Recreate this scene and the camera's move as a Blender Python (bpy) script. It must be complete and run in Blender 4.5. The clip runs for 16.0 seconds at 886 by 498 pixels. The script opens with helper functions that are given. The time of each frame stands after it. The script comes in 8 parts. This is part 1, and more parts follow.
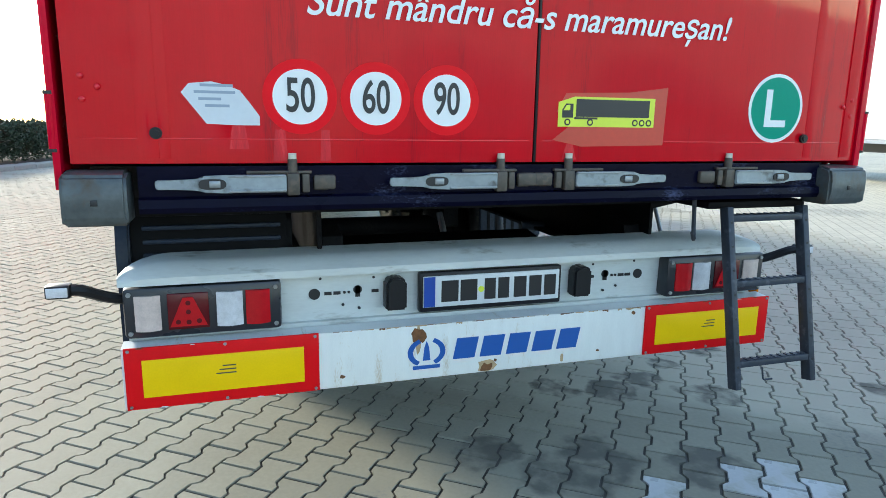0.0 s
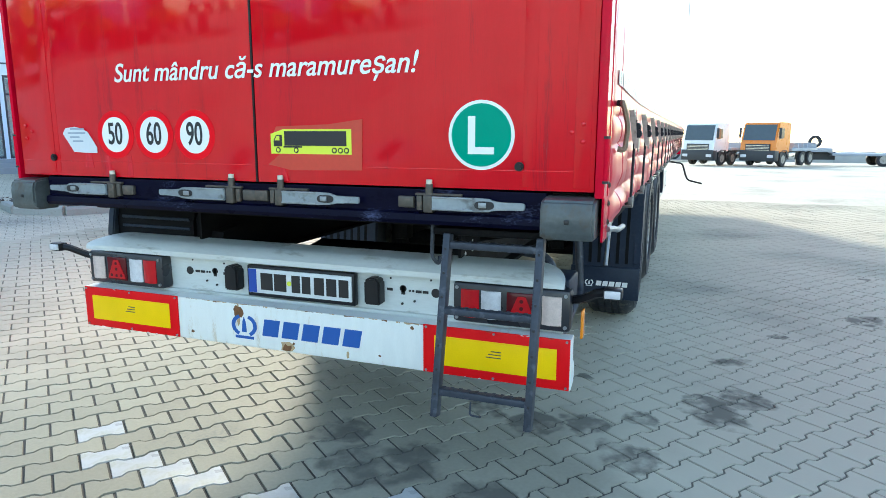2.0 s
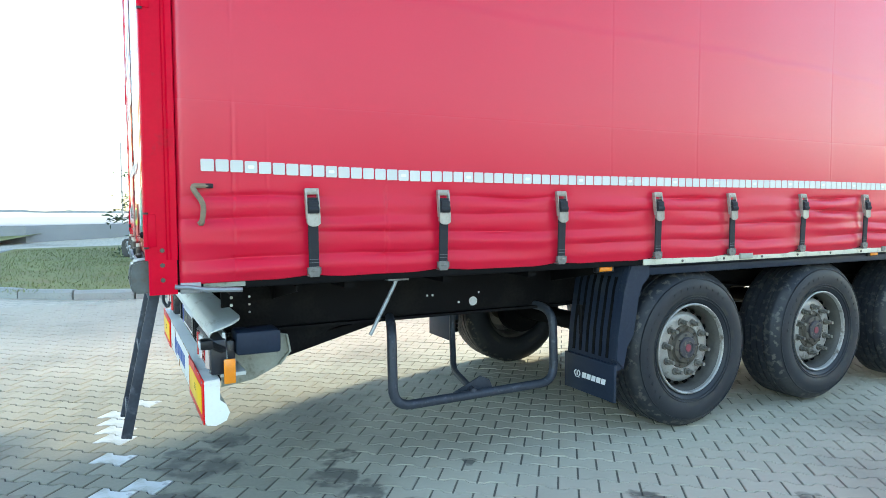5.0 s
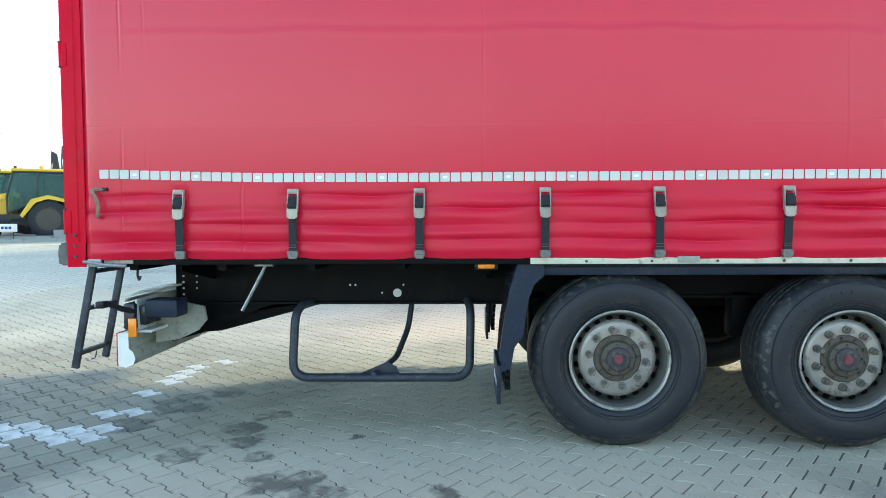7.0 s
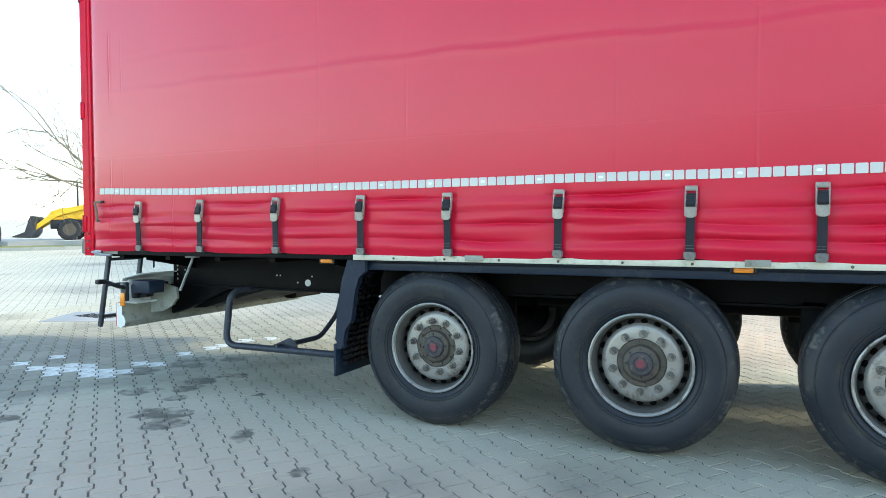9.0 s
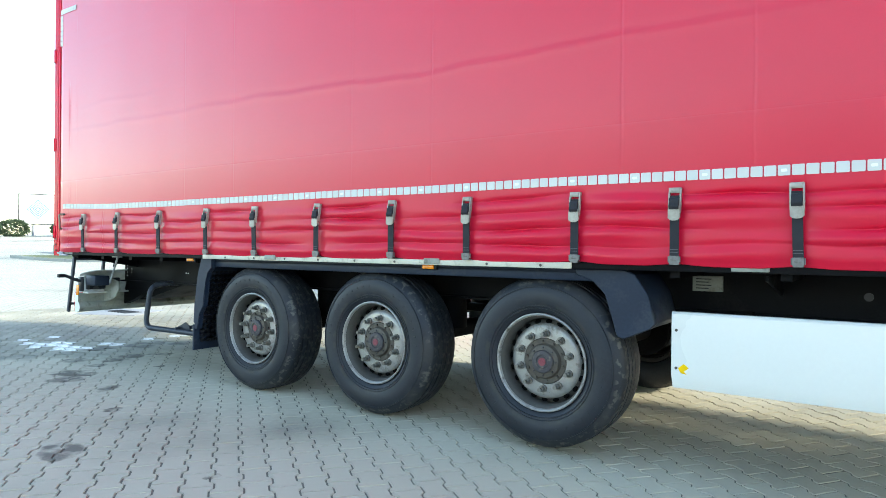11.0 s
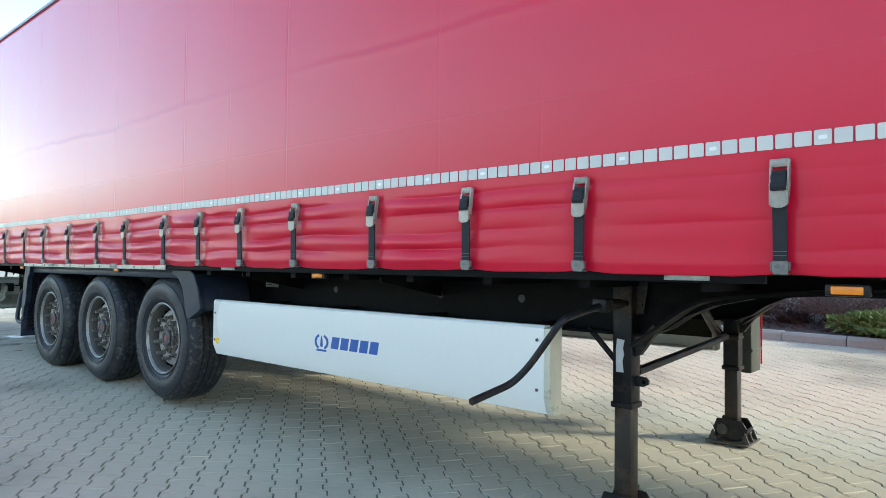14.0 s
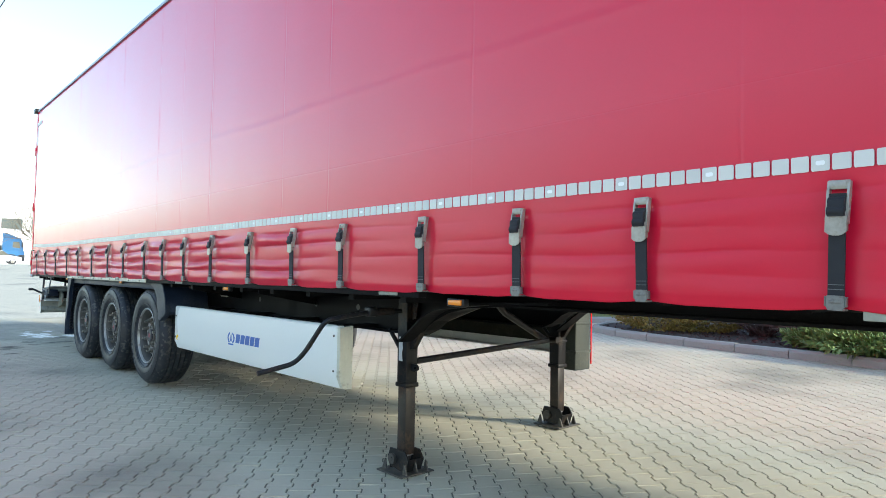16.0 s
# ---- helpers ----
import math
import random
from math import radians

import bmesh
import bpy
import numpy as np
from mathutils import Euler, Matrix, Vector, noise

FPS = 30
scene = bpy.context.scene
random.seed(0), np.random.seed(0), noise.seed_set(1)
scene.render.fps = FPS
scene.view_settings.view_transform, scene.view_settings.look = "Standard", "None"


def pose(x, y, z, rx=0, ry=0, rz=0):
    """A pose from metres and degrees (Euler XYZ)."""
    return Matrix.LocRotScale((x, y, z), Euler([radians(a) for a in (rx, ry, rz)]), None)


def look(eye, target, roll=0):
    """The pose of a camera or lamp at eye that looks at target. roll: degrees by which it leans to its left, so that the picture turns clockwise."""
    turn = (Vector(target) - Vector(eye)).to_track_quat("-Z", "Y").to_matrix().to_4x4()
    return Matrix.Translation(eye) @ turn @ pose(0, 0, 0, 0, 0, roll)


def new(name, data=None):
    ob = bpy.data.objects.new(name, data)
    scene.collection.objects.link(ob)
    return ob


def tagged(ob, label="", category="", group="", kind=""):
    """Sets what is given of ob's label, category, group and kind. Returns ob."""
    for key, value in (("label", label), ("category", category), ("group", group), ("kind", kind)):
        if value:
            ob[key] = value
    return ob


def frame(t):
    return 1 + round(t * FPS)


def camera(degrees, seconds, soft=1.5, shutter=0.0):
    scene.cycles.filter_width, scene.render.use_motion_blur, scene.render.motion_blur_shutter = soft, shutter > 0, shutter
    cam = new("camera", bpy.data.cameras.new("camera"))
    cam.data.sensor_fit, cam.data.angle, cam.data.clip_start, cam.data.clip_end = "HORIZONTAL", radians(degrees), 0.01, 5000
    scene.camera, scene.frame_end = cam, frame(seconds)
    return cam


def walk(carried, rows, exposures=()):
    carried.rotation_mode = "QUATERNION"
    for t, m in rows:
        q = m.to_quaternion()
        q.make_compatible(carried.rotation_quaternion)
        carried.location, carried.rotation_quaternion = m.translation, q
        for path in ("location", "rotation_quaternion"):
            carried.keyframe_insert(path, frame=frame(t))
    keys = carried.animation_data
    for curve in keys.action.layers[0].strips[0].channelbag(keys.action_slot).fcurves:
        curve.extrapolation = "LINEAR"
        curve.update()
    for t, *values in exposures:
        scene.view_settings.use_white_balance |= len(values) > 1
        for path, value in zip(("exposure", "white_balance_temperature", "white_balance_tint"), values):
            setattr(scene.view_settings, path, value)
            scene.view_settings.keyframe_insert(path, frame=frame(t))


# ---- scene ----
cam = camera(68.6, 16.0, soft=0.8)
PATH = [
    (0, (-1.809, 2.174, 1.39), (0.056, 1.569, 0.994), 1.0),
    (0.5, (-1.952, 1.579, 1.379), (-0.015, 1.264, 0.989), 0.6),
    (1, (-1.997, 0.994, 1.409), (-0.036, 1.076, 1.022), 0.4),
    (1.5, (-2.068, 0.364, 1.441), (-0.151, 0.79, 1.065), 0.2),
    (2, (-2.077, -0.246, 1.445), (-0.236, 0.453, 1.095), 0.1),
    (2.5, (-1.995, -0.804, 1.478), (-0.294, 0.204, 1.18), 0.1),
    (3, (-1.824, -1.347, 1.504), (-0.223, -0.169, 1.286), -0.1),
    (3.5, (-1.457, -1.772, 1.481), (0.034, -0.446, 1.338), -0.2),
    (3.7, (-1.305, -1.963, 1.47), (0.124, -0.57, 1.334), -0.3),
    (5.8, (0.767, -3.226, 1.391), (1.283, -1.297, 1.296), -0.4),
    (6, (1.001, -3.328, 1.368), (1.415, -1.373, 1.282), -0.5),
    (6.5, (1.608, -3.503, 1.357), (1.744, -1.51, 1.269), -0.4),
    (7, (2.279, -3.626, 1.368), (2.209, -1.629, 1.276), -0.3),
    (7.5, (2.933, -3.704, 1.361), (2.561, -1.74, 1.276), -0.2),
    (8, (3.631, -3.684, 1.375), (3.061, -1.769, 1.28), -0.3),
    (8.2, (3.918, -3.695, 1.374), (3.292, -1.798, 1.277), -0.3),
    (10.3, (6.643, -3.517, 1.242), (5.541, -1.848, 1.234), 0.4),
    (10.5, (6.893, -3.503, 1.248), (5.772, -1.847, 1.239), 0.5),
    (11, (7.499, -3.392, 1.226), (6.36, -1.748, 1.222), 0.5),
    (11.5, (8.104, -3.363, 1.21), (6.97, -1.716, 1.212), 0.4),
    (12, (8.67, -3.238, 1.189), (7.523, -1.6, 1.19), 0.4),
    (12.5, (9.263, -3.048, 1.179), (8.1, -1.421, 1.192), 0.5),
    (13, (9.864, -2.843, 1.189), (8.663, -1.244, 1.207), 0.4),
    (13.5, (10.444, -2.59, 1.183), (9.198, -1.026, 1.219), 0.5),
    (14, (11.048, -2.411, 1.167), (9.732, -0.906, 1.219), 0.6),
    (14.5, (11.54, -2.182, 1.181), (10.174, -0.722, 1.232), 0.7),
    (15, (12.05, -2.104, 1.221), (10.64, -0.686, 1.273), 0.7),
    (15.5, (12.521, -2.193, 1.218), (11.081, -0.806, 1.275), 0.8),
    (16, (13.049, -2.192, 1.232), (11.562, -0.857, 1.316), 1.0),
]
EXPOSURES = [(0.0, 1.58, 6250, 5), (1.0, 1.62, 6250, 5), (2.0, 1.88, 6300, 4), (3.5, 2.28, 6350, 3), (6.0, 2.12, 6500, 2), (8.0, 1.95, 6500, 3), (10.5, 2.13, 6450, 3), (11.5, 2.10, 6450, 3), (13.0, 1.70, 6400, 5), (14.0, 1.64, 6300, 6), (16.0, 1.63, 6300, 6)]
walk(cam, [(t, look(eye, target, roll)) for t, eye, target, roll in PATH], EXPOSURES)

# ---- world, sun ----
SUN_TO = Vector((2.2, 1.12, 1.0)).normalized()
world = bpy.data.worlds.new("world")
scene.world = world
world.use_nodes = True
wn = world.node_tree
sky = wn.nodes.new("ShaderNodeTexSky")
sky.sky_type = "NISHITA"
sky.sun_disc = False
sky.sun_elevation = math.asin(SUN_TO.z)
sky.sun_rotation = math.atan2(SUN_TO.x, SUN_TO.y)
sky.dust_density = 0.5
sky.air_density = 1.0
sky.ozone_density = 1.0
haze = wn.nodes.new("ShaderNodeHueSaturation")   # thin white haze over the whole sky
haze.inputs["Saturation"].default_value = 0.95
wn.links.new(sky.outputs[0], haze.inputs["Color"])
wn.links.new(haze.outputs[0], wn.nodes["Background"].inputs[0])
wn.nodes["Background"].inputs[1].default_value = 0.15
sun = new("sun", bpy.data.lights.new("sun", "SUN"))
sun.data.energy = 1.75
sun.data.angle = radians(7.0)
sun.data.color = (1.0, 0.90, 0.74)
sun.matrix_world = look((0, 0, 0), -SUN_TO)

# ---- materials ----


def mat(name, col, rough=0.5, metal=0.0, var=0.15, scale=4.0, fine=60.0, bump=0.05, dirt=None, coat=0.0, spec=0.5,
        island=0.0, obrand=0.0, stretch=(1, 1, 1), rvar=0.12, trans=0.0):
    """Colour with two scales of variation, relief, and an optional (colour, amount, scale) of dirt."""
    m = bpy.data.materials.new(name)
    m.use_nodes = True
    nt = m.node_tree
    n, l = nt.nodes, nt.links
    b = n["Principled BSDF"]
    tc = n.new("ShaderNodeTexCoord")
    mp = n.new("ShaderNodeMapping")
    mp.inputs["Scale"].default_value = stretch
    l.new(tc.outputs["Object"], mp.inputs[0])

    def tex(s, detail=4.0):
        t = n.new("ShaderNodeTexNoise")
        t.inputs["Scale"].default_value = s
        t.inputs["Detail"].default_value = detail
        l.new(mp.outputs[0], t.inputs["Vector"])
        return t.outputs[0]

    def math_(op, a, bb):
        t = n.new("ShaderNodeMath")
        t.operation = op
        for i, v in enumerate((a, bb)):
            if isinstance(v, (int, float)):
                t.inputs[i].default_value = v
            else:
                l.new(v, t.inputs[i])
        return t.outputs[0]

    big, small = tex(scale), tex(fine, 6.0)
    k = math_("ADD", math_("MULTIPLY", math_("SUBTRACT", big, 0.5), var * 2.4), math_("MULTIPLY", math_("SUBTRACT", small, 0.5), var * 1.6))
    if island:
        g = n.new("ShaderNodeNewGeometry")
        k = math_("ADD", k, math_("MULTIPLY", math_("SUBTRACT", g.outputs["Random Per Island"], 0.5), island))
    if obrand:
        g = n.new("ShaderNodeObjectInfo")
        k = math_("ADD", k, math_("MULTIPLY", math_("SUBTRACT", g.outputs["Random"], 0.5), obrand))
    k = math_("ADD", k, 1.0)
    vm = n.new("ShaderNodeVectorMath")
    vm.operation = "SCALE"
    vm.inputs[0].default_value = col
    l.new(k, vm.inputs["Scale"])
    out = vm.outputs[0]
    r = math_("ADD", math_("MULTIPLY", math_("SUBTRACT", big, 0.5), rvar * 2), rough)
    if dirt:
        dcol, amount, ds = dirt
        rmp = n.new("ShaderNodeMapRange")
        l.new(math_("ADD", math_("MULTIPLY", tex(ds, 8.0), 0.7), math_("MULTIPLY", small, 0.3)), rmp.inputs[0])
        rmp.inputs[1].default_value = 0.62 - 0.3 * amount
        rmp.inputs[2].default_value = 0.74 - 0.2 * amount
        mx = n.new("ShaderNodeMix")
        mx.data_type = "RGBA"
        l.new(rmp.outputs[0], mx.inputs[0])
        l.new(out, mx.inputs[6])
        mx.inputs[7].default_value = (*dcol, 1)
        out = mx.outputs[2]
        r = math_("ADD", r, math_("MULTIPLY", rmp.outputs[0], 0.25))
    l.new(out, b.inputs["Base Color"])
    l.new(r, b.inputs["Roughness"])
    b.inputs["Metallic"].default_value = metal
    b.inputs["Coat Weight"].default_value = coat
    b.inputs["Coat Roughness"].default_value = 0.08
    b.inputs["Specular IOR Level"].default_value = spec
    b.inputs["Transmission Weight"].default_value = trans
    if bump:
        bp = n.new("ShaderNodeBump")
        bp.inputs["Strength"].default_value = min(1.0, bump * 4)
        bp.inputs["Distance"].default_value = 0.004
        l.new(small, bp.inputs["Height"])
        l.new(bp.outputs[0], b.inputs["Normal"])
    return m


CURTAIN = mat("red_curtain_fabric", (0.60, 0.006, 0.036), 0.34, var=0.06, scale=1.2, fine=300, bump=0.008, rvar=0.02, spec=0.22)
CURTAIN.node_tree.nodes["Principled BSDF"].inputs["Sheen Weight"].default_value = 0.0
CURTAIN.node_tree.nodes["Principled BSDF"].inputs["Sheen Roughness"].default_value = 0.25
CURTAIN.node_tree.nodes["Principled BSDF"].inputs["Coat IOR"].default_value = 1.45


def sheen_by_height(m):
    """Sets the fabric's reflections by height: the lacquer's coat is weakened along its lower part."""
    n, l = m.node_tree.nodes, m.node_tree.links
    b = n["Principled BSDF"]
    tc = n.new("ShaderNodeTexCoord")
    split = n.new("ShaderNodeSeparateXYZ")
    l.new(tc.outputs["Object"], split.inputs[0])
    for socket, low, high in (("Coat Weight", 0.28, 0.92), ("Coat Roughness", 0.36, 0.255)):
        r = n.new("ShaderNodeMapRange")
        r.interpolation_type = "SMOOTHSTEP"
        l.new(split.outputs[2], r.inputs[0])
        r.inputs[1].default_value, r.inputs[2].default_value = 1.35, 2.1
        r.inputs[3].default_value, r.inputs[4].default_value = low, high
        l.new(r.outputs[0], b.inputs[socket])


sheen_by_height(CURTAIN)
RED = mat("red_door_paint", (0.66, 0.001, 0.010), 0.07, var=0.10, scale=1.6, fine=30, bump=0.0, spec=0.56, rvar=0.03, dirt=((0.34, 0.003, 0.012), 0.14, 1.7), stretch=(1, 10, 0.6))
REDPOST = mat("red_post_paint", (0.60, 0.001, 0.024), 0.20, var=0.10, scale=7, bump=0.005, spec=0.08, dirt=((0.42, 0.004, 0.02), 0.12, 5))
NAVY = mat("worn_navy_paint", (0.003, 0.003, 0.014), 0.30, var=0.3, scale=6, bump=0.03, spec=0.06, dirt=((0.07, 0.08, 0.15), 0.16, 3.2), stretch=(1, 1.4, 3.0))
BLACK = mat("black_chassis_paint", (0.004, 0.004, 0.005), 0.6, spec=0.12, var=0.3, bump=0.03, dirt=((0.016, 0.015, 0.014), 0.3, 4))
BLUEPLASTIC = mat("dark_mudguard_plastic", (0.017, 0.026, 0.046), 0.45, spec=0.22, var=0.25, scale=3, bump=0.03, dirt=((0.040, 0.047, 0.058), 0.30, 5))
STEEL = mat("galvanised_steel", (0.30, 0.32, 0.33), 0.42, metal=0.6, var=0.18, scale=9, bump=0.03, dirt=((0.16, 0.14, 0.11), 0.25, 12))
GREYMETAL = mat("grey_painted_buffer", (0.085, 0.098, 0.10), 0.36, metal=0.2, var=0.4, scale=12, bump=0.05, dirt=((0.075, 0.058, 0.042), 0.42, 11))
HOOKMAT = mat("dull_hook_steel", (0.17, 0.17, 0.16), 0.45, metal=0.4, var=0.25, scale=30, bump=0.03, dirt=((0.09, 0.075, 0.06), 0.3, 25))
LADDER = mat("ladder_steel", (0.040, 0.047, 0.062), 0.45, spec=0.35, metal=0.15, var=0.35, scale=14, bump=0.03, dirt=((0.11, 0.12, 0.14), 0.2, 22))
WHITEPAINT = mat("rusted_white_paint", (0.80, 0.81, 0.77), 0.35, var=0.06, scale=5, bump=0.015, dirt=((0.55, 0.44, 0.28), 0.12, 3.5), stretch=(1, 6, 1.2))
LEVERMAT = mat("zinc_lever", (0.26, 0.295, 0.315), 0.40, metal=0.35, var=0.25, scale=14, bump=0.03, dirt=((0.10, 0.095, 0.085), 0.28, 16))
LOCKDARK = mat("rusty_lock_steel", (0.085, 0.072, 0.058), 0.5, metal=0.3, var=0.35, scale=25, bump=0.04, dirt=((0.16, 0.12, 0.09), 0.3, 30))
TIE = mat("frayed_brown_webbing", (0.22, 0.165, 0.11), 0.8, var=0.35, scale=25, fine=300, bump=0.08)
RUSTRUN = mat("rust_run", (0.44, 0.31, 0.17), 0.7, var=0.3, scale=30, bump=0.02)
RUST = mat("rust_patch", (0.16, 0.07, 0.025), 0.85, var=0.5, scale=30, bump=0.12)
GALV = mat("zinc_grey_sheet", (0.62, 0.65, 0.63), 0.42, metal=0.1, var=0.12, scale=5, bump=0.015, dirt=((0.34, 0.34, 0.30), 0.14, 9), stretch=(1, 0.5, 2.0))
DIRTYSHEET = mat("dirty_pale_sheet", (0.30, 0.31, 0.26), 0.6, var=0.25, scale=6, bump=0.04, dirt=((0.12, 0.11, 0.08), 0.3, 10))
SKIRT = mat("white_skirt_panel", (0.79, 0.80, 0.755), 0.30, var=0.025, scale=1.2, bump=0.006, coat=0.2)
# Skirt's inner face, painted near black for the shadow under the trailer
SKIRTBACK = mat("shaded_skirt_back", (0.028, 0.028, 0.022), 0.75, spec=0.15, var=0.3, scale=4, bump=0.04, dirt=((0.05, 0.045, 0.035), 0.35, 6))
CREAM = mat("cream_rail", (0.60, 0.58, 0.46), 0.5, var=0.12, scale=8, bump=0.03, dirt=((0.30, 0.27, 0.2), 0.25, 9))
YELLOW = mat("yellow_reflector", (0.92, 0.58, 0.003), 0.35, var=0.08, scale=8, fine=180, bump=0.02, spec=0.12)
REFRED = mat("red_reflector", (0.74, 0.006, 0.010), 0.35, var=0.08, scale=8, fine=180, bump=0.02, spec=0.10)
BLUE = mat("logo_blue", (0.01, 0.09, 0.36), 0.4, var=0.05, bump=0.0)
PLATEWHITE = mat("plate_white", (0.66, 0.68, 0.68), 0.35, var=0.05, bump=0.0)
INK = mat("black_ink", (0.012, 0.012, 0.014), 0.4, var=0.05, bump=0.0)
EUBLUE = mat("plate_blue", (0.01, 0.06, 0.35), 0.35, var=0.05, bump=0.0)
BLACKPLASTIC = mat("black_plastic", (0.010, 0.010, 0.012), 0.38, spec=0.3, var=0.2, bump=0.02)
LAMPCASE = mat("lamp_housing", (0.02, 0.022, 0.028), 0.30, var=0.2, bump=0.015)
LENSDEEP = mat("deep_red_lens", (0.10, 0.004, 0.008), 0.12, var=0.12, scale=40, fine=200, bump=0.03, spec=0.3)
LENSRED = mat("red_lens", (0.50, 0.006, 0.012), 0.12, var=0.15, scale=40, fine=200, bump=0.03, spec=0.3)
LENSCLEAR = mat("clear_lens", (0.62, 0.62, 0.64), 0.10, var=0.2, scale=40, fine=200, bump=0.04, coat=0.4)
LENSPINK = mat("faded_lens", (0.62, 0.50, 0.45), 0.12, var=0.2, scale=40, fine=200, bump=0.04, coat=0.4)
ORANGE = mat("orange_lens", (0.85, 0.26, 0.01), 0.2, var=0.1, scale=40, fine=200, bump=0.04, coat=0.3)
TYRE = mat("tyre_rubber", (0.014, 0.017, 0.023), 0.5, spec=0.4, var=0.25, scale=5, bump=0.03, dirt=((0.027, 0.030, 0.036), 0.38, 3))


def scuffed(m):
    """Dust and kerb scuffs round the shoulder of a tyre and in a ring beside the rim."""
    n, l = m.node_tree.nodes, m.node_tree.links
    b = n["Principled BSDF"]
    tc = n.new("ShaderNodeTexCoord")
    flat = n.new("ShaderNodeVectorMath")
    flat.operation = "MULTIPLY"
    flat.inputs[1].default_value = (1, 0, 1)
    l.new(tc.outputs["Object"], flat.inputs[0])
    rad = n.new("ShaderNodeVectorMath")
    rad.operation = "LENGTH"
    l.new(flat.outputs[0], rad.inputs[0])
    col = b.inputs["Base Color"].links[0].from_socket
    for centre, width, scale, lo, hi, dust in ((0.490, 0.030, 26.0, 0.52, 0.62, (0.095, 0.090, 0.078)), (0.352, 0.020, 9.0, 0.45, 0.60, (0.034, 0.033, 0.030)), (0.470, 0.050, 4.0, 0.50, 0.64, (0.036, 0.036, 0.037))):
        off = n.new("ShaderNodeMath")
        off.operation = "SUBTRACT"
        l.new(rad.outputs["Value"], off.inputs[0])
        off.inputs[1].default_value = centre
        ab = n.new("ShaderNodeMath")
        ab.operation = "ABSOLUTE"
        l.new(off.outputs[0], ab.inputs[0])
        band = n.new("ShaderNodeMapRange")
        l.new(ab.outputs[0], band.inputs[0])
        band.inputs[1].default_value, band.inputs[2].default_value, band.inputs[3].default_value, band.inputs[4].default_value = width * 0.4, width, 1.0, 0.0
        nz = n.new("ShaderNodeTexNoise")
        nz.inputs["Scale"].default_value, nz.inputs["Detail"].default_value = scale, 8.0
        l.new(tc.outputs["Object"], nz.inputs["Vector"])
        spot = n.new("ShaderNodeMapRange")
        l.new(nz.outputs[0], spot.inputs[0])
        spot.inputs[1].default_value, spot.inputs[2].default_value = lo, hi
        fac = n.new("ShaderNodeMath")
        fac.operation = "MULTIPLY"
        l.new(band.outputs[0], fac.inputs[0])
        l.new(spot.outputs[0], fac.inputs[1])
        mx = n.new("ShaderNodeMix")
        mx.data_type = "RGBA"
        l.new(fac.outputs[0], mx.inputs[0])
        l.new(col, mx.inputs[6])
        mx.inputs[7].default_value = (*dust, 1)
        col = mx.outputs[2]
    l.new(col, b.inputs["Base Color"])


scuffed(TYRE)
RIM = mat("wheel_steel", (0.36, 0.35, 0.325), 0.36, metal=0.4, var=0.2, scale=12, bump=0.03, dirt=((0.13, 0.11, 0.09), 0.35, 12))
# Shade of the recessed dish and inner rim, painted as darker steel
DISHDARK = mat("shaded_wheel_dish", (0.095, 0.09, 0.08), 0.6, metal=0.2, var=0.3, scale=12, bump=0.03)
HOLE = mat("dark_hole", (0.004, 0.004, 0.004), 1.0, var=0.1, bump=0.0, spec=0.0)
HUB = mat("rusty_hub", (0.088, 0.076, 0.060), 0.6, metal=0.2, var=0.4, scale=20, bump=0.08)
HUBRED = mat("faded_hub_red", (0.20, 0.035, 0.05), 0.5, var=0.4, scale=30, bump=0.04)
WEBBING = mat("black_webbing", (0.012, 0.013, 0.017), 0.75, var=0.2, scale=30, fine=500, bump=0.06)
BUCKLE = mat("zinced_buckle_steel", (0.34, 0.32, 0.275), 0.42, metal=0.35, var=0.25, scale=30, bump=0.03, obrand=0.35, dirt=((0.19, 0.15, 0.11), 0.28, 40))
NUTMAT = mat("dusty_nut_steel", (0.20, 0.19, 0.165), 0.45, metal=0.4, var=0.35, scale=30, bump=0.03, obrand=0.3, dirt=((0.12, 0.09, 0.065), 0.35, 40))
HUBCAP = mat("grimy_hub_cap", (0.040, 0.036, 0.042), 0.5, var=0.4, scale=25, bump=0.05, dirt=((0.13, 0.115, 0.09), 0.3, 30))
STITCH = mat("grey_stitching", (0.12, 0.12, 0.13), 0.8, var=0.2, bump=0.0)
TAPE = mat("silver_reflective_tape", (0.60, 0.59, 0.55), 0.40, var=0.05, scale=20, fine=400, bump=0.02, obrand=0.10)
WHITEVINYL = mat("white_vinyl", (0.84, 0.84, 0.82), 0.35, var=0.03, bump=0.0)
GREENVINYL = mat("green_vinyl", (0.0, 0.30, 0.19), 0.35, var=0.05, bump=0.0, spec=0.12)
DRIP = mat("pale_dried_drip", (0.66, 0.020, 0.032), 0.25, var=0.3, scale=9, bump=0.0, spec=0.25, stretch=(1, 6, 1))
SIGNRED = mat("sign_red", (0.86, 0.004, 0.014), 0.30, var=0.05, bump=0.0, spec=0.10)
NEON = mat("yellow_green_sticker", (0.72, 0.80, 0.05), 0.4, var=0.05, bump=0.0)
FADED = mat("faded_orange_red", (0.58, 0.045, 0.02), 0.4, var=0.12, bump=0.0)
PAPER = mat("torn_paper", (0.66, 0.68, 0.70), 0.6, var=0.06, bump=0.01)
BARGREY = mat("grey_print", (0.30, 0.35, 0.42), 0.5, var=0.05, bump=0.0)
ROOFMAT = mat("roof_tarpaulin", (0.30, 0.34, 0.42), 0.5, var=0.1, bump=0.02)
LEGMAT = mat("leg_black_paint", (0.008, 0.008, 0.009), 0.45, spec=0.3, var=0.3, scale=10, bump=0.03, dirt=((0.06, 0.04, 0.028), 0.35, 8))
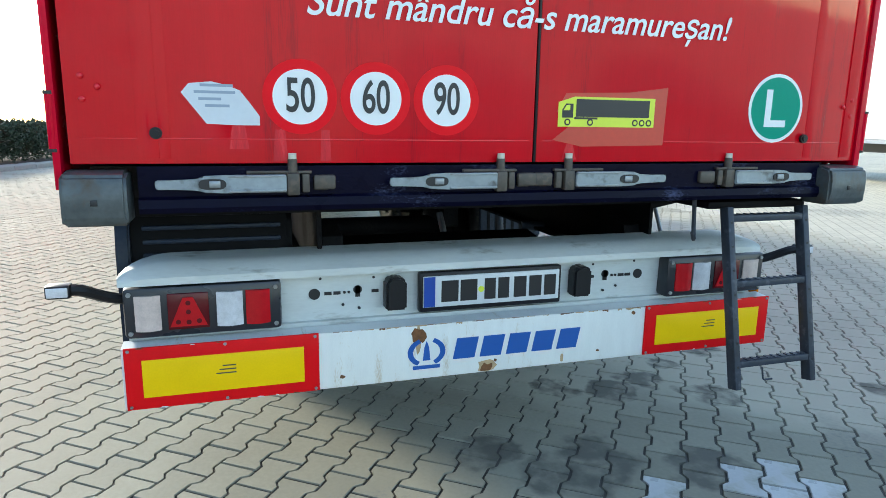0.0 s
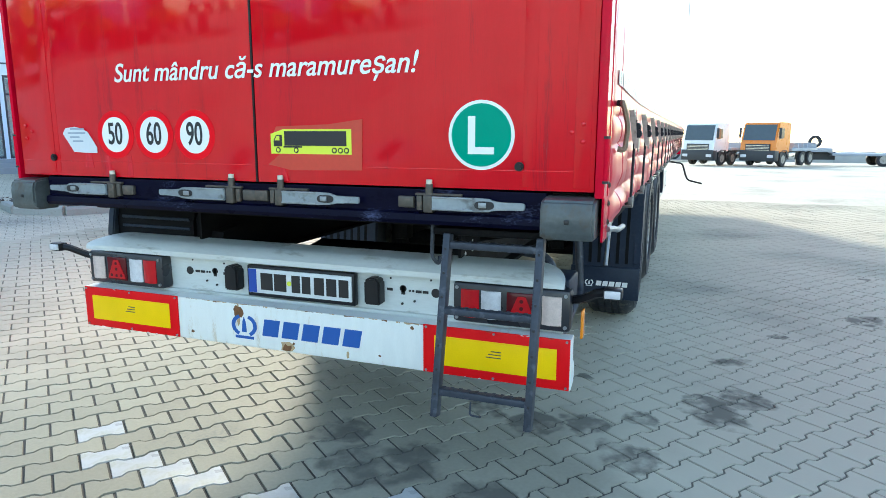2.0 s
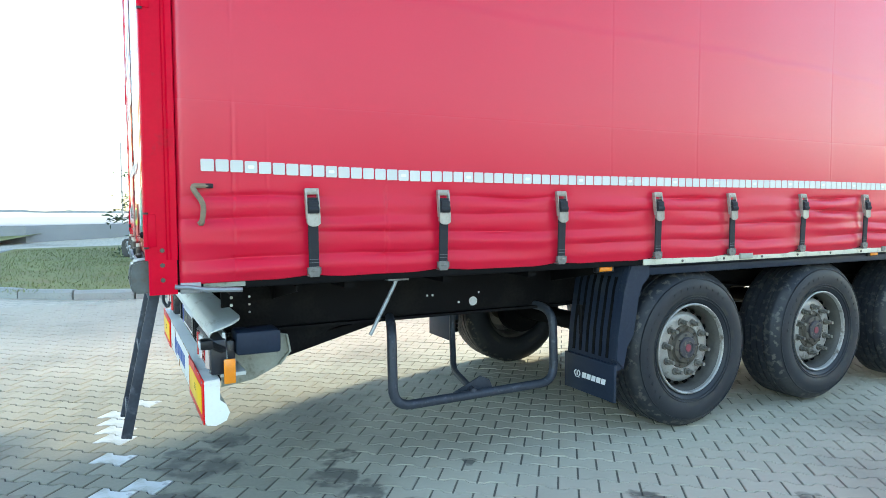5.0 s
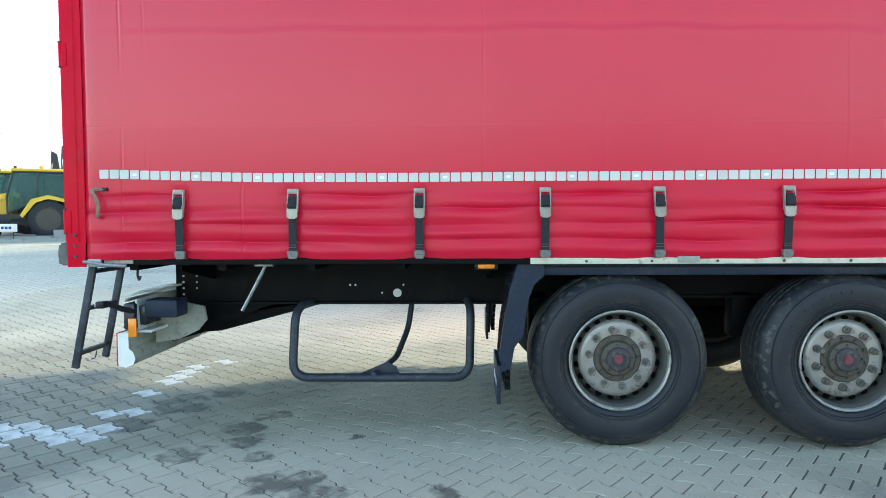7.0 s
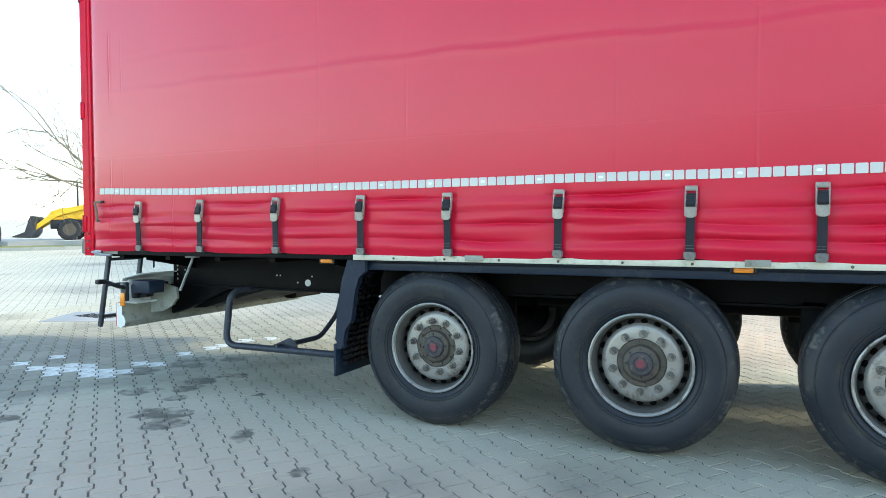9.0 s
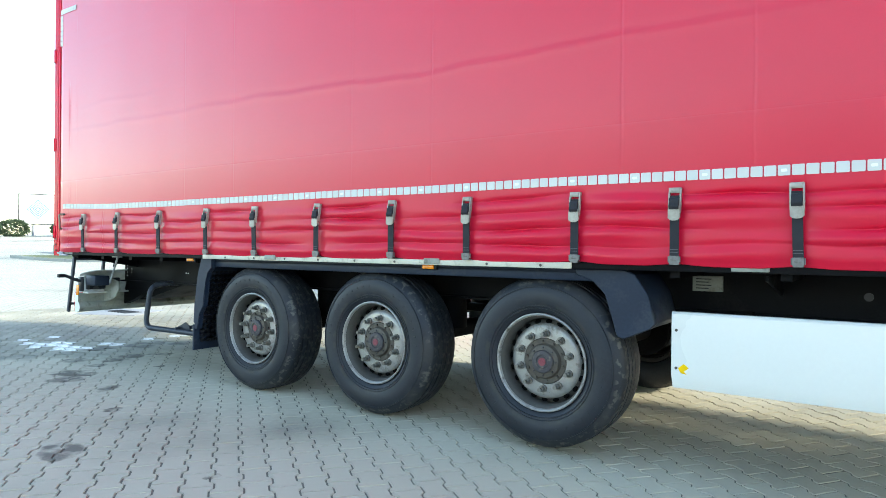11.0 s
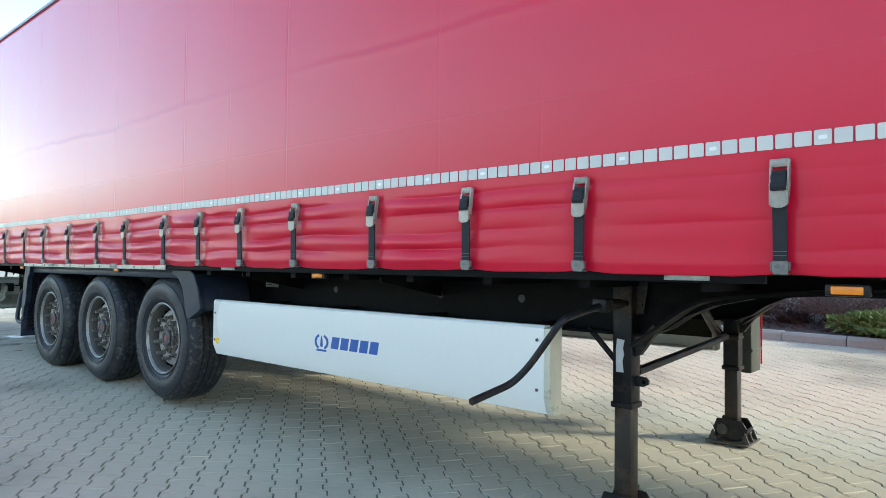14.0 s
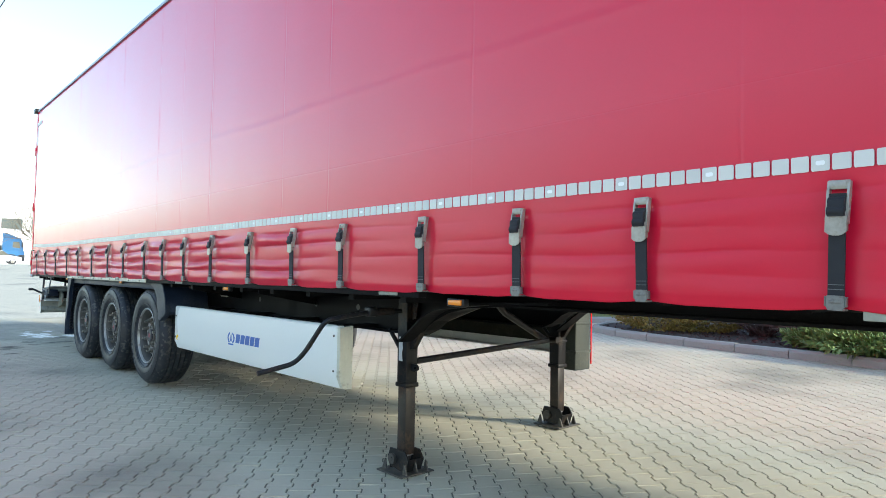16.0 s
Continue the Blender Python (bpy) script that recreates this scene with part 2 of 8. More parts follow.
LEGINNER = mat("leg_worn_brown_paint", (0.022, 0.017, 0.014), 0.4, spec=0.4, var=0.3, scale=10, bump=0.03, dirt=((0.075, 0.045, 0.028), 0.35, 8))
FOOTMAT = mat("dusty_foot_steel", (0.055, 0.050, 0.042), 0.6, var=0.3, scale=14, bump=0.05, dirt=((0.14, 0.12, 0.095), 0.35, 12))
BOXGREY = mat("grey_plastic_box", (0.055, 0.062, 0.055), 0.5, spec=0.25, var=0.2, bump=0.02, dirt=((0.10, 0.10, 0.085), 0.25, 6))
WOOD = mat("trailer_floor_underside", (0.018, 0.016, 0.014), 0.8, var=0.3, bump=0.06)

# ---- mesh helpers ----


def bnew():
    return bmesh.new()


def box(bm, a, b, bev=0.0, rot=None):
    """A box from corner a to corner b, its edges rounded by bev, turned by rot about its middle."""
    c = [(a[i] + b[i]) / 2 for i in range(3)]
    s = [abs(b[i] - a[i]) for i in range(3)]
    m = Matrix.Translation(c) @ (rot.to_4x4() if rot else Matrix()) @ Matrix.Diagonal((*s, 1))
    vs = bmesh.ops.create_cube(bm, size=1, matrix=m)["verts"]
    if bev:
        es = {e for v in vs for e in v.link_edges}
        bmesh.ops.bevel(bm, geom=list(es), offset=min(bev, min(s) * 0.45), segments=2, affect="EDGES", profile=0.5)
    return bm


def cyl(bm, p, q, r, seg=14, r2=None):
    p, q = Vector(p), Vector(q)
    d = q - p
    m = Matrix.Translation((p + q) / 2) @ d.to_track_quat("Z", "Y").to_matrix().to_4x4()
    bmesh.ops.create_cone(bm, cap_ends=True, segments=seg, radius1=r, radius2=r if r2 is None else r2, depth=d.length, matrix=m)
    return bm


def prism(bm, poly, axis, lo, hi):
    """A polygon, in the two other axes' order, drawn out along an axis."""
    def at(p, h):
        return (h, p[0], p[1]) if axis == "x" else (p[0], h, p[1]) if axis == "y" else (p[0], p[1], h)
    a = [bm.verts.new(at(p, lo)) for p in poly]
    b = [bm.verts.new(at(p, hi)) for p in poly]
    bm.faces.new(a)
    bm.faces.new(b[::-1])
    for i in range(len(poly)):
        j = (i + 1) % len(poly)
        bm.faces.new((a[i], a[j], b[j], b[i]))
    return bm


def rounded(pts, r, n=5):
    """A polyline with its inner corners rounded."""
    out = [Vector(pts[0])]
    for a, b, c in zip(pts, pts[1:], pts[2:]):
        a, b, c = Vector(a), Vector(b), Vector(c)
        d = min(r, (a - b).length / 2, (c - b).length / 2)
        p, q = b + (a - b).normalized() * d, b + (c - b).normalized() * d
        for i in range(n + 1):
            t = i / n
            out.append((1 - t) ** 2 * p + 2 * t * (1 - t) * b + t * t * q)
    out.append(Vector(pts[-1]))
    return out


def tube(bm, pts, r, seg=8, r2=None):
    """A tube along points; r2 thins it towards its end."""
    pts = [Vector(p) for p in pts]
    rings = []
    up = Vector((0, 0, 1))
    for i, p in enumerate(pts):
        d = (pts[min(i + 1, len(pts) - 1)] - pts[max(i - 1, 0)]).normalized()
        s = d.cross(up)
        s = d.cross(Vector((1, 0, 0))) if s.length < 0.15 else s
        s.normalize()
        w = s.cross(d)
        rr = r if r2 is None else r + (r2 - r) * i / (len(pts) - 1)
        rings.append([bm.verts.new(p + rr * (math.cos(a) * s + math.sin(a) * w)) for a in [2 * math.pi * k / seg for k in range(seg)]])
        up = w if abs(d.z) > 0.8 else Vector((0, 0, 1))
    for a, b in zip(rings, rings[1:]):
        off = min(range(seg), key=lambda o: sum((a[k].co - b[(k + o) % seg].co).length for k in range(0, seg, 2)))
        for k in range(seg):
            bm.faces.new((a[k], a[(k + 1) % seg], b[(k + 1 + off) % seg], b[(k + off) % seg]))
    bm.faces.new(rings[0])
    bm.faces.new(rings[-1][::-1])
    return bm


def lathe(bm, prof, seg=32, centre=(0, 0, 0), close=False):
    """A profile of (radius, y) turned about the y axis."""
    rings = []
    for r, y in prof:
        rings.append([bm.verts.new((centre[0] + r * math.cos(2 * math.pi * k / seg), centre[1] + y, centre[2] + r * math.sin(2 * math.pi * k / seg))) for k in range(seg)])
    pairs = list(zip(rings, rings[1:])) + ([(rings[-1], rings[0])] if close else [])
    for a, b in pairs:
        for k in range(seg):
            bm.faces.new((a[k], a[(k + 1) % seg], b[(k + 1) % seg], b[k]))
    if not close:
        bm.faces.new(rings[0][::-1])
        bm.faces.new(rings[-1])
    return bm


def mesh_of(name, bm, material, sharp=35):
    bmesh.ops.recalc_face_normals(bm, faces=bm.faces)
    me = bpy.data.meshes.new(name)
    bm.to_mesh(me)
    bm.free()
    for m in material if isinstance(material, (list, tuple)) else (material,):
        me.materials.append(m)
    me.shade_smooth()
    me.set_sharp_from_angle(angle=radians(sharp))
    return me


def part(name, bm, material, parent=None, label="", m=None):
    """Links a bmesh, or a finished mesh, as one mesh object under a thing or a part."""
    ob = new(name, bm if isinstance(bm, bpy.types.Mesh) else mesh_of(name, bm, material))
    ob.parent = parent
    if m is not None:
        ob.matrix_basis = m
    return tagged(ob, label)


def parts_of(name, bm, material, parent, label="", m=None):
    """Links each separate piece of a bmesh as a part of its own."""
    bm.verts.index_update()
    bm.faces.index_update()
    seen = set()
    for v0 in bm.verts:
        if v0.index in seen:
            continue
        group, todo = [], [v0]
        seen.add(v0.index)
        while todo:
            v = todo.pop()
            group.append(v)
            for e in v.link_edges:
                w = e.other_vert(v)
                if w.index not in seen:
                    seen.add(w.index)
                    todo.append(w)
        index = {v: i for i, v in enumerate(group)}
        faces = {f for v in group for f in v.link_faces}
        piece = bmesh.new()
        vs = [piece.verts.new(v.co) for v in group]
        for f in sorted(faces, key=lambda q: q.index):
            piece.faces.new([vs[index[v]] for v in f.verts])
        part(name, piece, material, parent, label, m)
    bm.free()


def thing(name, label, category, group="", m=None):
    ob = new(name)
    ob.empty_display_size = 0.2
    if m is not None:
        ob.matrix_basis = m
    return tagged(ob, label, category, group)


def lettering(text, size, shear=0.0, depth=0.001, bold=0.0):
    """Flat letters as a mesh: x along the line, y up."""
    cu = bpy.data.curves.new("letters", "FONT")
    cu.body, cu.size, cu.shear, cu.extrude, cu.offset, cu.align_x, cu.align_y = text, size, shear, depth, bold, "CENTER", "CENTER"
    ob = bpy.data.objects.new("letters", cu)
    scene.collection.objects.link(ob)
    bpy.context.view_layer.update()
    me = bpy.data.meshes.new_from_object(ob.evaluated_get(bpy.context.evaluated_depsgraph_get()))
    bpy.data.objects.remove(ob)
    return me


def gz(x, y):
    """Height of the yard's surface: it falls a little to the front and rises beyond the trailer."""
    z = 0.035 - 0.0055 * (min(max(x, -70), 60) - 3.2) + 0.025 * min(max(y - 3.0, 0.0), 34.0)
    z -= 0.034 * max(x - 66.0, 0.0)
    k = min(1.0, max(0.0, (x - 5.0) / 3.3)) * min(1.0, max(0.0, (20.0 - x) / 6.0))
    z += k * k * (3 - 2 * k) * float(np.interp(y, (0.4, 2.2, 3.7, 7.0), (-0.075, 0.018, 0.036, 0.0)))
    return z + 0.028 * min(max(-x - 25.0, 0.0), 40.0) - 0.0170 * min(max(x - 15.0, 0.0), 50.0)


def hsh(*v):
    return (math.sin(sum(a * b for a, b in zip(v, (12.9898, 78.233, 37.719)))) * 43758.5453) % 1.0

# ---- semi-trailer ----
trailer = thing("semi_trailer", "red curtain-sided semi-trailer parked on grey paving without its tractor", "trailer")
W = 2.59
LEN = 13.6
STRAPS = (0.666, 1.315, 2.023, 2.718, 3.342, 4.040, 4.743, 5.339, 6.050, 6.590, 7.136, 7.745, 8.451, 9.104, 9.711, 10.464, 11.123, 11.740, 12.399, 13.05)


# upright creases: place, lower and upper end, depth
CREASES = [(0.335, 1.18, 2.9, 0.007), (0.475, 1.4, 3.6, 0.003), (1.02, 1.16, 1.56, 0.008), (2.38, 1.6, 3.9, 0.002), (3.05, 1.6, 3.9, 0.003), (4.35, 1.6, 3.8, 0.002), (5.05, 1.6, 3.9, 0.003), (6.30, 1.6, 3.9, 0.003),
           (6.95, 1.6, 3.7, 0.002), (7.62, 1.6, 3.9, 0.003), (8.9, 1.6, 3.9, 0.002), (9.5, 1.6, 3.9, 0.003), (10.8, 1.6, 3.9, 0.002), (12.1, 1.6, 3.9, 0.002)]


def curtain_y(x, z):
    """How far the curtain stands out at a place: folds between the straps below, faint creases above."""
    i = min(range(len(STRAPS)), key=lambda k: abs(STRAPS[k] - x))
    d = abs(STRAPS[i] - x)
    press = math.exp(-(d / 0.05) ** 2)
    y = 0.0
    lo = max(0.0, min(1.0, (1.57 - z) / 0.06))
    s = noise.noise((x * 1.6, 3.1, 0.0))
    s2 = noise.noise((x * 0.9, 9.7, 0.0))
    if lo > 0:
        amp = 1.25 * (0.009 + 0.014 * min(1.0, d / 0.25)) * (0.75 + 0.6 * noise.noise((x * 0.7, 5.5, z * 2))) * (1.0 - 0.78 * min(1.0, max(0.0, (x - 8.0) / 2.5)))
        for k, (zc, w) in enumerate(((1.465, 0.040), (1.375, 0.040), (1.290, 0.034), (1.205, 0.030))):
            zz = zc + 0.030 * noise.noise((x * 0.9, k * 3.3, 1.0)) + 0.010 * noise.noise((x * 3.1, k * 2.1, 4.0)) + 0.008 * s
            y -= amp * 0.70 * math.exp(-(((z - zz) / w) ** 2)) * max(0.15, 0.85 + 1.5 * noise.noise((x * 1.3, k * 7.7, 2.0)))
            y += amp * 1.15 * max(0.0, 0.5 + 1.6 * noise.noise((x * 1.5, k * 5.1, 6.0))) * math.exp(-abs(z - zz - 0.046) / 0.010)
        y *= lo
        y += 0.010 * press * lo
        y += 0.02 * max(0.0, (1.19 - z) / 0.04) * 0.4
    up = max(0.0, min(1.0, (z - 1.6) / 0.3))
    for zc, fall, wig, deep, seed in ((2.43, 0.012, 0.05, 0.0034, 9.7), (2.62, -0.02, 0.07, 0.0014, 4.2), (3.25, 0.006, 0.06, 0.0018, 2.9)):
        zl = zc - fall * x + wig * noise.noise((x * 0.8, seed, 0.0)) + 0.015 * noise.noise((x * 3.1, seed, 1.0))
        k = deep * max(0.0, 0.55 + 0.9 * noise.noise((x * 0.45, seed, 5.0)))
        d = (z - zl) / 0.020
        y -= up * k * (math.exp(-d * d) - 0.7 * math.exp(-((d - 1.6) ** 2)))
    y -= up * 0.010 * s2 * math.sin(min(1.0, (z - 1.6) / 2.3) * math.pi)
    for xv, lo_z, hi_z, deep in CREASES:
        if lo_z < z < hi_z and abs(x - xv) < 0.06:
            xw = xv + 0.006 * noise.noise((z * 3.0, xv, 0.0))
            y += 0.65 * deep * (0.5 + 0.8 * noise.noise((z * 1.7, xv * 3.0, 2.0))) * (math.exp(-(((x - xw) / 0.006) ** 2)) - 0.6 * math.exp(-(((x - xw - 0.012) / 0.008) ** 2)))
    y -= 0.0012 * noise.noise((x * 3.0, z * 0.8, 7.0))
    return y * (0.25 + 0.75 * min(1.0, max(0.0, (x - 0.13) / 0.25))) + 0.009 * max(0.0, 1 - (x - 0.118) / 0.05)


xs = sorted(list(np.linspace(0.118, LEN - 0.05, 440)) + [c[0] + d for c in CREASES for d in (-0.013, -0.009, -0.005, -0.0015, 0.002, 0.006, 0.010, 0.014, 0.019, 0.025)])
zs = list(np.linspace(1.155, 1.60, 84)) + list(np.linspace(1.62, 2.75, 62)) + list(np.linspace(2.79, 3.93, 34))


def hem(x, z):
    """The curtain's lower edge hangs a little between the straps."""
    d = min(abs(k - x) for k in STRAPS)
    return z - max(0.0, (1.27 - z) / 0.115) * (0.012 * min(1.0, d / 0.15) + 0.006 * noise.noise((x * 2.3, 1.7, 0)))


bm = bnew()
grid = [[bm.verts.new((x, curtain_y(x, z), hem(x, z))) for z in zs] for x in xs]
for a, b in zip(grid, grid[1:]):
    for j in range(len(zs) - 1):
        bm.faces.new((a[j], b[j], b[j + 1], a[j + 1]))
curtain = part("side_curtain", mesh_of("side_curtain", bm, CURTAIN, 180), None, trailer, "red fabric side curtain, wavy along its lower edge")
sol = curtain.modifiers.new("thickness", "SOLIDIFY")
sol.thickness, sol.offset = 0.003, -1
bm = bnew()
box(bm, (0.11, W - 0.006, 1.155), (LEN - 0.02, W, 3.93))
part("side_curtain", bm, CURTAIN, trailer, "red fabric side curtain")

# silver tape squares in one line along the curtain, and the corner mark near its top
sq = bnew()
prism(sq, [(-0.026, -0.021), (-0.023, -0.025), (0.023, -0.025), (0.026, -0.021), (0.026, 0.021), (0.023, 0.025), (-0.023, 0.025), (-0.026, 0.021)], "y", -0.0012, 0.0006)
square = mesh_of("tape_square", sq, TAPE)
pm = bnew()
prism(pm, [(-0.013, -0.004), (-0.009, -0.007), (0.009, -0.007), (0.013, -0.004), (0.013, 0.004), (0.009, 0.007), (-0.009, 0.007), (-0.013, 0.004)], "y", -0.0022, -0.0012)
print_mesh = mesh_of("tape_mark", pm, WHITEVINYL)
nth = 2
x = 0.235
while x < LEN - 0.1:
    z = 1.632 - 0.030 * min(1.0, max(0.0, (x - 0.3) / 0.9)) + 0.004 * noise.noise((x * 1.1, 0, 4))
    place = Matrix.Translation((x, curtain_y(x, z) - 0.004, z))
    part("tape_square", square, None, curtain, "", place)
    nth += 1
    if nth % 6 == 0:
        part("tape_mark", print_mesh, None, curtain, "", place)
    x += 0.0585
for k in range(6):
    part("tape_square", square, None, curtain, "", Matrix.Translation((0.16 + k * 0.055, curtain_y(0.3, 3.71) - 0.004, 3.71)))
    part("tape_square", square, None, curtain, "", Matrix.Translation((0.15, curtain_y(0.15, 3.65 - 0.055 * k) - 0.004, 3.65 - 0.055 * k)))

# straps with their buckles and hooks
strap_bm = bnew()
prism(strap_bm, [(-0.008, 1.16), (-0.030, 1.17), (-0.034, 1.38), (-0.036, 1.50), (-0.028, 1.50), (-0.026, 1.38), (-0.022, 1.175), (-0.004, 1.165)], "x", -0.0225, 0.0225)
strap_me = mesh_of("strap", strap_bm, WEBBING)
bk = bnew()
for s in (-1, 1):
    prism(bk, [(-0.006, 1.538), (-0.024, 1.538), (-0.034, 1.500), (-0.040, 1.43), (-0.036, 1.408), (-0.026, 1.408), (-0.016, 1.47)], "x", s * 0.0275 - 0.0035, s * 0.0275 + 0.0035)
box(bk, (-0.0315, -0.027, 1.513), (0.0315, -0.020, 1.541), 0.003)
for s in (-1, 1):
    cyl(bk, (s * 0.017, -0.0295, 1.527), (s * 0.017, -0.026, 1.527), 0.0045, 8)
cyl(bk, (-0.033, -0.030, 1.452), (0.033, -0.030, 1.452), 0.006, 10)
bk_me = mesh_of("buckle", bk, BUCKLE)
lv = bnew()
prism(lv, [(-0.028, 1.430), (0.028, 1.430), (0.0295, 1.385), (0.020, 1.377), (0.008, 1.373), (-0.008, 1.373), (-0.020, 1.377), (-0.0295, 1.385)], "y", -0.048, -0.043)
for s in (-1, 1):
    box(lv, (s * 0.028 - 0.0015, -0.047, 1.388), (s * 0.028 + 0.0015, -0.032, 1.428))
box(lv, (0.020, -0.046, 1.430), (0.027, -0.040, 1.446), 0.001)
lv_me = mesh_of("lever", lv, BUCKLE)
wr = bnew()
cyl(wr, (-0.0225, -0.037, 1.474), (0.0225, -0.037, 1.474), 0.015, 12)
cyl(wr, (-0.0235, -0.041, 1.446), (0.0235, -0.041, 1.446), 0.0165, 12)
box(wr, (-0.0225, -0.052, 1.430), (0.0215, -0.049, 1.478), 0.002)
wr_me = mesh_of("rolled_webbing", wr, WEBBING)
sw = bnew()
for z in (1.212, 1.226):
    box(sw, (-0.021, -0.0335, z), (0.021, -0.0305, z + 0.0022))
sw_me = mesh_of("stitching", sw, STITCH)
hk = bnew()
prism(hk, [(-0.027, 1.164), (-0.027, 1.190), (-0.022, 1.195), (0.022, 1.195), (0.027, 1.190), (0.027, 1.164), (0.019, 1.150), (-0.019, 1.150)], "y", -0.036, -0.031)
box(hk, (-0.022, -0.034, 1.150), (0.022, 0.012, 1.156), 0.002)
box(hk, (-0.017, -0.039, 1.172), (0.017, -0.035, 1.180), 0.001)
for s in (-1, 1):
    box(hk, (s * 0.027 - 0.003, -0.036, 1.162), (s * 0.027 + 0.003, -0.018, 1.192), 0.001)
hk_me = mesh_of("hook", hk, HOOKMAT)
for i, x in enumerate(STRAPS):
    tilt = Matrix.Translation((x, 0.004, 1.5)) @ pose(0, 0, 0, 0, (hsh(i, 1) - 0.45) * 3.0, 0) @ Matrix.Translation((0, 0, -1.5))
    st = part("curtain_strap", strap_me, None, trailer, "", tilt)
    part("buckle", bk_me, None, st, "worn steel buckle")
    part("lever", lv_me, None, st)
    part("rolled_webbing", wr_me, None, st)
    part("stitching", sw_me, None, st)
    part("hook", hk_me, None, st, "grey steel hook")

# corner tie: a bent pale strap at the rear end of the curtain
bm = bnew()
tube(bm, rounded([(0.235, -0.012, 1.545), (0.165, -0.03, 1.548), (0.215, -0.05, 1.47), (0.205, -0.04, 1.39), (0.20, -0.012, 1.395)], 0.03), 0.011, 6)
for v in bm.verts:
    v.co.y = v.co.y * 0.8
part("curtain_tie", bm, TIE, trailer, "frayed pale webbing loop")

bm = bnew()
box(bm, (0.185, -0.018, 1.536), (0.255, -0.002, 1.556), 0.004)
part("tie_bracket", bm, BLACKPLASTIC, trailer)

# corner posts
bm = bnew()
prism(bm, [(-0.008, 0.010), (-0.004, 0.004), (0.070, 0.004), (0.076, 0.010), (0.084, 0.010), (0.090, 0.002), (0.112, 0.002), (0.115, 0.006), (0.115, 0.014), (0.095, 0.016), (0.09, 0.032), (-0.008, 0.032)], "z", 1.245, 3.94)
prism(bm, [(0.004, 0.003), (0.110, 0.003), (0.110, 0.010), (0.004, 0.010)], "z", 1.105, 1.246)
post = part("corner_post", bm, REDPOST, trailer, "red painted steel post with bolts at its foot")
bm = bnew()
prism(bm, [(-0.006, W), (0.115, W), (0.115, W - 0.016), (-0.006, W - 0.016)], "z", 1.20, 3.94)
part("corner_post", bm, REDPOST, trailer)
bm = bnew()
prism(bm, [(LEN - 0.12, 0.0), (LEN, 0.0), (LEN, W), (LEN - 0.12, W)], "z", 1.0, 3.94)
part("front_wall", bm, REDPOST, trailer)
for z in (1.165, 1.225, 1.285):
    bm = bnew()
    cyl(bm, (0.055, -0.006, z), (0.055, -0.002, z), 0.010, 6)
    cyl(bm, (0.055, -0.009, z), (0.055, -0.005, z), 0.006, 8)
    part("bolt", bm, HUB, post)
for z0 in (1.30, 2.24, 3.2):
    for yy, s in ((0.002, 1), (W - 0.002, -1)):
        bm = bnew()
        cyl(bm, (-0.002, yy, z0), (-0.002, yy, z0 + 0.13), 0.009, 10)
        box(bm, (-0.002, yy - 0.004, z0), (0.035, yy + 0.004, z0 + 0.13), 0.002)
        hg = part("hinge", bm, REDPOST, post)
        for z1 in (z0 - 0.008, z0 + 0.13):
            bm = bnew()
            cyl(bm, (-0.002, yy, z1), (-0.002, yy, z1 + 0.008), 0.011, 10)
            part("pin", bm, INK, hg)

# rear doors
for a, b, nm in ((0.035, 1.297, 0), (1.307, W - 0.035, 1)):
    bm = bnew()
    box(bm, (-0.002, a, 1.262), (0.04, b, 3.90), 0.004)
    e = 0.245 if nm == 0 else W - 0.245
    door = part("rear_door", bm, RED, trailer, "glossy red door panel with streaks of dirt")
    f = 0.05 if nm == 0 else W - 0.24
    for ra, rb, rz, rt in ((e - 0.022, e + 0.022, 1.275, -0.0028), (f, f + 0.05, 1.275, -0.0045)):
        bm = bnew()
        box(bm, (rt, ra, rz), (-0.0015, rb, 3.88), 0.0005)
        part("door_rib", bm, RED, door)
    bm = bnew()
    box(bm, (-0.0035, a + 0.02, 1.324), (-0.0015, b - 0.02, 1.3275), 0.0007)
    part("door_bead", bm, RED, door)
    k = 0.276 if nm == 0 else W - 0.235
    bm = bnew()
    cyl(bm, (-0.012, k, 1.34), (0.0, k, 1.34), 0.015, 14)
    cyl(bm, (-0.016, k, 1.34), (-0.011, k, 1.34), 0.009, 10)
    part("rubber_stop", bm, BLACKPLASTIC, door)
    for z0 in (1.42, 2.35, 3.3):
        for yy, zz in ((0.075, 0.055), (0.075, 0.0), (0.110, 0.03)):
            bm = bnew()
            y0 = yy if nm == 0 else W - yy
            bmesh.ops.create_uvsphere(bm, u_segments=10, v_segments=6, radius=1.0, matrix=Matrix.Translation((-0.0045, y0, z0 + zz)) @ Matrix.Diagonal((0.004, 0.008, 0.008, 1)))
            part("rivet", bm, RED, door)
    if nm == 0:
        right_door = door
    else:
        left_door = door

# rubber seam between the doors
bm = bnew()
box(bm, (-0.004, 1.298, 1.262), (0.03, 1.306, 3.90), 0.002)
part("door_seal", bm, BLACKPLASTIC, trailer, "black rubber seal")

FACE = Matrix(((0, 0, -1, 0), (-1, 0, 0, 0), (0, 1, 0, 0), (0, 0, 0, 1)))   # drawing plane to the rear face


def on_rear(y, z, off=0.004):
    return Matrix.Translation((-off, y, z)) @ FACE


def disc(r, seg=40, thick=0.0008):
    bm = bnew()
    bmesh.ops.create_cone(bm, cap_ends=True, segments=seg, radius1=r, radius2=r, depth=thick)
    return bm


